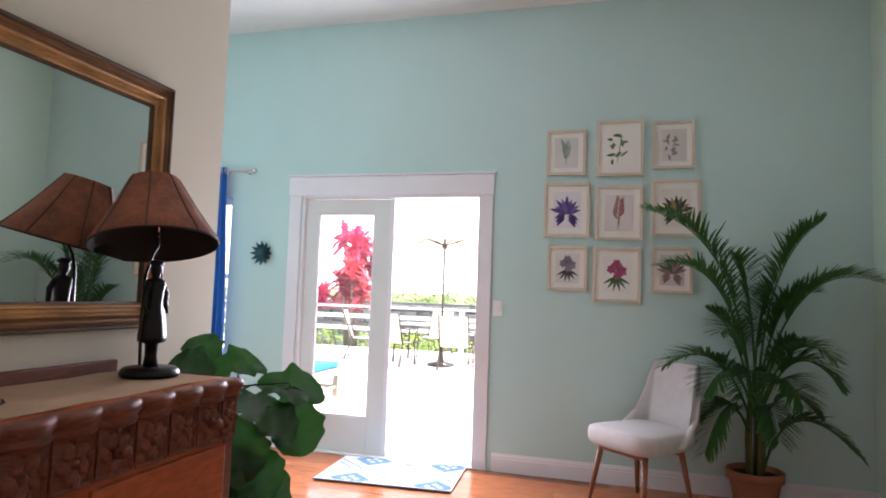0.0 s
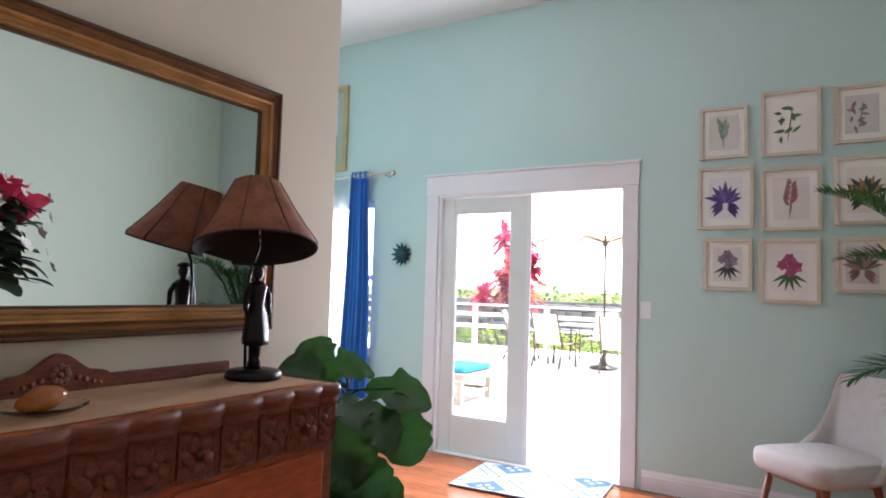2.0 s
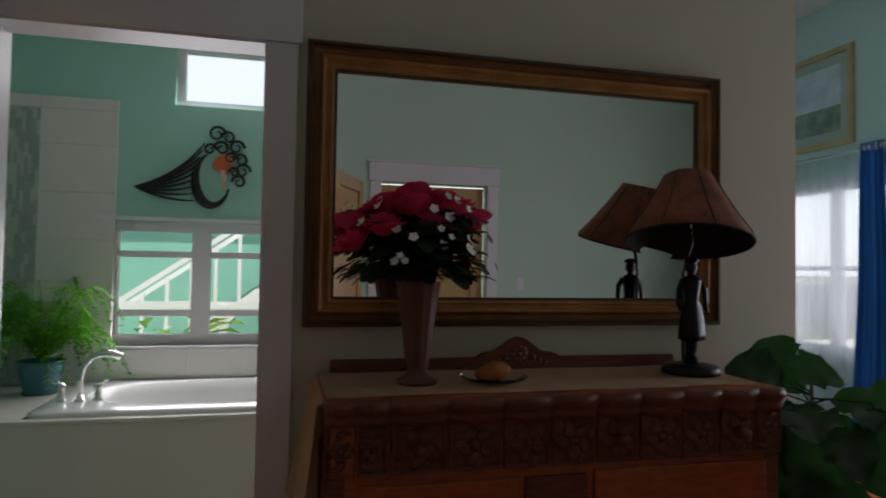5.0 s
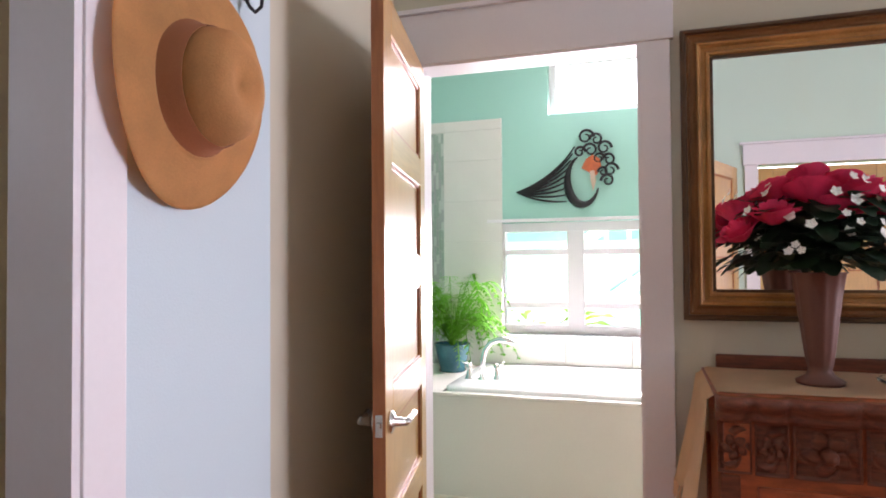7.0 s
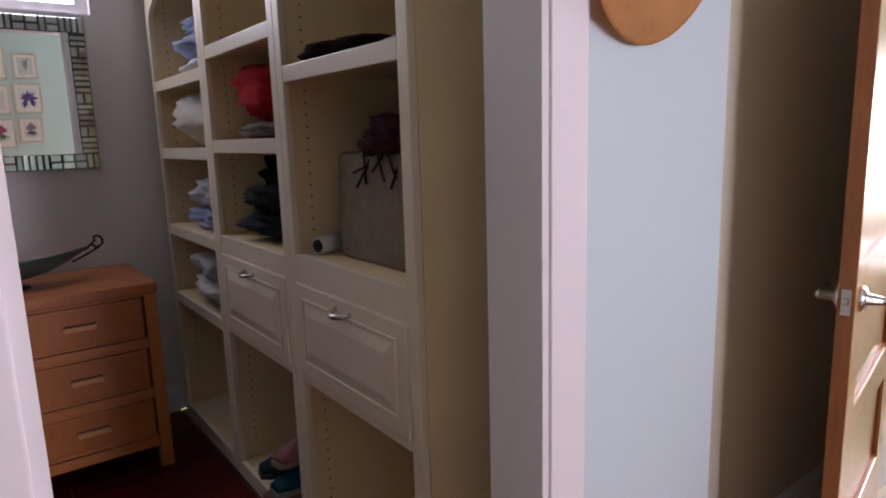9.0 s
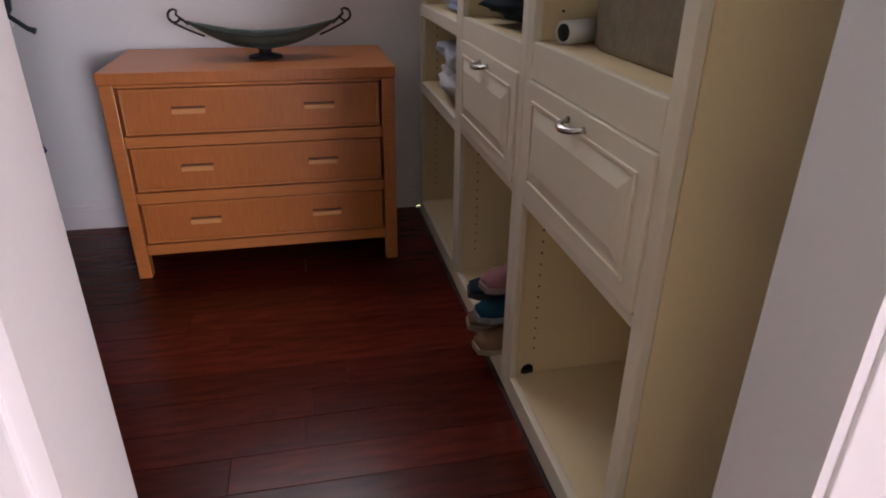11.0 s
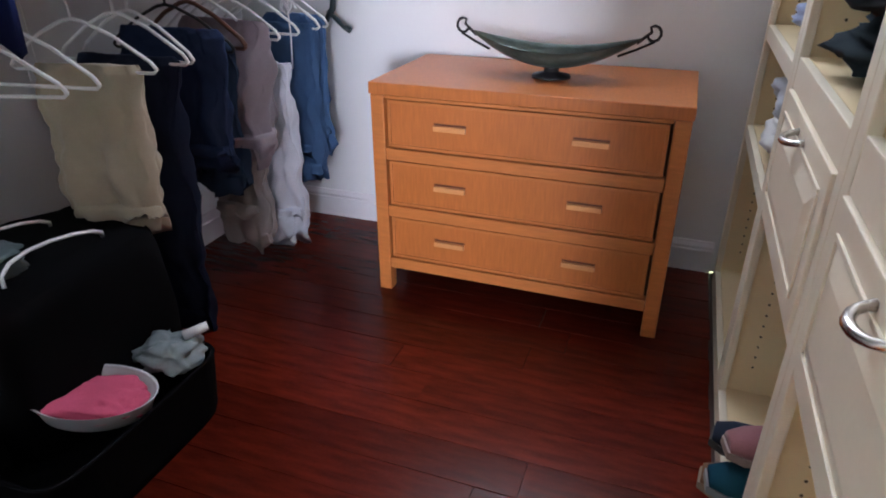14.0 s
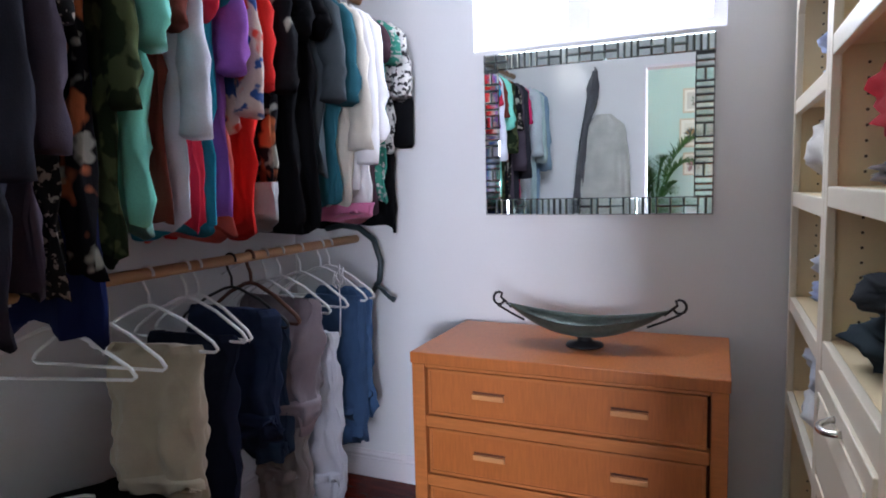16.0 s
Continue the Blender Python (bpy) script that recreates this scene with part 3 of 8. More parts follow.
def botanical(cx, cz, w, h, tint, cols, style, label):
    t = thing("framed_print", (cx, 4.628, cz), label, "picture", group="framed botanical prints on the wall")
    part("picture_frame", frame_bars(w, h, 0.022, 0.026), FRAMEWOOD, t)
    part("mat_board", boxes((-w / 2 + 0.021, -0.010, -h / 2 + 0.021, w / 2 - 0.021, -0.002, h / 2 - 0.021)), PAPER, t)
    pw, ph = w * 0.30, h * 0.33
    part("print_sheet", boxes((-pw, -0.0122, -ph, pw, -0.0102, ph)), mat("print_" + "_".join(str(int(c * 100)) for c in tint), tint, 0.6, var=0.04, bump=0.02), t)
    rnd = random.Random(int((cx + 5) * 1000 + cz * 77))
    sets = [bmesh.new() for _ in cols]
    y = -0.0124
    up = math.pi / 2
    if style == "spray":
        leaf_blade(sets[0], (0, -ph * 0.9), up, ph * 1.2, 0.0035, y)
        for i in range(9):
            s = 1 if i % 2 else -1
            a = up - s * rnd.uniform(0.25, 0.75)
            leaf_blade(sets[i % len(cols)], (0, -ph * 0.45 + i * ph * 0.09), a, ph * rnd.uniform(0.55, 0.85), pw * rnd.uniform(0.09, 0.14), y - 0.0003 * (i % 3), bend=s * 0.25)
    elif style == "crown":
        for i in range(9):
            a = up + (i - 4) * 0.26
            leaf_blade(sets[i % len(cols)], (0, -ph * 0.25), a, ph * rnd.uniform(0.85, 1.15) * (1 - 0.03 * abs(i - 4)), pw * 0.17, y - 0.0003 * (i % 3), n=7, bend=(i - 4) * 0.06)
        for i in range(6):
            s = 1 if i % 2 else -1
            leaf_blade(sets[0], (s * pw * 0.1, -ph * 0.28 - 0.05 * ph * i), up - s * (1.45 + 0.10 * i), pw * 0.85, pw * 0.15, y - 0.0002 * (i % 2), n=7, bend=-s * 0.5)
    elif style == "bract":
        leaf_blade(sets[0], (-pw * 0.1, -ph * 0.95), up - 0.1, ph * 1.8, 0.006, y)
        for i in range(9):
            s = 1 if i % 2 else -1
            leaf_blade(sets[i % len(cols)], (-pw * 0.08 + 0.012 * i * pw, -ph * 0.35 + i * ph * 0.13), up - s * 0.85 - 0.1, pw * (0.85 - 0.05 * i), pw * 0.11, y - 0.0003 * (i % 3), n=6, bend=s * 0.35)
    elif style == "sprig":
        leaf_blade(sets[0], (-pw * 0.2, -ph * 0.9), up - 0.15, ph * 1.7, 0.0035, y)
        for i in range(11):
            s = 1 if i % 2 else -1
            leaf_blade(sets[i % len(cols)], (-pw * 0.15 + s * pw * rnd.uniform(0.1, 0.45), -ph * 0.6 + i * ph * 0.13), rnd.uniform(0, 6.28), pw * rnd.uniform(0.45, 0.75), pw * rnd.uniform(0.08, 0.13), y - 0.0003 * (i % 3), n=6)
    else:
        for i in range(6):
            leaf_blade(sets[0], (0, -ph * 0.1), -up + (i - 2.5) * 0.42, ph * 0.85, pw * 0.10, y)
        for cx2, cz2, k2 in ((-0.35, 0.30, 0.8), (0.30, 0.20, 1.0), (0.0, 0.58, 0.8), (0.05, -0.05, 0.7)):
            for i in range(6):
                a = i * 1.05 + cx2 * 5
                leaf_blade(sets[1 + i % (len(cols) - 1)], (cx2 * pw, cz2 * ph), a, pw * 0.48 * k2, pw * 0.19 * k2, y - 0.0004 - 0.0003 * (i % 2), n=6)
    for b, c in zip(sets, cols):
        tagged(part("plant_motif", b, mat("ink_" + "_".join(str(int(q * 100)) for q in c), c, 0.6, var=0.25, scale=30, bump=0.0), t), kind="stuff")


GREEN, SAGE, PURPLE, ROSE, DUSK, BLACKG = (0.06, 0.13, 0.05), (0.20, 0.27, 0.20), (0.09, 0.05, 0.20), (0.42, 0.10, 0.18), (0.30, 0.17, 0.17), (0.05, 0.06, 0.06)
W = (0.80, 0.77, 0.72)
GREY_P = (0.60, 0.57, 0.54)
botanical(-0.525, 2.332, 0.285, 0.335, (0.62, 0.60, 0.57), [SAGE, (0.26, 0.33, 0.26)], "spray", "pale framed print of a green leafy stem")
botanical(-0.147, 2.357, 0.325, 0.405, W, [GREEN, (0.10, 0.20, 0.07)], "sprig", "pale framed print of a dark green sprig")
botanical(0.217, 2.370, 0.280, 0.340, GREY_P, [DUSK, SAGE], "sprig", "pale framed print of a dusky stem on grey")
botanical(-0.513, 1.912, 0.328, 0.398, (0.72, 0.70, 0.72), [PURPLE, (0.14, 0.10, 0.32)], "crown", "pale framed print of a purple bromeliad")
botanical(-0.146, 1.890, 0.325, 0.389, (0.66, 0.62, 0.60), [DUSK, (0.35, 0.12, 0.12)], "bract", "pale framed print of a red heliconia")
botanical(0.236, 1.924, 0.322, 0.402, (0.72, 0.69, 0.62), [BLACKG, (0.30, 0.20, 0.08)], "crown", "pale framed print of a bird of paradise flower")
botanical(-0.500, 1.490, 0.285, 0.327, (0.68, 0.65, 0.62), [BLACKG, (0.22, 0.20, 0.26)], "flower", "pale framed print of grey orchids")
botanical(-0.157, 1.450, 0.328, 0.390, (0.76, 0.73, 0.70), [GREEN, ROSE, (0.33, 0.06, 0.14)], "flower", "pale framed print of a pink bloom")
botanical(0.211, 1.490, 0.270, 0.322, GREY_P, [DUSK, GREEN], "crown", "pale framed print of a dusky plant")

pic = thing("framed_picture", (-4.05, 4.628, 2.695), "large gilt framed landscape picture above the curtain", "picture")
part("picture_frame", frame_bars(0.84, 0.77, 0.045, 0.03), mat("light_gilt", (0.52, 0.42, 0.22), 0.4, metal=0.3, var=0.15, bump=0.1), pic)
part("mat_board", boxes((-0.376, -0.010, -0.341, 0.376, -0.002, 0.341)), mat("mat_green", (0.40, 0.48, 0.42), 0.7, var=0.05, bump=0.05), pic)
part("picture_sheet", boxes((-0.30, -0.013, -0.26, 0.30, -0.0102, 0.26)), mat("picture_sky", (0.55, 0.65, 0.70), 0.5, var=0.35, scale=4, bump=0.0), pic)
part("picture_land", boxes((-0.30, -0.0145, -0.26, 0.30, -0.0132, -0.06)), mat("picture_land", (0.22, 0.30, 0.24), 0.5, var=0.5, scale=7, bump=0.0), pic)
sw = thing("light_switch", (-1.005, 4.629, 1.18), "white wall switch plate", "switch")
part("plate", boxes((-0.035, -0.006, -0.057, 0.035, 0, 0.057), bev=0.003), WHITEPLASTIC, sw)
part("rocker", boxes((-0.016, -0.010, -0.033, 0.016, -0.0062, 0.033), bev=0.002), WHITEPLASTIC, sw)
copy_thing(sw, pose(1.429, 2.60, 1.18, 0, 0, -90))

fl = thing("wall_flower", (-2.985, 4.615, 1.556), "dark teal metal flower ornament on the wall", "ornament")
TEAL = mat("teal_enamel", (0.012, 0.06, 0.075), 0.35, metal=0.3, var=0.3, bump=0.1)
for ring_i, (n, ln, yy) in enumerate(((12, 0.105, 0.0), (9, 0.075, -0.012), (6, 0.045, -0.022))):
    for k in range(n):
        b = bmesh.new()
        leaf_blade(b, (0, 0), 2 * math.pi * (k + 0.5 * ring_i) / n, ln, 0.018, yy, n=6)
        for v in b.verts:
            v.co.y -= (v.co.x ** 2 + v.co.z ** 2) * (3 + 2 * ring_i)
        part("petal", b, TEAL, fl)

# ---------------------------------------------------------------- dresser and what stands on it


def dresser():
    """Carved dresser: local x is depth from the wall, y runs along it."""
    t = thing("dresser", (-1.965, 0.59, 0), "carved dark mahogany dresser with scrolled drawer fronts", "dresser")
    D, Wd, H = 0.515, 1.46, 0.935
    part("carcass", boxes((0.02, 0.02, 0.08, D - 0.035, Wd - 0.02, H - 0.03), bev=0.004), MAHOG_PANEL, t)
    # top with a scalloped front moulding that follows the drawer swells
    bm = bmesh.new()
    cells = [0.09, 0.09, 0.165, 0.165, 0.15, 0.145, 0.145, 0.145, 0.135, 0.135, 0.095]
    tot = sum(cells)
    ys, y = [], 0.0
    for c in cells:
        ys.append((y, y + c * Wd / tot))
        y += c * Wd / tot

    def swell(yy):
        for a, b in ys:
            if a <= yy <= b:
                u = (yy - a) / (b - a)
                return 0.032 * (math.sin(math.pi * u) ** 0.6)
        return 0.0
    N = 140
    prof = [(-0.02, -0.066), (0.004, -0.064), (0.012, -0.052), (0.006, -0.044), (0.010, -0.036), (0.019, -0.026), (0.022, -0.012), (0.016, 0.0), (-0.02, 0.002)]
    rings = []
    for i in range(N + 1):
        yy = Wd * i / N
        e = swell(yy)
        rings.append([(D - 0.035 + e + d, yy, H + z) for d, z in prof])
    loft(bm, rings)
    part("front_moulding", smooth(bm), MAHOG, t)
    part("top_board", boxes((0.0, 0.0, H - 0.022, D - 0.034, Wd, H), bev=0.004), MAHOG_PANEL, t)
    # carved drawer fronts
    rnd = random.Random(2)

    def carved(bm, ya, yb, za, zb, xo):
        """A swelling carved block with a rosette of petals."""
        n, k = 46, 40
        rows = []
        for j in range(k + 1):
            row = []
            for i in range(n + 1):
                u, v = i / n, j / k
                dx, dz = (u - 0.5) * (yb - ya), (v - 0.5) * (zb - za)
                r, a = math.hypot(dx, dz), math.atan2(dz, dx)
                rim = min(u, 1 - u, v, 1 - v)
                edge = min(1, rim * 9)
                R = min(yb - ya, zb - za) * 0.44
                rp = R * (0.86 + 0.16 * math.cos(5 * a + 0.6 + 2.2 * r / R))
                gap = abs(math.cos(2.5 * a + 0.3 + 1.1 * r / R))
                h = 0.0
                if r < 0.20 * R:
                    h = 0.016 * math.sqrt(max(0, 1 - (r / (0.21 * R)) ** 2)) + 0.004
                elif r < 0.27 * R:
                    h = 0.001
                elif r < rp:
                    q = (r - 0.27 * R) / (rp - 0.27 * R)
                    h = 0.014 * min(1, gap * 3.2) * (1 - q ** 5) * (0.65 + 0.35 * q)
                elif r < 1.55 * R:
                    w = math.sin(4 * a + 1.2 + 3.0 * (r / R - 1))
                    h = 0.011 * max(0, w) ** 0.5 * min(1, (r / rp - 1) * 10) * min(1, rim * 14)
                row.append((xo + (0.012 if rim < 0.045 else 0.0) + 0.002 * edge + h + 0.005 * math.sin(math.pi * u) ** 0.6, ya + u * (yb - ya), za + v * (zb - za)))
            rows.append(row)
        loft(bm, rows, close=False, cap=False)
    zt, zb = H - 0.067, H - 0.205
    groups = [(1, 4), (4, 8), (8, 11)]
    part("corner_block", smooth((lambda b: (carved(b, ys[0][0] + 0.004, ys[0][1] - 0.002, zb, zt, D - 0.045), b)[1])(bmesh.new())), MAHOG, t)
    for a, b in groups:
        dr = part("drawer", boxes((D - 0.075, ys[a][0] + 0.003, zb - 0.004, D - 0.037, ys[b - 1][1] - 0.003, zt + 0.004)), MAHOG, t)
        for i in range(a, b):
            bm = bmesh.new()
            carved(bm, ys[i][0] + 0.004, ys[i][1] - 0.004, zb, zt, D - 0.037)
            part("carved_panel", smooth(bm), MAHOG, dr)
        mid = ys[(a + b) // 2 if b - a == 3 else a + 2]
        yc = (mid[0] + mid[1]) / 2
        kn = part("knob", smooth(lathe(bmesh.new(), [(0.0, 0.0), (0.020, 0.002), (0.012, 0.010), (0.009, 0.018), (0.017, 0.026), (0.019, 0.032), (0.012, 0.040), (0.0, 0.042)], n=14, wob=lambda q, z: 1 + 0.08 * math.cos(6 * q))), MAHOG, dr, "turned dark wooden knob")
        kn.matrix_basis = pose(D - 0.018, yc, (zt + zb) / 2, 0, 90, 0)
    # lower part: swelling panels and doors
    for k, (ya, yb, za, zb2, m) in enumerate(((0.10, 0.56, 0.47, 0.70, MAHOG_PANEL), (0.58, 0.78, 0.47, 0.70, MAHOG), (0.80, 1.40, 0.16, 0.71, MAHOG_PANEL), (0.10, 0.78, 0.16, 0.45, MAHOG_PANEL))):
        part("lower_panel", boxes((D - 0.055, ya, za, D - 0.022, yb, zb2), bev=0.008), m, t)
    for ya in (0.0, Wd - 0.07):
        for xa in (0.02, D - 0.09):
            part("leg", boxes((xa, ya + 0.01, 0, xa + 0.06, ya + 0.06, H - 0.21), bev=0.006), MAHOG, t)
    # low back board with a carved crest
    part("back_rail", boxes((0.0, 0.045, H + 0.001, 0.022, 1.375, H + 0.048), bev=0.006), MAHOG, t)
    bm = bmesh.new()
    pts = []
    n = 40
    for i in range(n + 1):
        u = i / n * 2 - 1
        h = 0.055 * (1 - abs(u) ** 3) + 0.062 * math.exp(-(u / 0.34) ** 2) + 0.016 * math.exp(-((abs(u) - 0.66) / 0.16) ** 2)
        pts.append((0.73 + u * 0.215, H + 0.004 + h))
    ring = [(yy, zz) for yy, zz in pts] + [(0.73 + 0.215, H + 0.001), (0.73 - 0.215, H + 0.001)]
    loft(bm, [[(x, yy, zz) for yy, zz in ring] for x in (0.004, 0.03)])
    part("crest", bm, MAHOG, t)
    carv = []
    for q in range(8):
        a = q * math.pi / 4
        carv.append(bmesh.new())
        lathe(carv[-1], [(0.0, 0.0), (0.014, 0.002), (0.010, 0.007), (0.0, 0.009)], n=8, c=(0.73 + 0.022 * math.cos(a), 0.022 * math.sin(a), 0))
    carv.append(bmesh.new())
    lathe(carv[-1], [(0.0, 0.0), (0.011, 0.003), (0.007, 0.011), (0.0, 0.012)], n=8, c=(0.73, 0, 0))
    for s in (-1, 1):
        for q in range(4):
            carv.append(bmesh.new())
            lathe(carv[-1], [(0.0, 0.0), (0.012 - 0.0015 * q, 0.002), (0.0, 0.007)], n=8, c=(0.73 + s * (0.055 + 0.024 * q), -0.012 - 0.008 * q, 0))
    for bm in carv:
        for v in bm.verts:
            yy, zz, xx = v.co
            v.co = (0.029 + 0.55 * xx, yy, H + 0.058 + zz)
        part("crest_petal", smooth(bm), MAHOG, t)
    return t


dresser()


def table_runner():
    t = thing("table_runner", (-1.965, 0.59, 0.937), "peach linen runner hanging over one end of the dresser", "table runner")
    bm = bmesh.new()
    rows = []
    n = 60
    for i in range(n + 1):
        s = i / n * 1.80
        row = []
        for j in range(9):
            v = j / 8
            xx = 0.026 + v * 0.425 + 0.003 * math.sin(s * 30 + v * 5) * (1 if j in (0, 8) else 0.3)
            ln = 1.415
            if s < ln:
                row.append((xx, 1.425 - s, 0.003 + 0.0012 * math.sin(s * 14 + 5 * v)))
            else:
                d = s - ln
                row.append((xx - 0.008 + v * 0.05 * min(1, d * 8) + 0.012 * math.sin(v * 9 + 1) * d * 2, 0.010 - 0.025 * min(1, d * 40) - 0.16 * d - 0.045 * math.sin(v * 11) * d, 0.002 - d * 0.95))
        rows.append(row)
    loft(bm, rows, close=False, cap=False)
    bmesh.ops.solidify(bm, geom=bm.faces[:], thickness=0.0015)
    part("runner_cloth", smooth(bm), RUNNER, t)
    for k in range(22):
        bm = bmesh.new()
        xx = 0.03 + k * 0.0193
        xx, yo, v = xx + 0.05 * k / 21, -0.0766, k / 21
        yo -= 0.0173 * math.sin(v * 11)
        tube(bm, [(xx, yo, -0.360), (xx + 0.004 * math.sin(k * 3), yo - 0.002 - 0.003 * math.cos(k), -0.385), (xx + 0.006 * math.sin(k * 2), yo - 0.004, -0.41)], [0.0025, 0.0035, 0.002], 5)
        part("tassel", bm, RUNNER, t)


table_runner()


def wall_mirror():
    t = thing("wall_mirror", (-1.969, 1.3535, 1.5925), "wide wall mirror in a stepped dark gilt wooden frame", "mirror")
    Wm, Hm, fw = 1.625, 0.985, 0.094
    prof = [(0.048, 0.0), (0.048, 0.036), (0.052, 0.037), (0.058, 0.033), (0.063, 0.022), (0.074, 0.019), (0.079, 0.026), (0.086, 0.025), (fw, 0.014), (fw, 0.0)]
    cove = [(0.0155, 0.0), (0.0155, 0.032), (0.020, 0.034), (0.026, 0.024), (0.034, 0.021), (0.042, 0.026), (0.047, 0.034), (0.047, 0.0)]
    c = [(-1, -1), (1, -1), (1, 1), (-1, 1)]
    for k in range(4):
        bm = bmesh.new()
        a, b = c[k], c[(k + 1) % 4]
        rings = [[(d, s[0] * (Wm / 2 - u), s[1] * (Hm / 2 - u)) for u, d in prof] for s in (a, b)]
        loft(bm, rings)
        part("frame_moulding", bm, GILT, t)
        bm = bmesh.new()
        loft(bm, [[(d, s2[0] * (Wm / 2 - u), s2[1] * (Hm / 2 - u)) for u, d in cove] for s2 in (a, b)])
        part("cove_moulding", bm, GILT_BROWN, t)
        bm = bmesh.new()
        outer = [(-0.004, 0.0), (-0.004, 0.030), (0.002, 0.040), (0.010, 0.041), (0.0145, 0.034), (0.0145, 0.0)]
        loft(bm, [[(d, s2[0] * (Wm / 2 - u), s2[1] * (Hm / 2 - u)) for u, d in outer] for s2 in (a, b)])
        part("outer_moulding", bm, GILT_DARK, t, "darker outer edge of the frame")
    part("inner_bead", (lambda bm: [box(bm, 0.008, y0, z0, 0.019, y1, z1) for y0, z0, y1, z1 in ((-Wm / 2 + fw - 0.004, -Hm / 2 + fw, -Wm / 2 + fw + 0.006, Hm / 2 - fw), (Wm / 2 - fw - 0.006, -Hm / 2 + fw, Wm / 2 - fw + 0.004, Hm / 2 - fw), (-Wm / 2 + fw + 0.006, -Hm / 2 + fw - 0.004, Wm / 2 - fw - 0.006, -Hm / 2 + fw + 0.006), (-Wm / 2 + fw + 0.006, Hm / 2 - fw - 0.006, Wm / 2 - fw - 0.006, Hm / 2 - fw + 0.004))] and bm)(bmesh.new()), GILT_DARK, t)
    part("mirror_glass", boxes((0.004, -Wm / 2 + fw - 0.003, -Hm / 2 + fw - 0.003, 0.010, Wm / 2 - fw + 0.003, Hm / 2 - fw + 0.003)), MIRROR, t)


wall_mirror()


def table_lamp():
    t = thing("table_lamp", (-1.748, 1.905, 0.941), "table lamp with a dark bronze figure and brown panelled shade", "lamp")
    bronze = mat("dark_bronze", (0.012, 0.011, 0.011), 0.38, metal=0.5, var=0.3, bump=0.15, bscale=40)
    part("lamp_base", smooth(lathe(bmesh.new(), [(0.0, 0), (0.098, 0.0), (0.102, 0.008), (0.098, 0.022), (0.088, 0.032), (0.05, 0.036), (0.0, 0.036)], n=28)), bronze, t)
    bm = bmesh.new()
    # simple standing figure: draped skirt, waist, shoulders, head with a flat hat
    lathe(bm, [(0.0, 0.034), (0.026, 0.036), (0.020, 0.07), (0.022, 0.115), (0.046, 0.122), (0.047, 0.14), (0.042, 0.19), (0.034, 0.235), (0.026, 0.262), (0.030, 0.30), (0.036, 0.33), (0.030, 0.345), (0.013, 0.352), (0.014, 0.36), (0.021, 0.375), (0.021, 0.39), (0.016, 0.398), (0.027, 0.402), (0.024, 0.412), (0.012, 0.418), (0.0, 0.419)], n=16, wob=lambda a, z: 1 + (0.12 * math.cos(5 * a + 8 * z) if 0.11 < z < 0.24 else 0.10 * math.cos(2 * a)))
    for s in (-1, 1):
        tube(bm, [(0.0, s * 0.034, 0.335), (0.006, s * 0.052, 0.30), (0.004, s * 0.056, 0.255), (0.014, s * 0.050, 0.225)], [0.011, 0.011, 0.009, 0.008], 7)
    part("figure", smooth(bm), bronze, t)
    part("stem", smooth(tube(bmesh.new(), [(-0.045, 0, 0.03), (-0.052, 0.0, 0.20), (-0.050, 0.004, 0.36), (-0.030, 0.008, 0.43), (-0.006, 0.006, 0.47), (0.0, 0.0, 0.52)], 0.006, 8)), bronze, t)
    part("harp", smooth(tube(bmesh.new(), [(0.0, 0.0, 0.5), (0.0, 0.0, 0.70)], 0.004, 6)), STEEL, t)
    sh = mat("rawhide_shade", (0.23, 0.073, 0.031), 0.7, var=0.45, scale=12, bump=0.2, bscale=60)
    shi = mat("shade_lining", (0.02, 0.012, 0.012), 0.8)
    n = 8
    def ringof(r, z, m=48):
        out = []
        for k in range(m):
            a = 2 * math.pi * k / m
            seg = 2 * math.pi / n
            q = (a + 0.2) % seg - seg / 2
            out.append((r * (0.93 + 0.07 * math.cos(seg / 2) / math.cos(q)) * math.cos(a), r * (0.93 + 0.07 * math.cos(seg / 2) / math.cos(q)) * math.sin(a), z))
        return out
    prof = [(0.222, 0.472), (0.220, 0.485), (0.182, 0.545), (0.140, 0.62), (0.105, 0.69), (0.086, 0.728)]
    bm = bmesh.new()
    loft(bm, [ringof(r, z) for r, z in prof], cap=False)
    tilt = pose(-0.035, 0.012, 0.595, -8, -12, 0) @ pose(0, 0, -0.6)
    shade = part("shade", smooth(bm), sh, t, "brown rawhide lamp shade")
    shade.matrix_basis = tilt
    bm = bmesh.new()
    loft(bm, [ringof(r - 0.003, z) for r, z in prof], cap=False)
    ln = part("shade_lining", smooth(bm), shi, shade)
    bm = bmesh.new()
    tube(bm, [(*p[:2], 0.472) for p in ringof(0.221, 0.472) + ringof(0.221, 0.472)[:1]], 0.004, 6)
    part("shade_rim", bm, shi, shade)
    for k in range(n):
        a = 2 * math.pi * k / n - 0.2
        bm = bmesh.new()
        tube(bm, [(r * 1.004 * math.cos(a), r * 1.004 * math.sin(a), z) for r, z in prof], 0.0032, 5)
        part("shade_seam", bm, mat("shade_seam", (0.10, 0.034, 0.018), 0.7), shade)
    bm = bmesh.new()
    loft(bm, [ringof(0.085, 0.727), ringof(0.012, 0.722)], cap=False)
    part("shade_top", bm, sh, shade)


table_lamp()


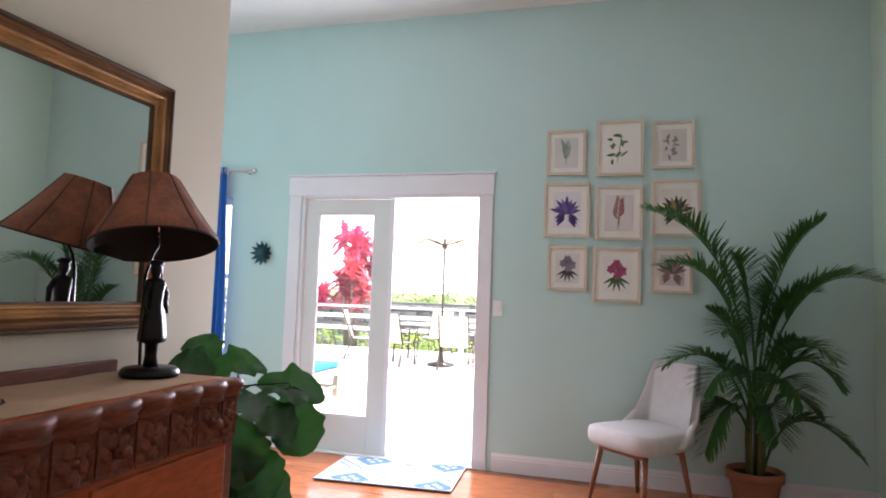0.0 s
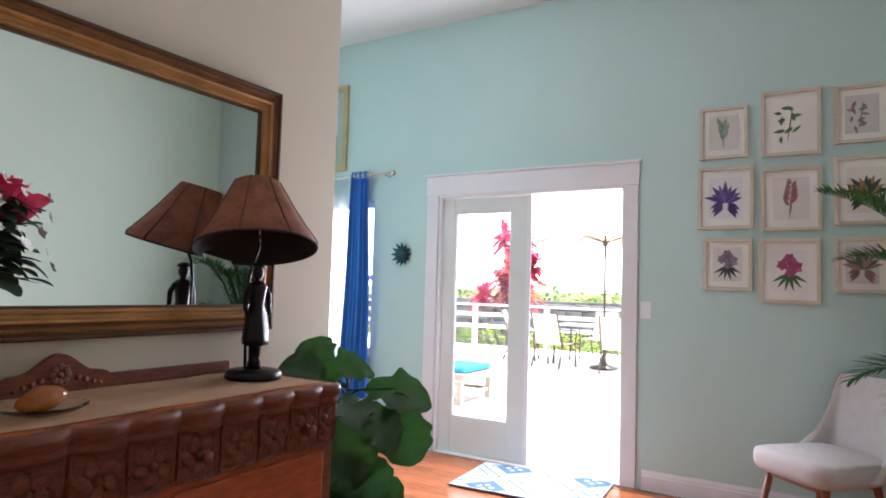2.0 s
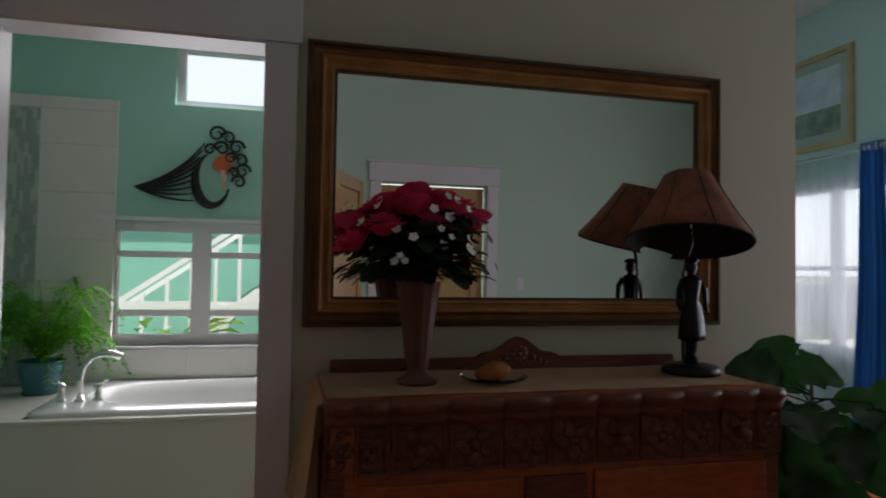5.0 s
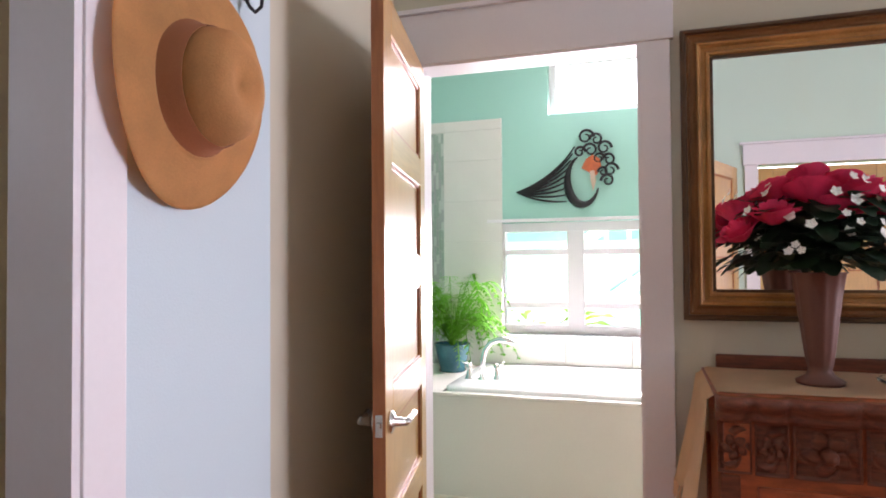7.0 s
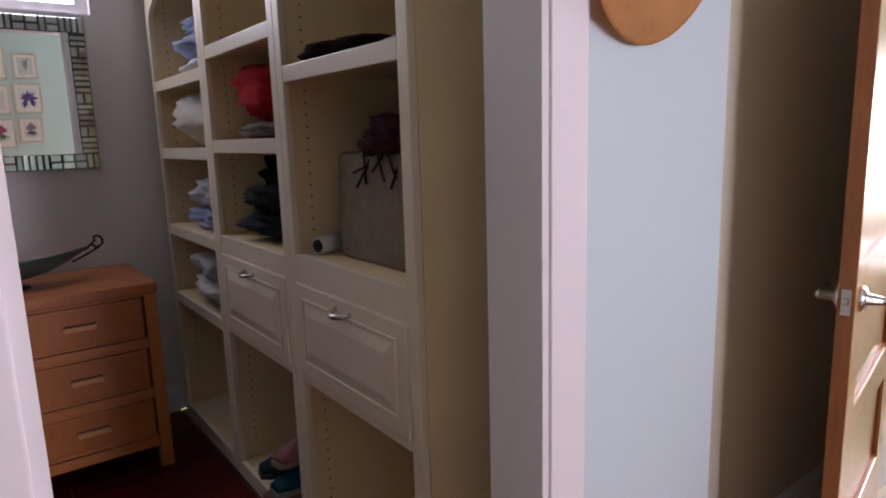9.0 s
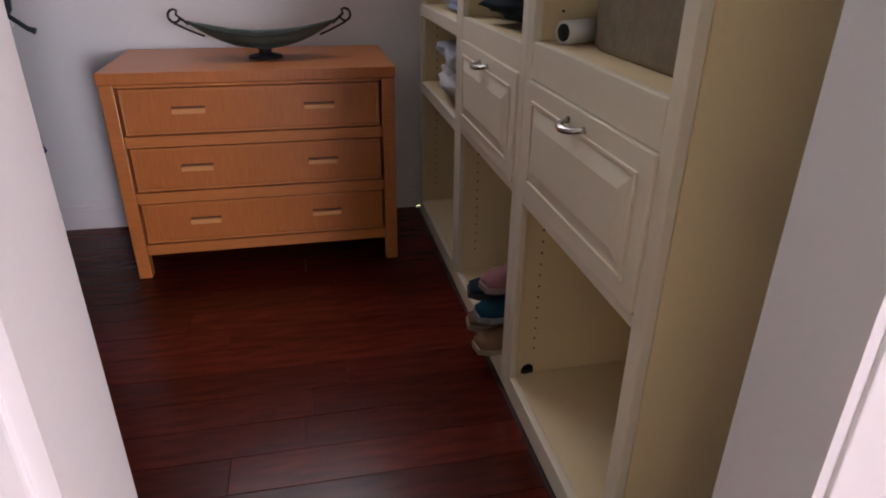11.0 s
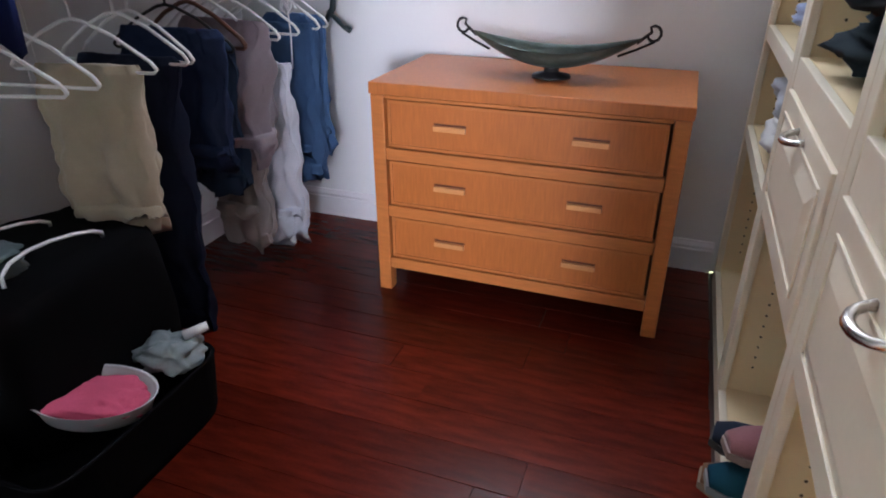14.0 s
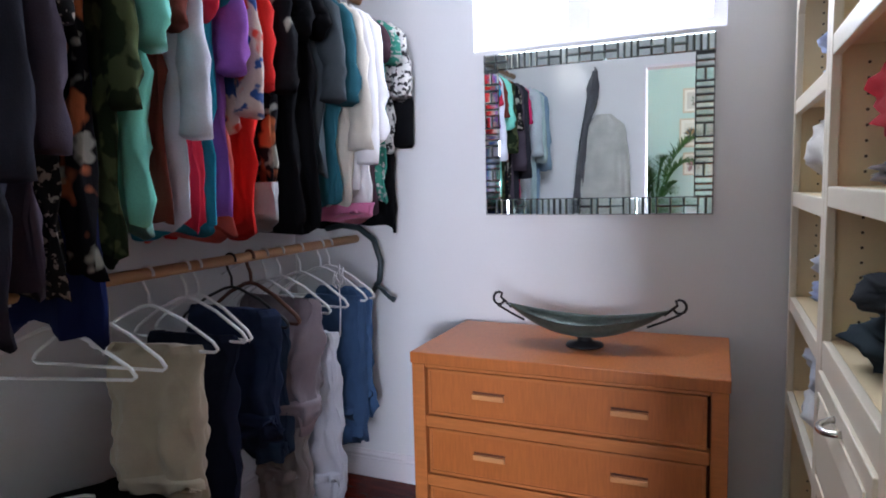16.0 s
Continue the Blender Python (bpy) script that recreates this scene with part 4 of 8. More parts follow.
def rose_bloom(bm, c, r, rnd):
    """Layers of cupped petals with rounded, slightly turned-out lips."""
    c = Vector(c)
    q = Euler((rnd.uniform(-0.5, 0.5), rnd.uniform(-0.5, 0.5), rnd.uniform(0, 6))).to_matrix()
    for ring, (n, rad, high, turn) in enumerate(((5, 1.0, 0.95, 0.34), (5, 0.84, 1.10, 0.20), (4, 0.64, 1.20, 0.08), (4, 0.44, 1.26, 0.0), (3, 0.24, 1.28, -0.05))):
        for k in range(n):
            a = 2 * math.pi * (k + 0.45 * ring) / n + rnd.uniform(-0.12, 0.12)
            half = 1.15 * math.pi / n + 0.12
            rows = []
            for j in range(6):
                v = j / 5
                row = []
                for i in range(7):
                    u = i / 3 - 1
                    rr = rad * (0.22 + 0.78 * math.sin(v * 1.5708) ** 0.75) * (1 + turn * v ** 3) * (1 - 0.05 * u * u)
                    z = -0.62 + high * v * (1 - 0.16 * u * u) - turn * 0.55 * v ** 4
                    aa = a + u * half * (0.75 + 0.25 * math.sin(math.pi * min(1, v * 0.8)))
                    row.append(c + q @ Vector((math.cos(aa) * rr, math.sin(aa) * rr, z)) * r)
                rows.append(row)
            loft(bm, rows, close=False, cap=False)


def leaf3d(bm, base, direction, ln, wd, droop=0.3, n=5, fold=0.15, up=(0, 0, 1), wave=0.0, blunt=False):
    """A curved leaf blade with a fold along its rib."""
    base, d = Vector(base), Vector(direction).normalized()
    side = d.cross(Vector(up))
    if side.length < 0.05:
        side = d.cross(Vector((1, 0, 0)))
    side.normalize()
    nrm = side.cross(d).normalized()
    rows = []
    for i in range(n + 1):
        u = i / n
        p = base + d * ln * u + Vector((0, 0, -1)) * droop * ln * u * u
        w = wd * max(0.02, math.sin(math.pi * min(1, u ** 0.75)))
        if blunt:
            w = wd * max(0.03, math.sin(math.pi * min(1, u ** 1.25))) ** 0.55
        if u == 1:
            w = wd * 0.3 if blunt else 0.002
        wv = wave * math.sin(u * 14)
        rows.append([p - side * w + nrm * (fold * w + wv * w), p, p + side * w + nrm * (fold * w - wv * w)])
    loft(bm, rows, close=False, cap=False)


def bouquet():
    t = thing("flower_vase", (-1.70, 0.89, 0.941), "ribbed terracotta vase with pink roses and white sprays", "vase")
    clay = mat("rose_terracotta", (0.15, 0.056, 0.039), 0.5, var=0.12, scale=6, bump=0.1)
    part("vase_body", smooth(lathe(bmesh.new(), [(0.0, 0.0), (0.062, 0.0), (0.064, 0.010), (0.040, 0.024), (0.030, 0.040), (0.034, 0.055), (0.040, 0.09), (0.050, 0.17), (0.060, 0.25), (0.070, 0.315), (0.076, 0.32), (0.068, 0.316), (0.05, 0.25), (0.0, 0.24)], n=48, wob=lambda a, z: 1 + (0.03 * math.cos(12 * a) if z > 0.05 else 0))), clay, t)
    rnd = random.Random(11)
    red = leafy("rose_petal", (0.72, 0.050, 0.150), 0.55, 0.30)
    spots = [(-0.05, -0.20, 0.50), (0.03, -0.12, 0.56), (-0.02, -0.02, 0.60), (0.07, -0.03, 0.55), (-0.06, 0.08, 0.58), (0.05, 0.10, 0.55), (0.02, 0.165, 0.515), (-0.09, -0.10, 0.57), (0.10, -0.13, 0.49), (0.0, 0.05, 0.565), (-0.08, 0.0, 0.52), (0.08, 0.03, 0.50), (0.09, -0.22, 0.44)]
    for p in spots:
        bm = bmesh.new()
        rose_bloom(bm, p, rnd.uniform(0.047, 0.059), rnd)
        part("rose", smooth(bm), red, t, "pink red rose bloom")
    white = mat("white_petal", (0.85, 0.85, 0.80), 0.6, var=0.05, bump=0.0)
    for k in range(64):
        a = rnd.uniform(-2.6, 2.6)
        r = rnd.uniform(0.13, 0.25)
        p = (0.80 * r * math.cos(a), r * math.sin(a), rnd.uniform(0.44, 0.63) - r * 0.30)
        bm = bmesh.new()
        out = Vector((math.cos(a), math.sin(a), 0.45)).normalized()
        along = out.cross(Vector((0, 0, 1))).normalized()
        up = along.cross(out)
        size = 0.013 + 0.002 * (k % 4)
        for q in range(5):
            d = along * math.cos(q * 1.257 + k) + up * math.sin(q * 1.257 + k)
            w = out.cross(d) * size * 0.42
            c = Vector(p)
            tip = c + d * size + out * size * 0.25
            mid = c + d * size * 0.6 + out * size * 0.08
            v = [bm.verts.new(x) for x in (c, mid - w, tip, mid + w)]
            bm.faces.new((v[0], v[1], v[2]))
            bm.faces.new((v[0], v[2], v[3]))
        part("white_blossom", bm, white, t)
    green = leafy("rose_leaf", (0.014, 0.034, 0.016), 0.5, 0.12)
    for k in range(420):
        a = rnd.uniform(0, 6.28)
        r = rnd.uniform(0.02, 0.18)
        z = rnd.uniform(0.35, 0.54) - 0.25 * max(0, r - 0.12)
        bm = bmesh.new() if k % 10 == 0 else bm
        leaf3d(bm, (0.7 * r * math.cos(a), r * math.sin(a), z), (math.cos(a), math.sin(a), rnd.uniform(-0.5, 0.6)), rnd.uniform(0.05, 0.085), rnd.uniform(0.026, 0.036), 0.3, 6, blunt=True)
        if k % 10 == 9:
            tagged(part("leaf_spray", smooth(bm), green, t), kind="stuff")
    bm = bmesh.new()
    for k in range(16):
        a = rnd.uniform(0, 6.28)
        tube(bm, [(0, 0, 0.24), (0.04 * math.cos(a), 0.05 * math.sin(a), 0.34), (0.08 * math.cos(a), 0.12 * math.sin(a), 0.47)], 0.003, 5)
    part("stems", bm, green, t)
    bm = bmesh.new()
    leaf3d(bm, (0.02, 0.09, 0.35), (0.1, 1, -0.12), 0.13, 0.024, 0.05, 6)
    part("long_leaf", smooth(bm), green, t)


bouquet()


def glass_dish():
    t = thing("glass_dish", (-1.655, 1.127, 0.941), "clear cut-glass dish holding an amber shell soap", "dish")
    part("dish", smooth(lathe(bmesh.new(), [(0.0, 0.0), (0.05, 0.0), (0.085, 0.012), (0.104, 0.022), (0.107, 0.026), (0.100, 0.026), (0.08, 0.017), (0.05, 0.007), (0.0, 0.006)], n=48, wob=lambda a, z: 1 + 0.03 * math.cos(16 * a) * (z > 0.008))), glass("dish_glass", (1.0, 0.97, 0.95), 0.04, 1.18), t)
    amber = mat("amber_soap", (0.50, 0.17, 0.04), 0.25, var=0.2, scale=20, bump=0.1, trans=0.25)
    bm = bmesh.new()
    bmesh.ops.create_uvsphere(bm, u_segments=20, v_segments=12, radius=1)
    for v in bm.verts:
        a = math.atan2(v.co.y, v.co.x)
        k = 1 + 0.10 * math.cos(7 * a)
        v.co = (v.co.x * 0.045 * k, v.co.y * 0.056 * k, 0.038 + v.co.z * 0.030 * (1 + 0.12 * math.cos(9 * a)) + 0.012 * v.co.y)
    part("shell", smooth(bm), amber, t)


glass_dish()


def fig_blade(bm, base, direction, ln, wd, droop, face, seed):
    """A broad fiddle-shaped leaf with a waved edge and raised veins."""
    b, d = Vector(base), Vector(direction).normalized()
    side = d.cross(Vector(face)).normalized()
    nrm = side.cross(d).normalized()
    rows = []
    n = 22
    for i in range(n + 1):
        u = i / n
        p = b + d * ln * u + Vector((0, 0, -1)) * droop * ln * u * u
        w = wd * (0.06 + 1.05 * math.sin(math.pi * min(1.0, 0.02 + 0.98 * u) ** 1.25) ** 0.6) * (1 - 0.16 * math.exp(-((u - 0.30) / 0.12) ** 2))
        if i == n:
            w = wd * 0.10
        row = []
        for j in range(-4, 5):
            v = j / 4
            edge = 1 + 0.07 * math.sin(u * 27 + seed * 3 + (2 if v > 0 else 0)) * abs(v) ** 3
            lift = 0.16 * abs(v) ** 1.5 * w + 0.18 * w * v * v * math.sin(u * 15 + seed + (1.7 if v > 0 else 0)) + 0.0022 * math.cos(u * 52 - abs(v) * 7) * (1 - abs(v)) - 0.003 * math.exp(-(v * 6) ** 2)
            row.append(p + side * (v * w * edge) + nrm * lift)
        rows.append(row)
    loft(bm, rows, close=False, cap=False)


def fig_plant():
    t = thing("fiddle_leaf_fig", (-1.69, 2.36, 0), "potted fiddle leaf fig with large glossy green leaves", "plant")
    pot = mat("white_pot", (0.7, 0.69, 0.66), 0.4, var=0.05)
    part("pot", smooth(lathe(bmesh.new(), [(0.0, 0.0), (0.11, 0.0), (0.14, 0.26), (0.145, 0.27), (0.13, 0.27), (0.12, 0.24), (0.0, 0.24)], n=28)), pot, t)
    bark = mat("fig_bark", (0.12, 0.08, 0.05), 0.8, bump=0.4)
    part("trunk", smooth(tube(bmesh.new(), [(0, 0, 0.2), (0.02, -0.01, 0.5), (0.0, 0.02, 0.70), (0.01, 0.0, 0.90)], [0.015, 0.013, 0.010, 0.006], 8)), bark, t)
    green = leafy("fig_leaf", (0.022, 0.080, 0.022), 0.22, 0.22)
    rnd = random.Random(21)
    # (base, direction, length, half width, droop, facing), from the foot of the plant
    leaves = [((-0.10, -0.06, 0.89), (0.30, 0.10, 0.26), 0.30, 0.078, 0.55, (0.3, -0.6, 0.7)), ((-0.06, -0.03, 0.89), (-0.14, -0.22, 0.15), 0.24, 0.085, 0.35, (0.6, -0.5, 0.6)),
              ((0.24, 0.02, 0.88), (0.22, 0.06, -0.9), 0.29, 0.100, 0.0, (0.5, -0.85, 0.15)), ((0.08, 0.0, 0.86), (0.5, 0.10, 0.10), 0.30, 0.090, 0.35, (0.25, -0.55, 0.75)),
              ((0.02, -0.07, 0.80), (0.22, -0.04, -0.8), 0.32, 0.115, 0.0, (0.6, -0.75, 0.25)), ((0.04, -0.04, 0.54), (0.24, 0.0, -0.6), 0.28, 0.105, 0.0, (0.6, -0.7, 0.35)),
              ((-0.02, -0.08, 0.86), (0.16, -0.10, -0.85), 0.27, 0.075, 0.0, (0.95, 0.05, 0.30)), ((0.0, -0.06, 0.83), (0.55, -0.30, 0.0), 0.25, 0.090, 0.30, (0.15, -0.25, 0.95)),
              ((0.12, -0.04, 0.82), (0.5, -0.16, -0.20), 0.22, 0.080, 0.35, (0.3, -0.5, 0.8)), ((-0.10, 0.01, 0.90), (-0.30, 0.0, 0.42), 0.21, 0.080, 0.2, (0.7, -0.6, 0.4)),
              ((-0.04, 0.02, 0.85), (-0.35, 0.05, 0.16), 0.22, 0.085, 0.3, (0.4, -0.7, 0.6)), ((0.06, 0.05, 0.76), (0.5, 0.28, -0.3), 0.24, 0.095, 0.3, (0.3, -0.6, 0.7)),
              ((0.03, 0.0, 0.66), (0.45, -0.12, -0.55), 0.27, 0.100, 0.1, (0.6, -0.6, 0.4)), ((0.02, -0.02, 0.60), (-0.10, -0.30, -0.45), 0.25, 0.095, 0.1, (0.5, -0.8, 0.3)),
              ((0.0, 0.04, 0.68), (-0.25, 0.30, -0.20), 0.24, 0.09, 0.2, (0.0, 0.3, 0.9)), ((0.03, 0.05, 0.50), (0.35, 0.30, -0.35), 0.24, 0.09, 0.1, (0.5, -0.4, 0.6)),
              ((0.02, 0.0, 0.42), (0.42, -0.18, -0.30), 0.22, 0.085, 0.1, (0.5, -0.6, 0.6))]
    for b, d, ln, wd, dr, face in leaves:
        bm = bmesh.new()
        dv = Vector(d).normalized()
        stem = Vector((0.01 * math.sin(9 * b[2]), 0.0, max(0.28, b[2] - 0.03)))
        tube(bm, [stem, Vector(b), Vector(b) + dv * 0.03], 0.004, 5)
        fig_blade(bm, Vector(b) + dv * 0.02, d, ln, wd, dr, face, 7 * b[2] + d[0])
        part("fig_leaf", smooth(bm), green, t)


fig_plant()

# ---------------------------------------------------------------- chair and palm


def accent_chair():
    t = thing("accent_chair", (0.015, 4.19, 0), "light grey upholstered chair with tapered wooden legs", "chair", 138)
    cloth = mat("grey_linen", (0.52, 0.48, 0.46), 0.95, var=0.06, scale=20, bump=0.35, bscale=450, sheen=0.2)
    legm = mat("walnut_leg", (0.24, 0.075, 0.03), 0.4, var=0.2, scale=6, bump=0.08, grain=(10, 10, 1), coat=0.2)
    bm = bmesh.new()
    rings = []
    for z, k in ((0.37, 0.90), (0.385, 0.97), (0.41, 1.0), (0.45, 1.0), (0.475, 0.97), (0.485, 0.88)):
        ring = []
        for i in range(40):
            a = 2 * math.pi * i / 40
            ca, sa = math.cos(a), math.sin(a)
            e = 0.38
            x = 0.25 * math.copysign(abs(ca) ** e, ca)
            y = 0.245 * math.copysign(abs(sa) ** e, sa)
            x *= 1.0 + 0.10 * (y / 0.245) * -0.5 * -1
            ring.append((x * k, y * k + 0.02, z + 0.012 * (1 - (x / 0.25) ** 2) * (z > 0.46)))
        rings.append(ring)
    loft(bm, rings)
    part("seat", smooth(bm), cloth, t)
    # curved back: wraps the sides low down, rises to a wide top
    bm = bmesh.new()
    rows_o, rows_i = [], []
    n, m = 28, 12
    for j in range(m + 1):
        v = j / m
        ro, ri = [], []
        for i in range(n + 1):
            u = i / n * 2 - 1
            wrap = 0.24 * (1 - v) ** 1.3
            top = 0.50 + 0.38 * (1 if abs(u) < 0.62 else max(0.12, 1 - ((abs(u) - 0.62) / 0.38) ** 0.7))
            z = 0.40 + (top - 0.40) * v
            x = (0.26 - 0.03 * v) * math.sin(u * 1.35) / math.sin(1.35)
            y = -0.235 - 0.09 * v * (1 - 0.25 * abs(u)) + 0.22 * max(0, abs(u) - 0.55) / 0.45 * (1.0 - 0.55 * v)
            nx, ny = math.sin(u * 1.2), -math.cos(u * 1.2)
            ro.append((x + nx * 0.022, y + ny * 0.022, z))
            ri.append((x - nx * 0.018, y - ny * 0.018, z - 0.004))
        rows_o.append(ro)
        rows_i.append(ri)
    rings = [a + b[::-1] for a, b in zip(rows_o, rows_i)]
    loft(bm, rings)
    part("backrest", smooth(bm), cloth, t)
    for sx in (-1, 1):
        for sy in (-1, 1):
            bm = tube(bmesh.new(), [(sx * 0.17, sy * 0.16 + 0.01, 0.375), (sx * 0.215, sy * 0.225 + 0.01, 0.0)], [0.021, 0.012], 10)
            part("leg", smooth(bm), legm, t)
    for sy in (-1, 1):
        part("apron", boxes((-0.17, sy * 0.165 + 0.0, 0.335, 0.17, sy * 0.165 + 0.022, 0.372), bev=0.003), legm, t)


accent_chair()


def palm_frond(rnd, base, ctrl, tip, leaf=0.24, rise=0.5, n=30):
    """One feather frond: a rib arching from base over ctrl to tip, with two rows of narrow leaflets."""
    bm = bmesh.new()
    b, c, e = Vector(base), Vector(ctrl), Vector(tip)
    pts = [b * (1 - u) ** 2 + c * (2 * u * (1 - u)) + e * u * u for u in [i / n for i in range(n + 1)]]
    tube(bm, pts, [0.009 * (1 - 0.85 * i / n) for i in range(n + 1)], 5)
    for i in range(int(n * 0.30), n + 1):
        u = i / n
        d = (pts[min(i + 1, n)] - pts[i - 1]).normalized()
        side = d.cross(Vector((0, 0, 1)))
        side = side.normalized() if side.length > 0.01 else Vector((1, 0, 0))
        upv = side.cross(d).normalized()
        ln = leaf * math.sin(math.pi * min(1.0, 0.28 + 0.68 * (u - 0.30) / 0.70)) ** 0.7 + 0.03
        for s in (-1, 1):
            for off in (0.0, 0.5):
                p = pts[i] + (pts[min(i + 1, n)] - pts[i]) * off
                q = d * rnd.uniform(0.65, 0.9) + side * s * 0.85 + upv * rise * rnd.uniform(0.6, 1.3)
                q.normalize()
                if p.y + q.y * ln > 0.19:
                    q.y = min(q.y, (0.19 - p.y) / ln)
                leaf3d(bm, p, q, ln * rnd.uniform(0.85, 1.1), 0.0088, rnd.uniform(0.10, 0.35), 4, 0.25)
    return smooth(bm)


def palm():
    t = thing("potted_palm", (0.70, 4.42, 0), "areca palm with feathery fronds in a terracotta pot", "plant")
    terra = mat("terracotta", (0.36, 0.14, 0.075), 0.8, var=0.15, scale=5, bump=0.2)
    part("pot", smooth(lathe(bmesh.new(), [(0.0, 0.0), (0.115, 0.0), (0.15, 0.18), (0.152, 0.185), (0.168, 0.187), (0.17, 0.24), (0.165, 0.245), (0.15, 0.243), (0.145, 0.20), (0.0, 0.20)], n=36)), terra, t)
    part("saucer", smooth(lathe(bmesh.new(), [(0.0, 0.001), (0.15, 0.001), (0.165, 0.022), (0.155, 0.022), (0.12, 0.008), (0.0, 0.008)], n=32)), terra, t)
    part("soil", smooth(lathe(bmesh.new(), [(0.0, 0.203), (0.143, 0.203), (0.142, 0.212), (0.0, 0.222)], n=24)), mat("soil", (0.025, 0.017, 0.012), 0.95, var=0.3, bump=0.8, bscale=80), t)
    cane = mat("palm_cane", (0.12, 0.13, 0.045), 0.5, var=0.3, scale=10, bump=0.2)
    rnd = random.Random(33)
    for k in range(5):
        a = k * 1.3
        part("cane", smooth(tube(bmesh.new(), [(0.04 * math.cos(a), 0.04 * math.sin(a), 0.2), (0.05 * math.cos(a), 0.05 * math.sin(a), 0.45), (0.03 * math.cos(a), 0.03 * math.sin(a), 0.72)], [0.017, 0.013, 0.009], 8)), cane, t)
    g = leafy("palm_leaf", (0.045, 0.125, 0.034), 0.45, 0.28)
    # (rib foot, over, tip) from the pot, leaflet length, how far the leaflets stand up
    fr = [((-0.03, 0.0, 0.75), (-0.12, -0.05, 1.78), (-0.68, -0.16, 1.86), 0.22, 0.7), ((0.02, 0.0, 0.75), (0.06, -0.02, 1.58), (0.37, -0.05, 1.80), 0.22, 0.7),
          ((0.03, -0.02, 0.75), (0.22, -0.10, 1.62), (0.66, -0.17, 1.42), 0.21, 0.5), ((-0.02, -0.03, 0.70), (-0.16, -0.10, 1.62), (-0.58, -0.18, 1.50), 0.20, 0.5),
          ((-0.03, -0.02, 0.55), (-0.22, -0.15, 1.12), (-0.55, -0.26, 0.88), 0.20, 0.35), ((0.05, 0.0, 0.24), (0.16, -0.08, 0.82), (0.52, -0.16, 0.42), 0.17, 0.3),
          ((0.03, -0.03, 0.60), (0.18, -0.15, 1.16), (0.40, -0.24, 0.82), 0.20, 0.3), ((-0.03, -0.03, 0.45), (-0.18, -0.15, 0.86), (-0.32, -0.26, 0.38), 0.19, 0.2),
          ((0.02, -0.04, 0.62), (0.16, -0.20, 1.20), (0.34, -0.34, 0.98), 0.19, 0.3), ((-0.02, -0.04, 0.60), (-0.16, -0.22, 1.06), (-0.34, -0.38, 0.74), 0.19, 0.3),
          ((-0.01, -0.05, 0.58), (-0.06, -0.28, 1.08), (-0.14, -0.48, 0.76), 0.18, 0.3), ((0.01, -0.05, 0.58), (0.08, -0.28, 1.02), (0.16, -0.46, 0.72), 0.18, 0.3),
          ((0.0, 0.03, 0.70), (0.02, 0.06, 1.25), (0.10, 0.10, 1.38), 0.18, 0.6), ((-0.02, 0.03, 0.70), (-0.10, 0.05, 1.15), (-0.26, 0.08, 1.22), 0.18, 0.5),
          ((-0.02, -0.03, 0.66), (-0.10, -0.16, 1.26), (-0.24, -0.30, 1.10), 0.18, 0.4), ((0.03, 0.02, 0.66), (0.14, 0.04, 1.10), (0.30, 0.06, 1.02), 0.18, 0.4),
          ((0.0, -0.04, 0.50), (0.03, -0.20, 0.85), (0.06, -0.36, 0.50), 0.16, 0.2), ((-0.03, 0.0, 0.45), (-0.14, -0.05, 0.78), (-0.34, -0.10, 0.55), 0.16, 0.2),
          ((0.03, 0.0, 0.50), (0.14, -0.04, 0.86), (0.32, -0.10, 0.64), 0.16, 0.2), ((0.0, -0.02, 0.72), (-0.03, -0.06, 1.5), (-0.14, -0.12, 1.56), 0.20, 0.7), ((0.02, 0.0, 0.72), (0.12, 0.0, 1.40), (0.34, -0.02, 1.36), 0.20, 0.6)]
    for foot, over, tip, lf, rise in fr:
        part("frond", palm_frond(rnd, foot, over, tip, lf, rise), g, t)


palm()

# ---------------------------------------------------------------- hat on the closet wall


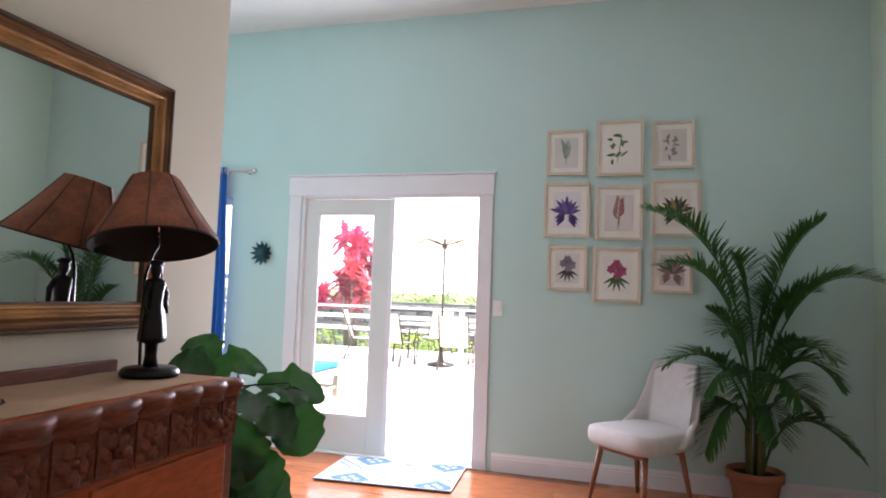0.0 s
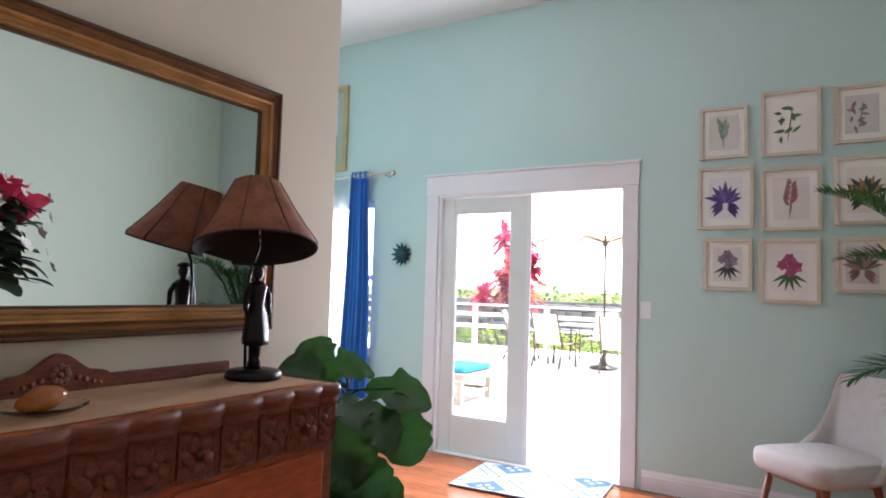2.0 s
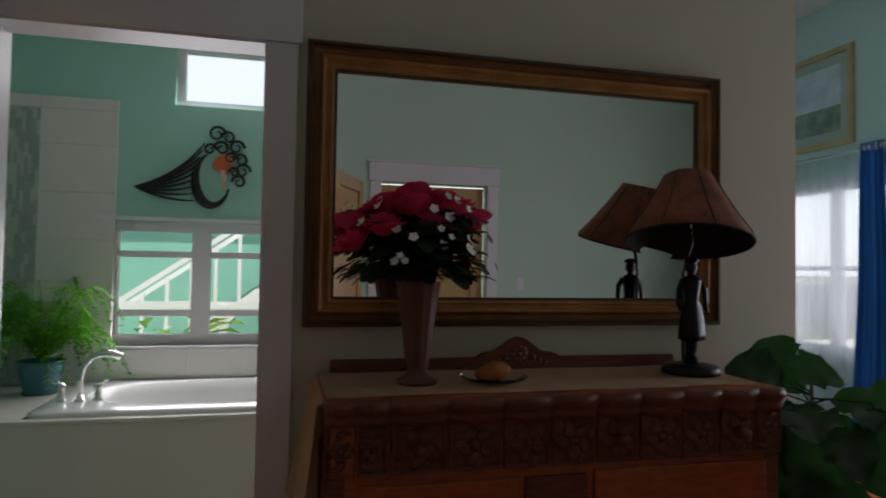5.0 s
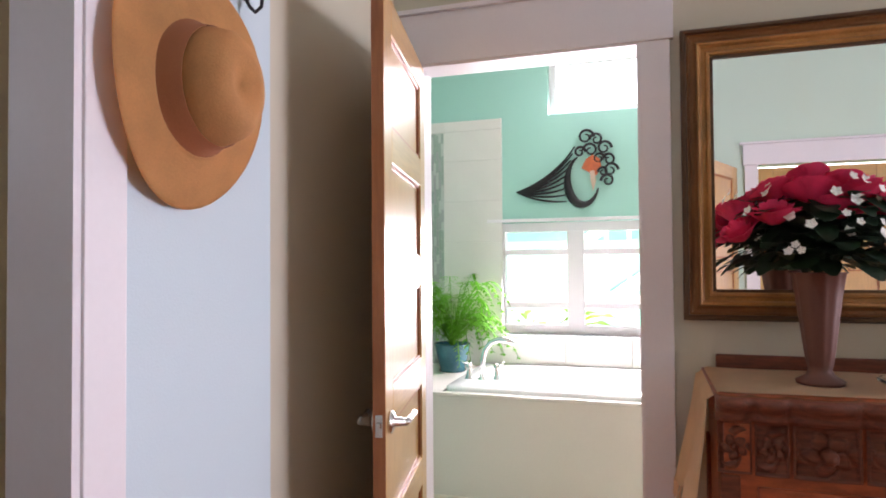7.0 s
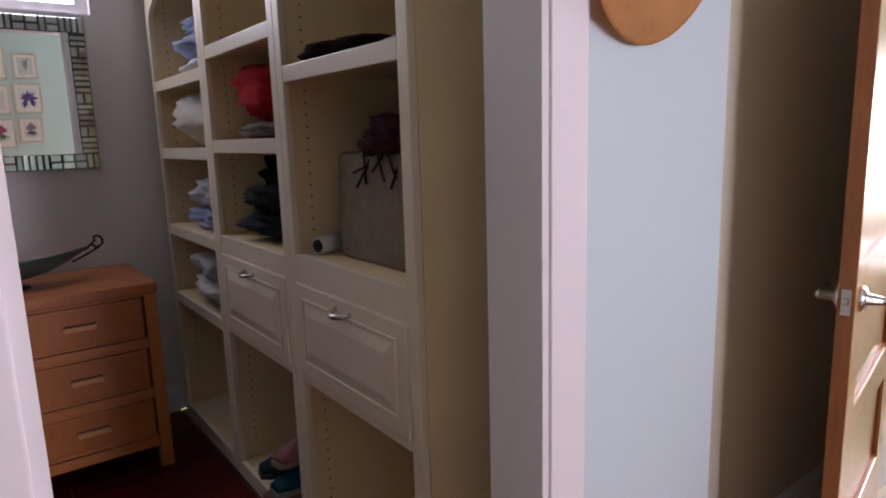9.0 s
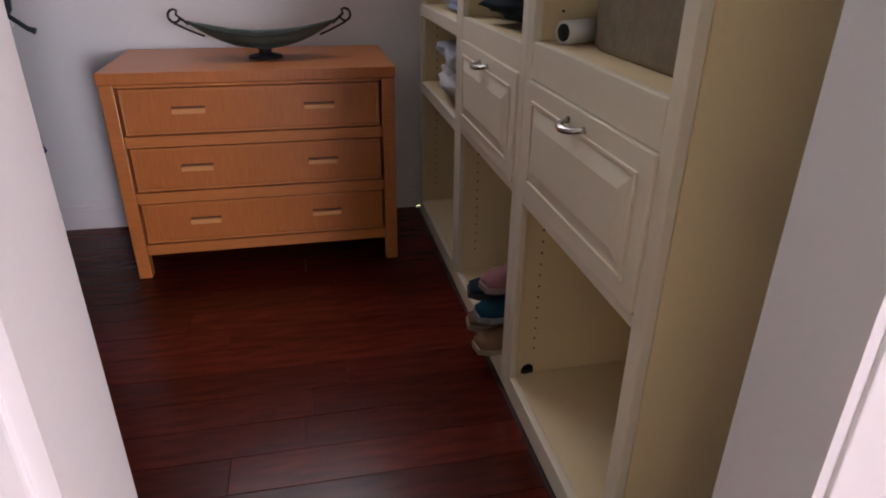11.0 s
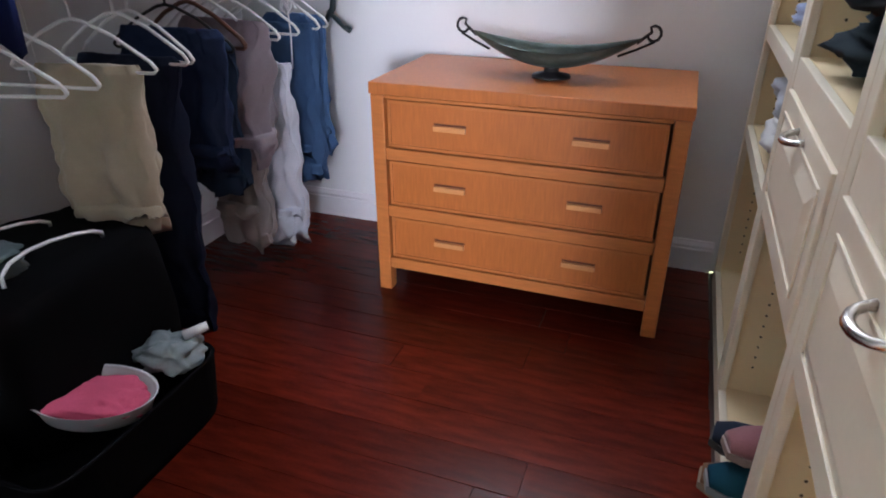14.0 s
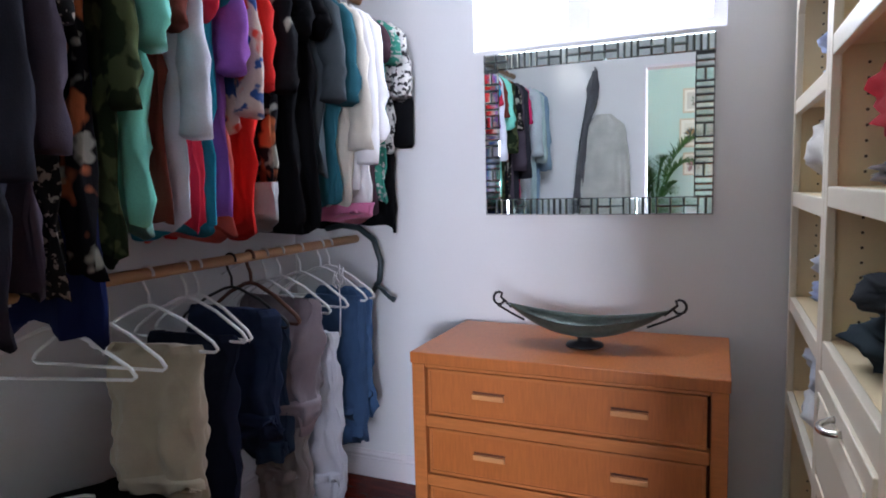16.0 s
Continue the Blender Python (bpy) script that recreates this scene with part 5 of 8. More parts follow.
def hanging_hat():
    t = thing("straw_hat", (-0.571, -0.388, 1.626), "wide tan straw sun hat with brown band on a hook", "hat")
    straw = mat("tan_straw", (0.74, 0.39, 0.15), 0.85, var=0.12, scale=12, bump=0.5, bscale=260)
    band = mat("hat_band", (0.33, 0.115, 0.044), 0.8, var=0.12, bump=0.4, bscale=260)
    bm = bmesh.new()
    rings = []
    prof = [(0.224, 0.012), (0.216, 0.016)] + [(0.212 - 0.004 * k, 0.0168 + 0.00072 * k + 0.0009 * (k % 2)) for k in range(24)] + [(0.111, 0.036), (0.103, 0.050), (0.099, 0.080), (0.091, 0.108), (0.075, 0.126), (0.052, 0.134), (0.028, 0.126), (0.0, 0.119)]
    for r, y in prof:
        ring = []
        for k in range(48):
            a = 2 * math.pi * k / 48
            rx, rz = r * 0.885, r * 1.05
            if r > 0.12:
                rz *= 1.0 + 0.02 * math.cos(2 * a)
                y2 = y + (r - 0.1) * 0.16 * math.cos(2 * a + 0.4) + 0.016
            else:
                y2 = y + 0.016
                rx *= 1.01
            off = min(1.0, max(0.0, (0.19 - r) / 0.07))
            ring.append((rx * math.cos(a) + 0.006 * off, max(0.004, y2), rz * math.sin(a) - 0.016 * off))
        rings.append(ring)
    loft(bm, rings, cap=False)
    bmesh.ops.solidify(bm, geom=bm.faces[:], thickness=0.003)
    part("hat_body", smooth(bm), straw, t)
    bm = bmesh.new()
    loft(bm, [[(0.006 + r * 0.93 * math.cos(a), y + 0.016, r * 1.04 * math.sin(a) - 0.016) for a in [2 * math.pi * k / 40 for k in range(40)]] for r, y in ((0.118, 0.034), (0.108, 0.050), (0.1035, 0.074), (0.1015, 0.076))], cap=False)
    part("hat_band", smooth(bm), band, t)
    h = thing("wall_hook", (-0.66, -0.389, 1.87), "black wrought-iron scroll hook on the wall", "hook")
    part("hook_plate", boxes((-0.12, 0, -0.012, 0.12, 0.006, 0.012), bev=0.002), BLACKMETAL, h)
    for x in (-0.10, 0.0, 0.10):
        pts = [(x, 0.006, 0.0), (x, 0.02, -0.03), (x, 0.035, -0.045), (x, 0.05, -0.035), (x, 0.052, -0.02)]
        part("hook", smooth(tube(bmesh.new(), pts, 0.004, 6)), BLACKMETAL, h)
        pts = [(x - 0.02 * math.cos(q) * (1 - q / 9), 0.01, 0.005 - 0.02 * math.sin(q) * (1 - q / 9)) for q in [k * 0.5 for k in range(13)]]
        part("scroll", smooth(tube(bmesh.new(), pts, 0.003, 6)), BLACKMETAL, h)


hanging_hat()

# ---------------------------------------------------------------- closet: shelving units
CX, CB = -0.350, -0.855


def shelf_unit(y0, y1, shelves, drawer, label):
    """Cream shelving unit, y1 nearest the room; shelves are the heights of their tops."""
    t = thing("shelving_unit", (0, 0, 0), label, "shelving", group="closet shelving units")
    H = 1.93
    part("side_panel", boxes((CB, y1 - 0.02, 0, CX - 0.02, y1, H)), CREAM, t)
    part("side_panel", boxes((CB, y0, 0, CX - 0.02, y0 + 0.02, H)), CREAM, t)
    part("back_panel", boxes((CB, y0 + 0.021, 0.05, CB + 0.008, y1 - 0.021, H)), CREAM, t)
    part("face_stile", boxes((CX - 0.019, y1 - 0.038, 0, CX, y1, H), bev=0.003), CREAMFRONT, t)
    part("face_stile", boxes((CX - 0.019, y0, 0, CX, y0 + 0.038, H), bev=0.003), CREAMFRONT, t)
    part("base_shelf", boxes((CB + 0.009, y0 + 0.021, 0.002, CX - 0.02, y1 - 0.021, 0.06)), CREAM, t)
    part("base_rail", boxes((CX - 0.019, y0 + 0.039, 0.0, CX, y1 - 0.039, 0.062), bev=0.002), CREAMFRONT, t)
    for z in shelves:
        part("shelf", boxes((CB + 0.009, y0 + 0.021, z - 0.022, CX - 0.02, y1 - 0.021, z)), CREAM, t)
        part("shelf_edge", boxes((CX - 0.019, y0 + 0.039, (0.868 if drawer and z < 1 else z - 0.042), CX - 0.001, y1 - 0.039, z + 0.001), bev=0.003), CREAMFRONT, t)
    # peg holes up the inner sides
    hole = mat("peg_hole", (0.09, 0.06, 0.035), 0.8)
    bm = bmesh.new()
    for ys, s in ((y1 - 0.0202, -1), (y0 + 0.0202, 1)):
        for x in (CX - 0.07, CB + 0.09):
            for k in range(54):
                z = 0.14 + k * 0.032
                if any(abs(z - q + 0.01) < 0.03 for q in shelves) or (drawer and 0.57 < z < 0.92):
                    continue
                loft(bm, [[(x + 0.0034 * math.cos(q), ys + s * e, z + 0.0034 * math.sin(q)) for q in [j * math.pi / 3 for j in range(6)]] for e in (0.0, 0.0004)])
    tagged(part("peg_holes", bm, hole, t), kind="stuff")
    if drawer:
        ya, yb = y0 + 0.040, y1 - 0.040
        d = part("drawer_front", boxes((CX - 0.015, ya, 0.602, CX + 0.006, yb, 0.866), bev=0.003), CREAMFRONT, t)
        bm = bmesh.new()
        # raised panel with sloped edges inside a groove
        m, q = 0.050, 0.080
        o = [(ya + m, 0.602 + m), (yb - m, 0.602 + m), (yb - m, 0.866 - m), (ya + m, 0.866 - m)]
        i1 = [(ya + q, 0.602 + q), (yb - q, 0.602 + q), (yb - q, 0.866 - q), (ya + q, 0.866 - q)]
        loft(bm, [[(CX + 0.0062, y, z) for y, z in o], [(CX + 0.014, y, z) for y, z in i1]])
        part("raised_panel", bm, CREAMFRONT, d)
        bm = bmesh.new()
        for a in ((ya + m - 0.012, 0.602 + m - 0.012, yb - m + 0.012, 0.602 + m - 0.004), (ya + m - 0.012, 0.866 - m + 0.004, yb - m + 0.012, 0.866 - m + 0.012), (ya + m - 0.012, 0.602 + m - 0.004, ya + m - 0.004, 0.866 - m + 0.004), (yb - m + 0.004, 0.602 + m - 0.004, yb - m + 0.012, 0.866 - m + 0.004)):
            box(bm, CX + 0.0055, a[0], a[1], CX + 0.010, a[2], a[3], bev=0.0015)
        part("panel_bead", bm, CREAMFRONT, d)
        yc = (ya + yb) / 2 + 0.0
        zc = 0.838
        pts = [(CX + 0.006 + 0.030 * math.sin(a), yc - 0.038 * math.cos(a), zc - 0.006 * math.sin(a)) for a in [k * math.pi / 10 for k in range(11)]]
        part("pull", smooth(tube(bmesh.new(), pts, [0.0075, 0.006, 0.006, 0.0065, 0.007, 0.0075, 0.007, 0.0065, 0.006, 0.006, 0.0075], 8)), STEEL, d, "arched steel pull")
        part("drawer_rail", boxes((CX - 0.019, y0 + 0.039, 0.575, CX - 0.001, y1 - 0.039, 0.600), bev=0.002), CREAMFRONT, t)
        part("drawer_box", boxes((CB + 0.05, y0 + 0.03, 0.61, CX - 0.03, y1 - 0.03, 0.80)), CREAM, t)
    # arched valance
    bm = bmesh.new()
    a, b = y0 + 0.039, y1 - 0.039
    n = 18
    arch = []
    for i in range(n + 1):
        u = i / n * 2 - 1
        arch.append((a + (b - a) * i / n, 1.76 + 0.09 * math.sqrt(max(0, 1 - u * u * 0.98))))
    for (ya, za), (yb, zb) in zip(arch, arch[1:]):
        vs = [bm.verts.new((x, y, z)) for x in (CX - 0.019, CX - 0.001) for y, z in ((ya, za), (yb, zb), (yb, H), (ya, H))]
        for f in ((0, 1, 2, 3), (7, 6, 5, 4), (0, 4, 5, 1), (1, 5, 6, 2), (2, 6, 7, 3), (3, 7, 4, 0)):
            bm.faces.new([vs[k] for k in f])
    bmesh.ops.remove_doubles(bm, verts=bm.verts[:], dist=1e-5)
    part("arched_valance", bm, CREAMFRONT, t)
    part("top_board", boxes((CB, y0, H + 0.001, CX + 0.012, y1, H + 0.022), bev=0.003), CREAM, t)
    bm = bmesh.new()
    prof = [(0.0, 0.0), (0.010, 0.004), (0.016, 0.02), (0.03, 0.035), (0.034, 0.05), (0.0, 0.05)]
    loft(bm, [[(CX + d, y, H - 0.03 + z) for d, z in prof] for y in (y0, y1)])
    part("crown_moulding", bm, CREAMFRONT, t)
    return t


shelf_unit(-1.372, -0.742, [0.945, 1.448], True, "cream shelving unit with panelled drawer, a tote on its shelf")
shelf_unit(-2.002, -1.374, [0.93, 1.262, 1.575], True, "cream shelving unit with panelled drawer and folded clothes")
shelf_unit(-2.700, -2.004, [0.60, 0.905, 1.235, 1.515], False, "cream shelving unit with shelves of folded laundry")


def crumple(bm, c, size, seed, rough=0.27, seg=44):
    """A heap of folded cloth: flattened below, creased above."""
    off = Vector((seed * 7.3, seed * 3.1, seed * 1.7))
    b2 = bmesh.new()
    bmesh.ops.create_uvsphere(b2, u_segments=seg, v_segments=seg // 2, radius=1.0)
    for v in b2.verts:
        p = v.co.copy()
        k = 1 + rough * noise.noise(p * 1.6 + off) + rough * 0.8 * abs(noise.noise(p * 3.7 + off)) - rough * 0.3 + rough * 0.35 * noise.noise(p * 8 + off) - rough * 0.45 * abs(noise.noise(Vector((p.x * 3, p.y * 4, p.z * 4.5)) + off * 2))
        q = Vector((math.copysign(abs(p.x) ** 0.7, p.x), math.copysign(abs(p.y) ** 0.7, p.y), p.z)) * k
        v.co = (c[0] + q.x * size[0] / 2, c[1] + q.y * size[1] / 2, c[2] + max(-0.98, q.z) * size[2] / 2 + size[2] * 0.49)
    me = bpy.data.meshes.new("tmp")
    b2.to_mesh(me)
    b2.free()
    bm.from_mesh(me)
    bpy.data.meshes.remove(me)


def fabric(name, col, var=0.15, sc=9, sheen=0.15):
    return mat("fabric_" + name, col, 0.92, var=var, scale=sc, bump=0.45, bscale=260, sheen=sheen if min(col) > 0.12 else 0.0, spec=0.2 if max(col) > 0.12 else 0.04)


def stack(at, items, label, name="folded_clothes"):
    """A stack of folded garments: items are (dx, dy, z, size, colour, name, seed)."""
    t = thing(name, at, label, "clothes")
    for dx, dy, z, size, col, nm, sd in items:
        bm = bmesh.new()
        crumple(bm, (dx, dy, z), size, sd)
        part("garment", smooth(bm), fabric(nm, col), t)


BLUE_W, DENIM = (0.32, 0.38, 0.55), (0.10, 0.16, 0.32)
stack((-0.56, -2.35, 1.516), [(0, 0, 0, (0.34, 0.46, 0.09), (0.55, 0.58, 0.66), "pale_blue", 1), (0.02, 0.02, 0.07, (0.32, 0.42, 0.10), BLUE_W, "sky_blue", 2), (0, 0, 0.15, (0.30, 0.36, 0.09), (0.24, 0.30, 0.46), "mid_blue", 3)], "stack of folded blue and white linens on a shelf")
stack((-0.54, -2.33, 1.236), [(0, 0, 0, (0.38, 0.50, 0.24), (0.55, 0.51, 0.45), "cream_bag", 4)], "crumpled cream plastic bag stuffed on a shelf", "plastic_bag")
stack((-0.55, -2.33, 0.906), [(0, 0, 0, (0.36, 0.46, 0.10), BLUE_W, "sky_blue", 5), (0.02, 0.05, 0.08, (0.32, 0.36, 0.14), (0.55, 0.56, 0.60), "white_blue", 6)], "folded pale blue shirts on a shelf")
stack((-0.54, -2.33, 0.601), [(0, 0, 0, (0.36, 0.48, 0.12), (0.62, 0.60, 0.58), "off_white", 7), (0.03, 0.0, 0.09, (0.30, 0.38, 0.12), (0.58, 0.58, 0.60), "white_blue", 8)], "folded white towels on a shelf")
stack((-0.56, -1.72, 1.263), [(0, -0.02, 0, (0.34, 0.36, 0.06), (0.20, 0.16, 0.16), "dusty", 9), (0.0, 0.0, 0.05, (0.33, 0.36, 0.20), (0.40, 0.006, 0.012), "red", 10)], "bright red folded cloth on a shelf")
stack((-0.56, -1.70, 0.931), [(0, 0, 0, (0.36, 0.40, 0.12), (0.03, 0.04, 0.045), "charcoal", 11), (0.05, -0.02, 0.09, (0.28, 0.26, 0.10), (0.035, 0.037, 0.04), "light_grey", 12), (0.0, 0.04, 0.15, (0.30, 0.32, 0.14), (0.008, 0.008, 0.010), "black", 13)], "heap of black and grey clothes on a shelf")
stack((-0.56, -1.02, 1.449), [(0.12, -0.10, 0, (0.18, 0.34, 0.045), (0.03, 0.012, 0.012), "dark_brown", 14), (0.12, 0.18, 0, (0.14, 0.12, 0.015), (0.72, 0.70, 0.66), "off_white", 15)], "dark belt and a folded white cloth on a shelf")


def tote():
    t = thing("tote_bag", (-0.55, -1.02, 0.946), "grey-brown woven tote bag tied with dark ribbon", "bag")
    w = mat("woven_jute", (0.24, 0.19, 0.13), 0.95, var=0.2, scale=25, bump=0.8, bscale=180)
    bm = bmesh.new()
    rings = []
    for z, k in ((0.0, 0.96), (0.01, 1.0), (0.12, 1.01), (0.22, 0.99), (0.27, 0.98)):
        rings.append([(0.12 * k * math.copysign(abs(math.cos(a)) ** 0.25, math.cos(a)), 0.222 * k * math.copysign(abs(math.sin(a)) ** 0.25, math.sin(a)), z + 0.006 * math.sin(3 * a) * (z > 0.2)) for a in [2 * math.pi * i / 40 for i in range(40)]])
    loft(bm, rings)
    part("bag_body", smooth(bm), w, t)
    rib = fabric("plum_ribbon", (0.055, 0.022, 0.028))
    bm = bmesh.new()
    crumple(bm, (0.05, 0.04, 0.255), (0.18, 0.24, 0.12), 31, 0.5)
    part("ribbon_bow", smooth(bm), rib, t)
    for k in range(7):
        a = k * 0.9
        part("ribbon_loop", smooth(tube(bmesh.new(), [(0.08, 0.03, 0.29), (0.12 + 0.02 * math.cos(a), 0.03 + 0.07 * math.sin(a), 0.28 + 0.04 * math.cos(2 * a)), (0.135, 0.02 + 0.10 * math.sin(a + 0.5), 0.21 + 0.02 * math.sin(3 * a))], 0.0035, 6)), rib, t)


tote()
rl = thing("tape_roll", (-0.43, -1.288, 0.970), "small roll of white paper with dark core", "roll")
bm = lathe(bmesh.new(), [(0.018, -0.04), (0.024, -0.04), (0.024, 0.04), (0.018, 0.04)], n=24, cap=False)
pr = part("paper", smooth(bm), mat("roll_paper", (0.72, 0.70, 0.68), 0.7), rl)
pr.matrix_basis = pose(0, 0, 0, 0, 90, 20)
pc = part("core", smooth(lathe(bmesh.new(), [(0.0, -0.0405), (0.0175, -0.0405), (0.0175, 0.0405), (0.0, 0.0405)], n=20)), mat("roll_core", (0.02, 0.018, 0.016), 0.8), rl)
pc.matrix_basis = pose(0, 0, 0, 0, 90, 20)


def shoe(at, turn, col, sole, nm, label, size=1.0):
    t = thing("shoe", at, label, "shoe", turn, group="shoes on the closet base shelf")
    k = size

    def ring(x, w, h, z0):
        return [(x * k, w * k * math.cos(a), z0 * k + max(0, math.sin(a)) * h * k) for a in [2 * math.pi * i / 16 for i in range(16)]]
    bm = bmesh.new()
    loft(bm, [ring(-0.13, 0.022, 0.05, 0.018), ring(-0.115, 0.034, 0.075, 0.018), ring(-0.07, 0.036, 0.078, 0.018), ring(-0.02, 0.036, 0.066, 0.018), ring(0.05, 0.042, 0.045, 0.018), ring(0.10, 0.042, 0.036, 0.018), ring(0.135, 0.026, 0.026, 0.018)])
    part("upper", smooth(bm), fabric(nm, col), t)
    bm = bmesh.new()
    pts = [(x * k, w * k) for x, w in ((-0.135, 0.024), (-0.11, 0.036), (-0.03, 0.035), (0.06, 0.045), (0.11, 0.043), (0.14, 0.024))]
    out = pts + [(x, -w) for x, w in pts[::-1]]
    loft(bm, [[(x, w, z * k) for x, w in out] for z in (0.0, 0.018)])
    part("sole", bm, mat("sole_" + nm, sole, 0.8), t)


shoe((-0.43, -1.50, 0.061), 8, (0.22, 0.13, 0.07), (0.30, 0.24, 0.16), "tan_leather", "tan slip-on shoe on the base shelf")
shoe((-0.44, -1.60, 0.061), -6, (0.20, 0.12, 0.07), (0.28, 0.22, 0.15), "brown_leather", "brown leather shoe on the base shelf")
shoe((-0.44, -1.53, 0.145), 4, (0.012, 0.055, 0.085), (0.22, 0.23, 0.24), "teal_canvas", "dark teal canvas shoe stacked on others")
shoe((-0.45, -1.64, 0.145), -10, (0.03, 0.04, 0.06), (0.06, 0.06, 0.06), "navy_canvas", "navy canvas shoe stacked on others")
shoe((-0.46, -1.57, 0.225), 12, (0.30, 0.13, 0.14), (0.30, 0.22, 0.20), "rose_canvas", "dusty rose shoe on top of the heap")
shoe((-0.40, -1.43, 0.061), 95, (0.012, 0.012, 0.012), (0.02, 0.02, 0.02), "black_leather", "small black shoe on the base shelf", 0.6)

# ---------------------------------------------------------------- closet: chest of drawers


def chest():
    """Chest with three drawers; local x along the front, front faces +y."""
    t = thing("chest_of_drawers", (0.303, -2.747, 0), "honey wood chest of three drawers with slot pulls", "chest of drawers")
    w, d, h = 0.967, 0.507, 0.742
    x0, x1 = -w / 2, w / 2
    part("top", boxes((x0, 0, h - 0.038, x1, d + 0.002, h), bev=0.004), CHESTWOOD, t)
    for xa in (x0 + 0.004, x1 - 0.050):
        for ya in (0.002, d - 0.048):
            part("leg", boxes((xa, ya, 0, xa + 0.046, ya + 0.046, h - 0.039), bev=0.004), CHESTEDGE, t)
    part("side_panel", boxes((x0 + 0.012, 0.049, 0.095, x0 + 0.030, d - 0.049, h - 0.039)), CHESTWOOD, t)
    part("side_panel", boxes((x1 - 0.030, 0.049, 0.095, x1 - 0.012, d - 0.049, h - 0.039)), CHESTWOOD, t)
    part("back_panel", boxes((x0 + 0.05, 0.004, 0.065, x1 - 0.05, 0.014, h - 0.039)), CHESTWOOD, t)
    part("bottom_panel", boxes((x0 + 0.031, 0.03, 0.096, x1 - 0.031, d - 0.037, 0.11)), CHESTWOOD, t)
    a, b = x0 + 0.051, x1 - 0.051
    for z0, z1 in ((0.092, 0.132), (0.290, 0.330), (0.492, 0.531), (0.692, 0.703)):
        part("rail", boxes((a, d - 0.036, z0, b, d - 0.002, z1), bev=0.003), CHESTEDGE, t)
    groove = mat("chest_groove", (0.10, 0.026, 0.010), 0.6)
    part("inner_back", boxes((a, d - 0.052, 0.112, b, d - 0.046, 0.70)), groove, t)
    for z0, z1 in ((0.136, 0.286), (0.334, 0.488), (0.535, 0.688)):
        g = 0.008
        dr = part("drawer_front", boxes((a + g, d - 0.044, z0, b - g, d - 0.012, z1), bev=0.003), CHESTWOOD, t)
        bm = bmesh.new()
        for q in ((a + g, z0, b - g, z0 + 0.010), (a + g, z1 - 0.010, b - g, z1), (a + g, z0 + 0.010, a + g + 0.010, z1 - 0.010), (b - g - 0.010, z0 + 0.010, b - g, z1 - 0.010)):
            box(bm, q[0], d - 0.0118, q[1], q[2], d - 0.007, q[3], bev=0.0015)
        part("edge_bead", bm, CHESTEDGE, dr)
        zc = (z0 + z1) / 2 + 0.006
        for xc in (-0.216, 0.216):
            # flat dark strip: the shadow above the lip, put in as colour
            part("slot", boxes((xc - 0.053, d - 0.0119, zc + 0.003, xc + 0.053, d - 0.0112, zc + 0.009)), groove, dr)
            part("pull_lip", boxes((xc - 0.053, d - 0.0118, zc - 0.015, xc + 0.053, d + 0.001, zc + 0.003), bev=0.004), mat("pull_wood", (0.66, 0.30, 0.11), 0.34, var=0.1, scale=6, bump=0.05, coat=0.2), dr)
    return t


chest()


def boat_bowl():
    t = thing("boat_bowl", (0.262, -2.49, 0.743), "long green-grey metal bowl with scroll handles on the chest", "bowl")
    body = mat("patina_metal", (0.16, 0.20, 0.18), 0.28, metal=0.5, var=0.3, scale=14, bump=0.15)
    part("foot", smooth(lathe(bmesh.new(), [(0.0, 0.0), (0.062, 0.0), (0.058, 0.008), (0.025, 0.016), (0.022, 0.026), (0.04, 0.036), (0.0, 0.036)], n=24)), BLACKMETAL, t)
    bm = bmesh.new()
    n = 40
    outer, inner = [], []
    for i in range(n + 1):
        u = i / n * 2 - 1
        x = 0.262 * u
        zk = 0.030 + 0.095 * u * u
        zr = zk + 0.050 * (1 - u * u) + 0.006
        wy = 0.085 * (1 - abs(u) ** 2.2) + 0.004
        outer.append([(x, wy * math.sin(q), zr - (zr - zk) * math.cos(q)) for q in [k * math.pi / 12 - math.pi / 2 for k in range(13)]])
    loft(bm, outer, close=False, cap=False)
    bmesh.ops.solidify(bm, geom=bm.faces[:], thickness=0.003)
    part("bowl", smooth(bm), body, t)
    for s in (-1, 1):
        pts = [(s * (0.250 + 0.052 * v), 0.0, 0.115 + 0.045 * v) for v in (0, 0.25, 0.5, 0.75)] + [(s * (0.296 + 0.020 * math.sin(a)), 0.0, 0.145 + 0.022 * math.cos(a)) for a in [k * 0.6 - 0.6 for k in range(9)]]
        part("scroll_handle", smooth(tube(bmesh.new(), pts, 0.0045, 8)), BLACKMETAL, t)
        part("handle_wire", smooth(tube(bmesh.new(), [(s * 0.20, 0.02, 0.078), (s * 0.25, 0.012, 0.098), (s * 0.30, 0.004, 0.122)], 0.004, 6)), BLACKMETAL, t)


boat_bowl()


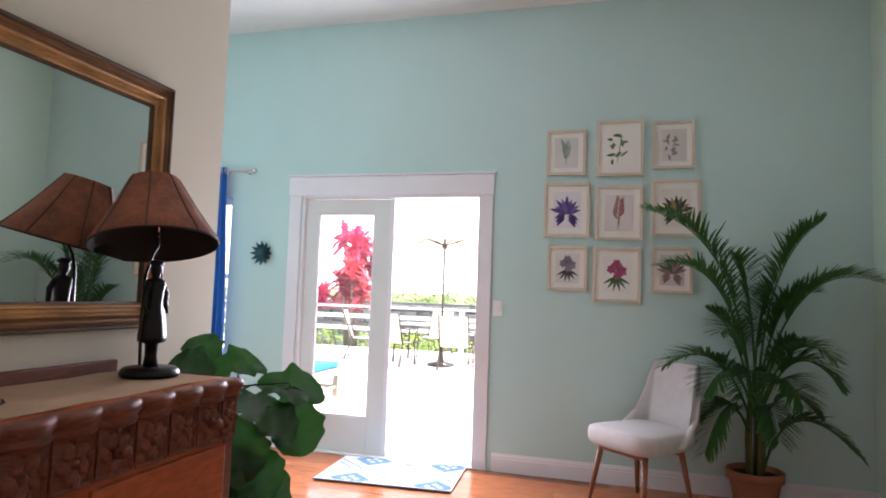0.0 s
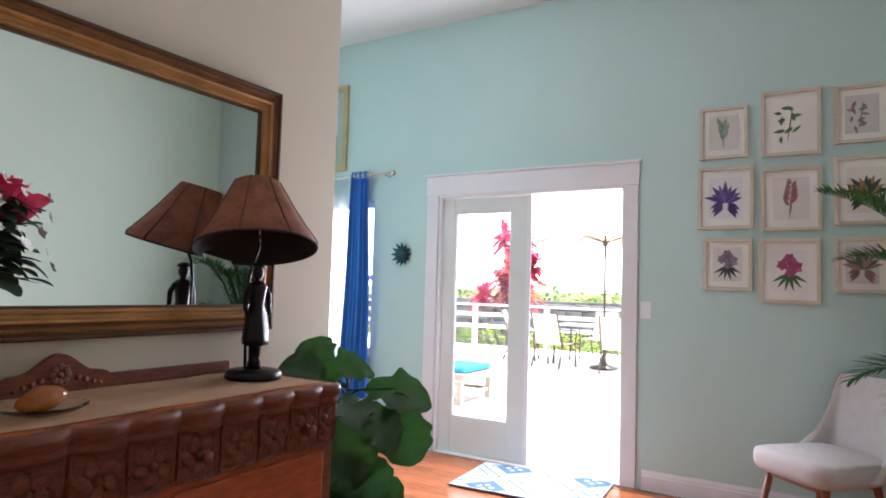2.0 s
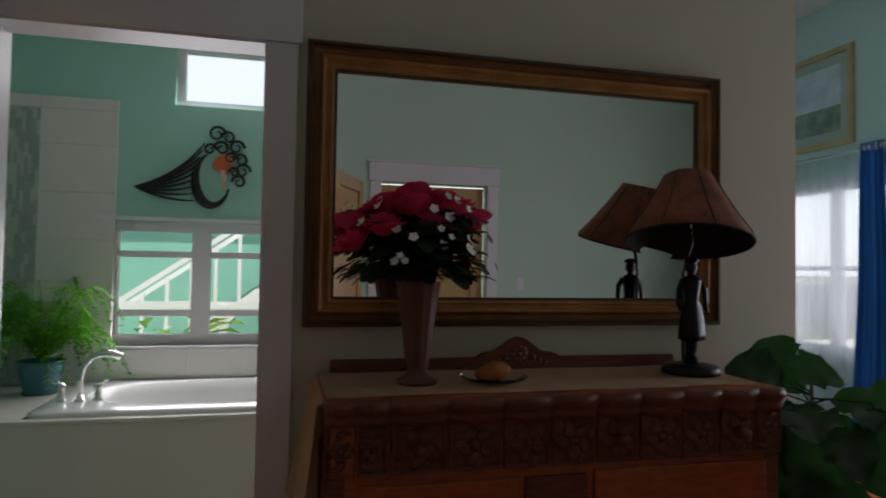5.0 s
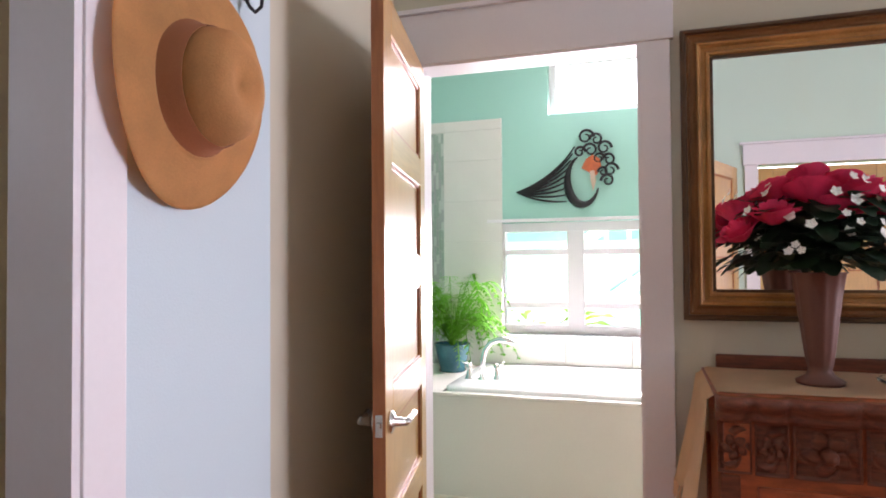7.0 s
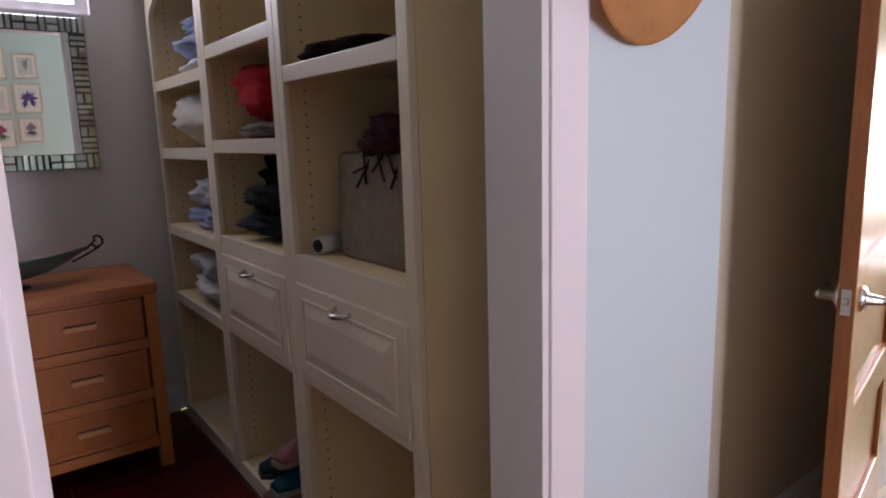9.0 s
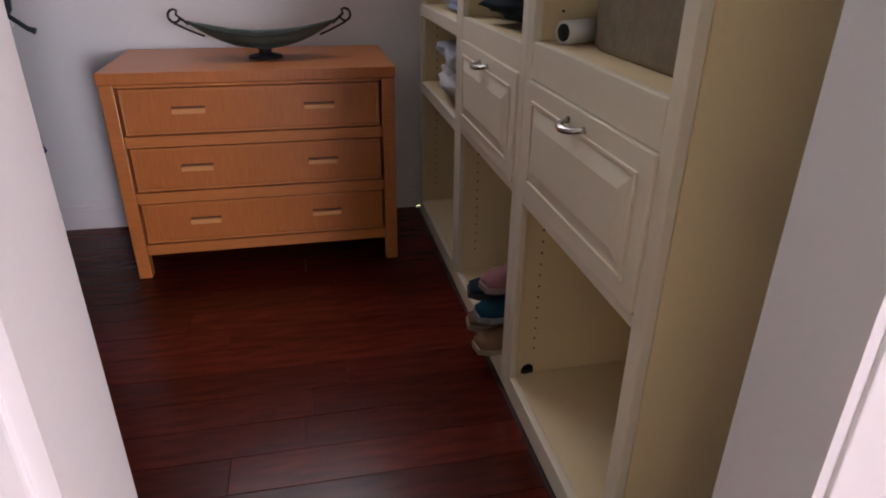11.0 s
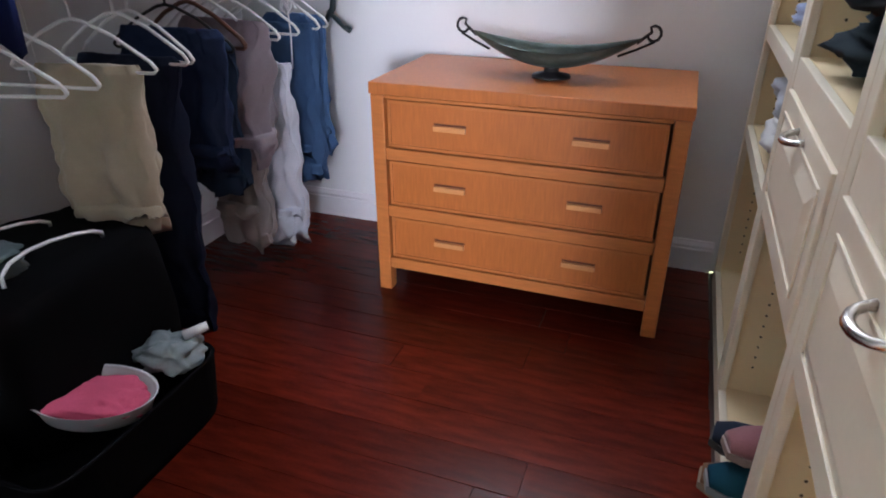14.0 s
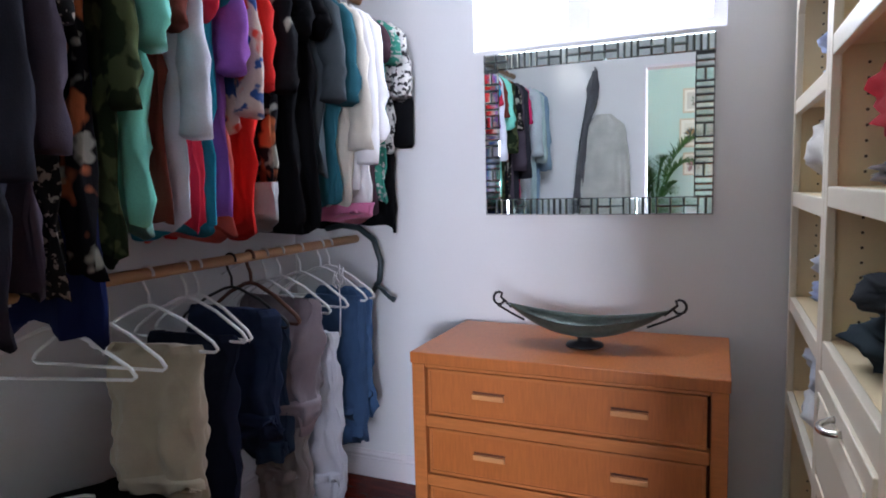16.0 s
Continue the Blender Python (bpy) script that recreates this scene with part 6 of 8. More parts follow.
def mosaic_mirror():
    """Mirror with a border of small bevelled mirror tiles."""
    t = thing("mosaic_mirror", (0.287, -2.772, 1.467), "wall mirror with a mosaic border of small mirror tiles", "mirror")
    w, h, b = 0.818, 0.608, 0.062
    back = mat("mirror_backing", (0.05, 0.055, 0.055), 0.5)
    part("backing", boxes((-w / 2, 0, -h / 2, w / 2, 0.012, h / 2)), back, t)
    part("mirror_glass", boxes((-w / 2 + b, 0.0121, -h / 2 + b, w / 2 - b, 0.018, h / 2 - b)), MIRROR, t)
    rnd = random.Random(9)
    tilem = mat("mirror_tile", (0.62, 0.68, 0.66), 0.06, metal=1.0, var=0.25, scale=3, bump=0.0, island=0.25)

    def tile(xa, za, xb, zb):
        bm = bmesh.new()
        e, q = 0.0015, 0.005
        o = [(xa + e, za + e), (xb - e, za + e), (xb - e, zb - e), (xa + e, zb - e)]
        i = [(xa + q, za + q), (xb - q, za + q), (xb - q, zb - q), (xa + q, zb - q)]
        y1 = 0.019 + rnd.uniform(0, 0.0015)
        loft(bm, [[(x, 0.0122, z) for x, z in o], [(x, 0.0155, z) for x, z in o], [(x, y1, z) for x, z in i]])
        part("mirror_tile", bm, tilem, t)

    def run(length, place):
        u = 0.0
        k = 0
        while u < length - 0.012:
            s = min(rnd.choice((0.022, 0.024, 0.045)), length - u)
            if s > 0.03:
                for j in range(2):
                    place(u, j * b / 2, u + s, (j + 1) * b / 2)
            else:
                place(u, 0.0, u + s, b)
            u += s
    for zb in (-h / 2, h / 2 - b):
        run(w, lambda a, c, d, e, zb=zb: tile(-w / 2 + a, zb + c, -w / 2 + d, zb + e))
    for xb in (-w / 2, w / 2 - b):
        run(h - 2 * b, lambda a, c, d, e, xb=xb: tile(xb + c, -h / 2 + b + a, xb + e, -h / 2 + b + d))


mosaic_mirror()

# ---------------------------------------------------------------- closet: rods, hangers, clothes
RX = 1.30
RU = 1.245
rodwood = mat("rod_wood", (0.42, 0.22, 0.10), 0.5, var=0.15, scale=8, bump=0.08, grain=(12, 1, 12))
lr = thing("closet_rod", (RX, 0, 1.062), "pale wooden hanging rod along the closet wall", "rod")
part("rod", smooth(tube(bmesh.new(), [(0, -2.774, 0), (0, -0.56, 0)], 0.017, 14)), rodwood, lr)
for y in (-2.30, -1.30):
    part("rod_bracket", smooth(tube(bmesh.new(), [(0.318, y, -0.10), (0.16, y, -0.02), (0.0, y, -0.018)], 0.006, 6)), WHITEPLASTIC, lr)
ur = thing("closet_rod", (RU, 0, 2.05), "pale wooden upper hanging rod", "rod")
part("rod", smooth(tube(bmesh.new(), [(0, -2.774, 0), (0, -0.56, 0)], 0.017, 14)), rodwood, ur)
part("shelf_board", boxes((-0.10, -2.774, 0.07, 0.374, -0.56, 0.09)), TRIM, ur)

HANGER_MATS = {"white": WHITEPLASTIC, "black": mat("black_plastic", (0.012, 0.012, 0.012), 0.4), "wood": mat("hanger_wood", (0.10, 0.035, 0.018), 0.4, var=0.2)}
hanger_cache = {}


def hanger(y, z, turn=0, kind="white", dx=0.0):
    """A plastic tube hanger whose hook rests on a rod at height z."""
    if kind not in hanger_cache:
        t = thing("clothes_hanger", (0, 0, 0), f"{kind} {'wooden' if kind == 'wood' else 'plastic tube'} clothes hanger on the rod", "hanger", group="hangers on the closet rods")
        m = HANGER_MATS[kind]
        r = 0.0048 if kind != "wood" else 0.007
        hook = [(0.020 * math.cos(a), 0, 0.020 * math.sin(a)) for a in [math.pi * (1.10 - 0.115 * k) for k in range(12)]] + [(0.012, 0, -0.03), (0.0, 0, -0.055), (0, 0, -0.09)]
        part("hook", smooth(tube(bmesh.new(), hook, r * 0.85, 7)), m, t)
        pts = [(-0.205, 0, -0.205), (-0.19, 0, -0.185), (-0.10, 0, -0.125), (-0.03, 0, -0.094), (0, 0, -0.088), (0.03, 0, -0.094), (0.10, 0, -0.125), (0.19, 0, -0.185), (0.205, 0, -0.205)]
        part("shoulder", smooth(tube(bmesh.new(), pts, r, 8)), m, t)
        part("bar", smooth(tube(bmesh.new(), [(-0.205, 0, -0.205), (-0.195, 0, -0.214), (0, 0, -0.214), (0.195, 0, -0.214), (0.205, 0, -0.205)], r * 0.9, 8)), m, t)
        t.matrix_basis = pose(RX + dx, y, z + 0.0, 0, 0, turn)
        hanger_cache[kind] = t
        return t
    return copy_thing(hanger_cache[kind], pose(RX + dx, y, z, 0, 0, turn))


def drape(rows, n=44, folds=5, amp=0.3, seed=0, cap=True, fin=4):
    """Cloth hanging in a closed section: rows are (z, centre x, half width, centre y, half thickness)."""
    rnd = random.Random(seed)
    ph = [rnd.uniform(0, 6.28) for _ in range(4)]
    bm = bmesh.new()
    rings = []
    zt = rows[0][0]
    ln = max(0.01, zt - rows[-1][0])
    fine = []
    for (a, b) in zip(rows, rows[1:]):
        for k in range(fin):
            fine.append(tuple(p + (q - p) * k / fin for p, q in zip(a, b)))
    fine.append(rows[-1])
    for z, cx, hw, cy, ht in fine:
        v = (zt - z) / ln
        ring = []
        for i in range(n):
            a = 2 * math.pi * i / n
            f = 1 + amp * min(1, 0.25 + v) * (math.sin(folds * a + ph[0] + 1.2 * v) + 0.6 * math.sin((2 * folds + 1) * a + ph[1] - v)) * 0.6
            wob = 0.016 * noise.noise(Vector((math.cos(a) * 2.5, math.sin(a) * 2.5 + seed, z * 9))) + 0.006 * noise.noise(Vector((math.cos(a) * 6, math.sin(a) * 6 + seed, z * 26)))
            ca, sa = math.cos(a), math.sin(a)
            ring.append((cx + hw * math.copysign(abs(ca) ** 0.8, ca) * (1 + 0.03 * math.sin(folds * a + ph[2])) + wob, cy + ht * sa * f + wob, z + (0.020 * math.sin(2 * a + ph[3]) + 0.012 * math.sin(5 * a + ph[1])) * max(0, (v - 0.86) / 0.14)))
        rings.append(ring)
    loft(bm, rings, cap=cap)
    return smooth(bm)


def top_garment(y, ln, material, label, seed, hw=0.20, sleeve=0.2, flare=1.0, th=0.030, zr=2.05, name="hanging_shirt", kind="white", patch=None):
    """A shirt or dress on a hanger: body, two sleeves."""
    hanger(y, zr, seed % 7 - 3, kind, RU - RX)
    t = thing(name, (RU, y, zr), label, "clothes", seed % 9 - 4, group="clothes on the upper rod")
    zs = -0.085
    rows = [(zs, 0, 0.05, 0, 0.012), (zs - 0.03, 0, 0.11, 0, 0.018), (zs - 0.09, 0, hw * 0.96, 0, th * 0.8), (zs - 0.20, 0, hw, 0, th), (zs - ln * 0.6, 0, hw * (1 + 0.3 * (flare - 1)), 0, th * 1.1), (zs - ln, 0, hw * flare, 0, th * 0.8)]
    body = drape(rows, n=64, folds=7, amp=0.5, seed=seed, fin=5)
    for v in body.verts:
        low = min(1.0, max(0.0, (zs - v.co.z) / ln))
        v.co.x *= 1 - 0.05 * low
        v.co.y += 0.007 * low * math.sin(v.co.x * 70 + seed) + 0.004 * noise.noise(v.co * 30 + Vector((seed, 0, 0)))
    part("body", body, material, t)
    if sleeve:
        for s in (-1, 1):
            x = s * hw * 0.93
            r = 0.030
            pts = [(x - s * 0.02, 0, zs - 0.075), (x + s * 0.03, 0.004, zs - 0.12), (x + s * 0.045, 0.010 * s, zs - 0.10 - sleeve * 0.6), (x + s * 0.05, 0.014, zs - 0.10 - sleeve)]
            mid = [tuple((1 - q) * a + q * b for a, b in zip(p, p2)) for p, p2 in zip(pts, pts[1:]) for q in (0, 0.25, 0.5, 0.75)] + [pts[-1]]
            bm = tube(bmesh.new(), mid, [0.034 + 0.010 * min(1, k / 4) + 0.003 * math.sin(2.1 * k + seed) for k in range(len(mid))], 16)
            for v in bm.verts:
                v.co.y *= 0.62
                v.co += Vector((0.012, 0.008, 0.010)) * noise.noise(v.co * 22 + Vector((seed, 0, 0))) + Vector((0.006, 0.004, 0)) * noise.noise(v.co * 55 + Vector((seed, 0, 0)))
            part("sleeve", smooth(bm), material, t)
    if patch:
        part("hem_band", drape([(zs - ln + 0.001, 0, hw * flare * 0.985, 0, th * 1.2), (zs - ln - patch[0], 0, hw * flare * 0.97, 0, th * 1.2)], folds=5, amp=0.35, seed=seed), patch[1], t)
    return t


def printed(name, base, spots, scale=18.0, sharp=0.5, second=None):
    """A printed fabric: blotches of other colours on a ground."""
    if name in MATS:
        return MATS[name]
    m = fabric(name, base)
    nt = m.node_tree
    b = nt.nodes["Principled BSDF"]
    src = b.inputs["Base Color"].links[0].from_socket
    tc = nt.nodes.new("ShaderNodeTexCoord")
    for k, col in enumerate([spots] + ([second] if second else [])):
        vz = nt.nodes.new("ShaderNodeTexNoise")
        vz.inputs["Scale"].default_value, vz.inputs["Detail"].default_value = scale * (1 + 0.4 * k), 2
        mp = nt.nodes.new("ShaderNodeMapping")
        mp.inputs["Location"].default_value = (k * 3.3, k * 1.7, k)
        nt.links.new(tc.outputs["Object"], mp.inputs["Vector"])
        nt.links.new(mp.outputs[0], vz.inputs["Vector"])
        rp = nt.nodes.new("ShaderNodeMapRange")
        rp.inputs["From Min"].default_value, rp.inputs["From Max"].default_value = sharp, sharp + 0.05
        nt.links.new(vz.outputs[0], rp.inputs["Value"])
        mx = nt.nodes.new("ShaderNodeMix")
        mx.data_type = "RGBA"
        nt.links.new(rp.outputs[0], mx.inputs["Factor"])
        nt.links.new(src, mx.inputs["A"])
        mx.inputs["B"].default_value = (*col, 1)
        src = mx.outputs["Result"]
    nt.links.new(src, b.inputs["Base Color"])
    MATS[name] = m
    return m


LEO_W = printed("leopard_white", (0.62, 0.60, 0.58), (0.03, 0.028, 0.03), 55, 0.50)
LEO_D = printed("leopard_dark", (0.02, 0.02, 0.02), (0.35, 0.30, 0.25), 55, 0.56)
FLOR_D = printed("dark_floral", (0.010, 0.010, 0.012), (0.42, 0.12, 0.05), 9, 0.62, (0.30, 0.30, 0.26))
MULTI = printed("bright_floral", (0.55, 0.42, 0.36), (0.62, 0.05, 0.03), 14, 0.52, (0.02, 0.06, 0.20))
CAMO = printed("camo", (0.02, 0.03, 0.015), (0.07, 0.09, 0.04), 16, 0.5)
GREEN_L = printed("green_leopard", (0.04, 0.22, 0.16), (0.5, 0.48, 0.46), 50, 0.55)
BLACK = fabric("jet_black", (0.006, 0.006, 0.007))
top_garment(-1.06, 0.80, fabric("hot_pink", (0.55, 0.02, 0.12)), "hot pink shirt hanging on the upper rod", 51, sleeve=0.2)
top_garment(-1.13, 0.95, fabric("charcoal_grey", (0.03, 0.03, 0.04)), "charcoal jacket hanging on the upper rod", 52, sleeve=0.55, hw=0.21)
top_garment(-1.20, 0.86, fabric("grey_plum", (0.075, 0.06, 0.08)), "grey plum cardigan hanging on the upper rod", 53, sleeve=0.5)
top_garment(-1.27, 0.88, LEO_D, "dark leopard print blouse on the upper rod", 54, hw=0.19, sleeve=0.25)
top_garment(-1.335, 0.84, FLOR_D, "black floral dress on the upper rod", 55, sleeve=0.15)
top_garment(-1.40, 0.82, CAMO, "dark camouflage shirt on the upper rod", 56, sleeve=0.4)
top_garment(-1.475, 0.76, fabric("mint", (0.20, 0.62, 0.50)), "mint green short-sleeved shirt on the upper rod", 57, sleeve=0.26, hw=0.205, th=0.036)
top_garment(-1.54, 0.74, fabric("russet", (0.14, 0.03, 0.02)), "russet brown blouse on the upper rod", 58, sleeve=0.2, hw=0.19)
top_garment(-1.595, 0.75, fabric("pale_lilac", (0.68, 0.70, 0.80)), "pale lilac blouse on the upper rod", 59, sleeve=0.45, hw=0.195)
top_garment(-1.64, 0.76, fabric("crimson", (0.52, 0.02, 0.05)), "crimson shirt on the upper rod", 60, sleeve=0.15, hw=0.19)
top_garment(-1.675, 0.78, fabric("teal_blue", (0.025, 0.28, 0.42)), "teal blue top on the upper rod", 61, sleeve=0.1, hw=0.195)
top_garment(-1.715, 0.76, fabric("violet", (0.26, 0.09, 0.38)), "violet purple shirt on the upper rod", 62, sleeve=0.28, hw=0.20)
top_garment(-1.76, 0.80, fabric("coral", (0.50, 0.09, 0.07)), "coral red top on the upper rod", 63, sleeve=0.1, hw=0.185)
top_garment(-1.805, 0.50, MULTI, "bright floral blouse on the upper rod", 64, sleeve=0.38, hw=0.20)
top_garment(-1.86, 0.80, fabric("scarlet", (0.62, 0.020, 0.016)), "scarlet red dress on the upper rod", 65, sleeve=0.3, hw=0.19, th=0.035)
top_garment(-1.945, 0.66, FLOR_D, "black floral shirt with pale hem on the upper rod", 66, sleeve=0.3, patch=(0.12, fabric("silver_grey", (0.38, 0.39, 0.40))))
top_garment(-2.03, 0.80, BLACK, "long black dress on the upper rod", 67, sleeve=0.12, flare=1.15, th=0.04)
top_garment(-2.115, 0.80, BLACK, "black dress with soft folds on the upper rod", 68, sleeve=0.1, flare=1.1, th=0.04)
top_garment(-2.19, 0.62, fabric("slate", (0.065, 0.08, 0.09)), "slate grey blouse on the upper rod", 69, sleeve=0.3)
top_garment(-2.265, 0.74, fabric("deep_teal", (0.02, 0.10, 0.13)), "deep teal shirt on the upper rod", 70, sleeve=0.3)
top_garment(-2.34, 0.72, fabric("cream_knit", (0.60, 0.55, 0.47)), "cream knitted top on the upper rod", 71, sleeve=0.45)
top_garment(-2.41, 0.70, WHITECLOTH, "white long-sleeved shirt on the upper rod", 72, sleeve=0.5, hw=0.21, th=0.036)
top_garment(-2.48, 0.74, WHITECLOTH, "white blouse with pink hem on the upper rod", 73, sleeve=0.42, hw=0.205, patch=(0.05, fabric("rose_pink", (0.55, 0.16, 0.30))))
top_garment(-2.545, 0.78, fabric("plum", (0.06, 0.035, 0.045)), "dark plum top on the upper rod", 74, sleeve=0.1, hw=0.19)
top_garment(-2.60, 0.72, GREEN_L, "green leopard print top on the upper rod", 75, sleeve=0.1, hw=0.205)
top_garment(-2.655, 0.55, LEO_W, "white leopard print blouse on the upper rod", 76, sleeve=0.24, hw=0.215)
top_garment(-2.70, 0.84, BLACK, "black top with wide sleeve on the upper rod", 77, sleeve=0.42, hw=0.19)
top_garment(-1.345, 0.99, fabric("navy_blue", (0.012, 0.018, 0.07)), "long navy dress on the upper rod", 78, sleeve=0.0, hw=0.175, th=0.045)


def folded_trousers(y, ln, material, label, seed, hw=0.155, th=0.045, cx=0.0, z=1.062, kind="white", turn=0, top=-0.205, taper=1.0, hang=True):
    """Trousers folded over a hanger bar."""
    if hang:
        hanger(y, z, turn, kind)
    t = thing("folded_trousers", (RX, y, z), label, "trousers", turn, group="clothes on the lower rod")
    rows = [(top + 0.008, cx, hw * 0.9, 0, 0.010), (top - 0.012, cx, hw, 0, 0.020), (top - 0.12, cx, hw * (1 + 0.3 * (taper - 1)), 0, th), (top - ln * 0.6, cx, hw * (1 + 0.7 * (taper - 1)), 0, th * 1.1), (top - ln, cx, hw * taper, 0, th * 0.9)]
    bm = drape(rows, n=110, folds=4, amp=0.55, seed=seed, fin=12)
    for v in bm.verts:
        low = min(1.0, max(0.0, (top - v.co.z) / ln))
        v.co += Vector((0.010, 0.014, 0.012 * low)) * noise.noise(v.co * 13 + Vector((seed, 0, 0))) * (0.3 + low)
        p = Vector((v.co.x * 9, v.co.y * 9, v.co.z * 17 + v.co.x * 8)) + Vector((0, seed, 0))
        v.co.y += (0.013 * (0.4 - abs(noise.noise(p))) + 0.006 * (0.3 - abs(noise.noise(p * 2.3)))) * max(-1.0, min(1.0, v.co.y / (0.5 * th)))
    part("cloth", bm, material, t)
    s = 1 if seed % 2 else -1
    part("hem", drape([(top - ln + 0.035, cx + s * hw * 0.30, hw * taper * 0.62, 0.012, th * 0.75), (top - ln - 0.018, cx + s * hw * 0.34, hw * taper * 0.60, 0.016, th * 0.7)], n=40, folds=3, amp=0.5, seed=seed + 5), material, t)
    part("waistband", drape([(top - ln * 0.80, cx - s * hw * 0.1, hw * 0.86, 0.020, th * 0.95), (top - ln * 0.80 - 0.036, cx - s * hw * 0.1, hw * 0.88, 0.022, th * 0.95)], n=48, folds=4, amp=0.5, seed=seed), material, t)
    return t


hanger(-1.39, 1.062, 16)
hanger(-1.50, 1.062, 8)
folded_trousers(-1.672, 0.45, fabric("khaki", (0.40, 0.34, 0.25), var=0.1), "khaki cotton trousers folded over a white hanger", 81, hw=0.155, th=0.050, turn=10, taper=0.85)
folded_trousers(-1.806, 0.98, fabric("black_denim", (0.014, 0.018, 0.035)), "long dark navy trousers on a hanger", 82, hw=0.155, th=0.026, taper=0.85, turn=4)
hanger(-1.855, 1.062, -4)
folded_trousers(-1.945, 0.40, fabric("navy_denim", (0.020, 0.030, 0.066)), "navy blue jeans folded over a hanger", 83, hw=0.175, th=0.036, cx=-0.03, top=-0.15, hang=False)
hanger(-1.998, 1.062, 5, "black")
folded_trousers(-2.06, 0.44, fabric("dark_denim", (0.03, 0.05, 0.09)), "dark denim jeans folded on the rod", 84, hw=0.15, th=0.026, hang=False)
hanger(-2.09, 1.062, -5, "wood")
folded_trousers(-2.165, 0.42, fabric("mauve_grey", (0.22, 0.18, 0.20)), "mauve grey linen trousers draped over a hanger", 85, hw=0.175, th=0.098, cx=-0.06, top=-0.15, turn=-8, taper=0.75)
folded_trousers(-2.25, 0.74, fabric("stone_grey", (0.34, 0.30, 0.29)), "stone grey trousers hanging long", 86, hw=0.10, th=0.035, cx=0.02)
folded_trousers(-2.365, 0.66, fabric("pale_denim", (0.62, 0.63, 0.70)), "pale lilac white trousers hanging long", 87, hw=0.075, th=0.034, cx=-0.07, taper=1.15, top=-0.32)
folded_trousers(-2.50, 0.54, fabric("mid_denim", (0.05, 0.10, 0.20)), "mid blue jeans folded over a hanger", 88, hw=0.135, th=0.028, cx=-0.05)
folded_trousers(-2.56, 0.50, fabric("bright_denim", (0.06, 0.12, 0.24)), "blue jeans folded over a hanger", 89, hw=0.125, th=0.028, cx=-0.06, top=-0.18)
tie = thing("drawstring", (RX - 0.12, -2.44, 0.90), "white knotted drawstring hanging from trousers", "string")
for k in range(5):
    a = k * 1.25
    part("cord", smooth(tube(bmesh.new(), [(0, 0, 0.02), (0.02 * math.cos(a), 0.02 * math.sin(a), 0.05 + 0.01 * k), (0.03 * math.cos(a + 1), 0.025 * math.sin(a + 1), 0.02), (0.005, 0.0, 0.0)], 0.0028, 6)), WHITECLOTH, tie)
part("cord", smooth(tube(bmesh.new(), [(0, 0, 0.02), (-0.01, 0.01, -0.06), (-0.005, 0.014, -0.18)], 0.0028, 6)), WHITECLOTH, tie)
crop = thing("umbrella", (RX - 0.0, -2.70, 1.095), "dark curved umbrella handle hooked over the rod end", "umbrella")
pts = [(0.10, 0.0, 0.015), (0.02, 0.0, 0.03), (-0.06, 0.0, 0.02), (-0.13, 0.0, -0.03), (-0.16, 0.0, -0.12), (-0.15, 0, -0.20), (-0.11, 0, -0.26)]
part("handle", smooth(tube(bmesh.new(), pts, [0.012, 0.013, 0.013, 0.013, 0.013, 0.012, 0.011], 10)), mat("teal_black", (0.02, 0.035, 0.04), 0.4), crop)
part("tip", smooth(tube(bmesh.new(), [(-0.13, 0, -0.21), (-0.20, 0.01, -0.265), (-0.225, 0.012, -0.275)], [0.009, 0.009, 0.013], 8)), mat("teal_black", (0.02, 0.035, 0.04), 0.4), crop)
pl = thing("access_panel", (1.618, -1.98, 0.98), "framed white access panel on the closet wall", "panel")
part("panel_frame", boxes((-0.006, -0.22, -0.20, 0, 0.22, 0.20), bev=0.002), WALL_CLOSET, pl)
part("panel_door", boxes((-0.010, -0.19, -0.17, -0.0062, 0.19, 0.17), bev=0.002), WALL_CLOSET, pl)

# robe and coat behind the closet opening
rb = thing("bathrobe", (0.60, -0.56, 1.74), "pale grey bathrobe hanging on the closet wall", "robe")
part("robe_body", drape([(0.0, 0, 0.05, 0, 0.02), (-0.08, 0, 0.14, -0.02, 0.035), (-0.3, 0, 0.17, -0.02, 0.05), (-0.8, 0, 0.19, -0.02, 0.055), (-1.15, 0, 0.21, -0.02, 0.06)], folds=6, seed=95), fabric("robe_grey", (0.50, 0.51, 0.47)), rb)
part("robe_sash", drape([(0.30, 0.06, 0.012, 0.0, 0.012), (0.18, 0.07, 0.040, -0.02, 0.022), (0.06, 0.08, 0.036, -0.03, 0.022), (-0.08, 0.12, 0.020, -0.05, 0.015), (-0.5, 0.17, 0.030, -0.05, 0.015), (-0.9, 0.20, 0.030, -0.05, 0.015)], folds=3, seed=96), fabric("robe_dark", (0.12, 0.12, 0.13)), rb)
part("robe_hook", smooth(tube(bmesh.new(), [(0.06, 0.054, 0.32), (0.06, 0.0, 0.30), (0.06, -0.02, 0.32)], 0.005, 6)), STEEL, rb)
top_garment(-0.72, 0.95, fabric("chambray", (0.22, 0.33, 0.44)), "pale chambray shirt at the end of the rod", 79, sleeve=0.5, hw=0.24)
top_garment(-0.82, 0.86, fabric("pale_aqua", (0.42, 0.56, 0.56)), "pale aqua shirt near the end of the rod", 80, sleeve=0.45, hw=0.24)
top_garment(-0.93, 0.80, fabric("ice_blue", (0.50, 0.58, 0.62)), "ice blue shirt near the end of the rod", 90, sleeve=0.4, hw=0.23)

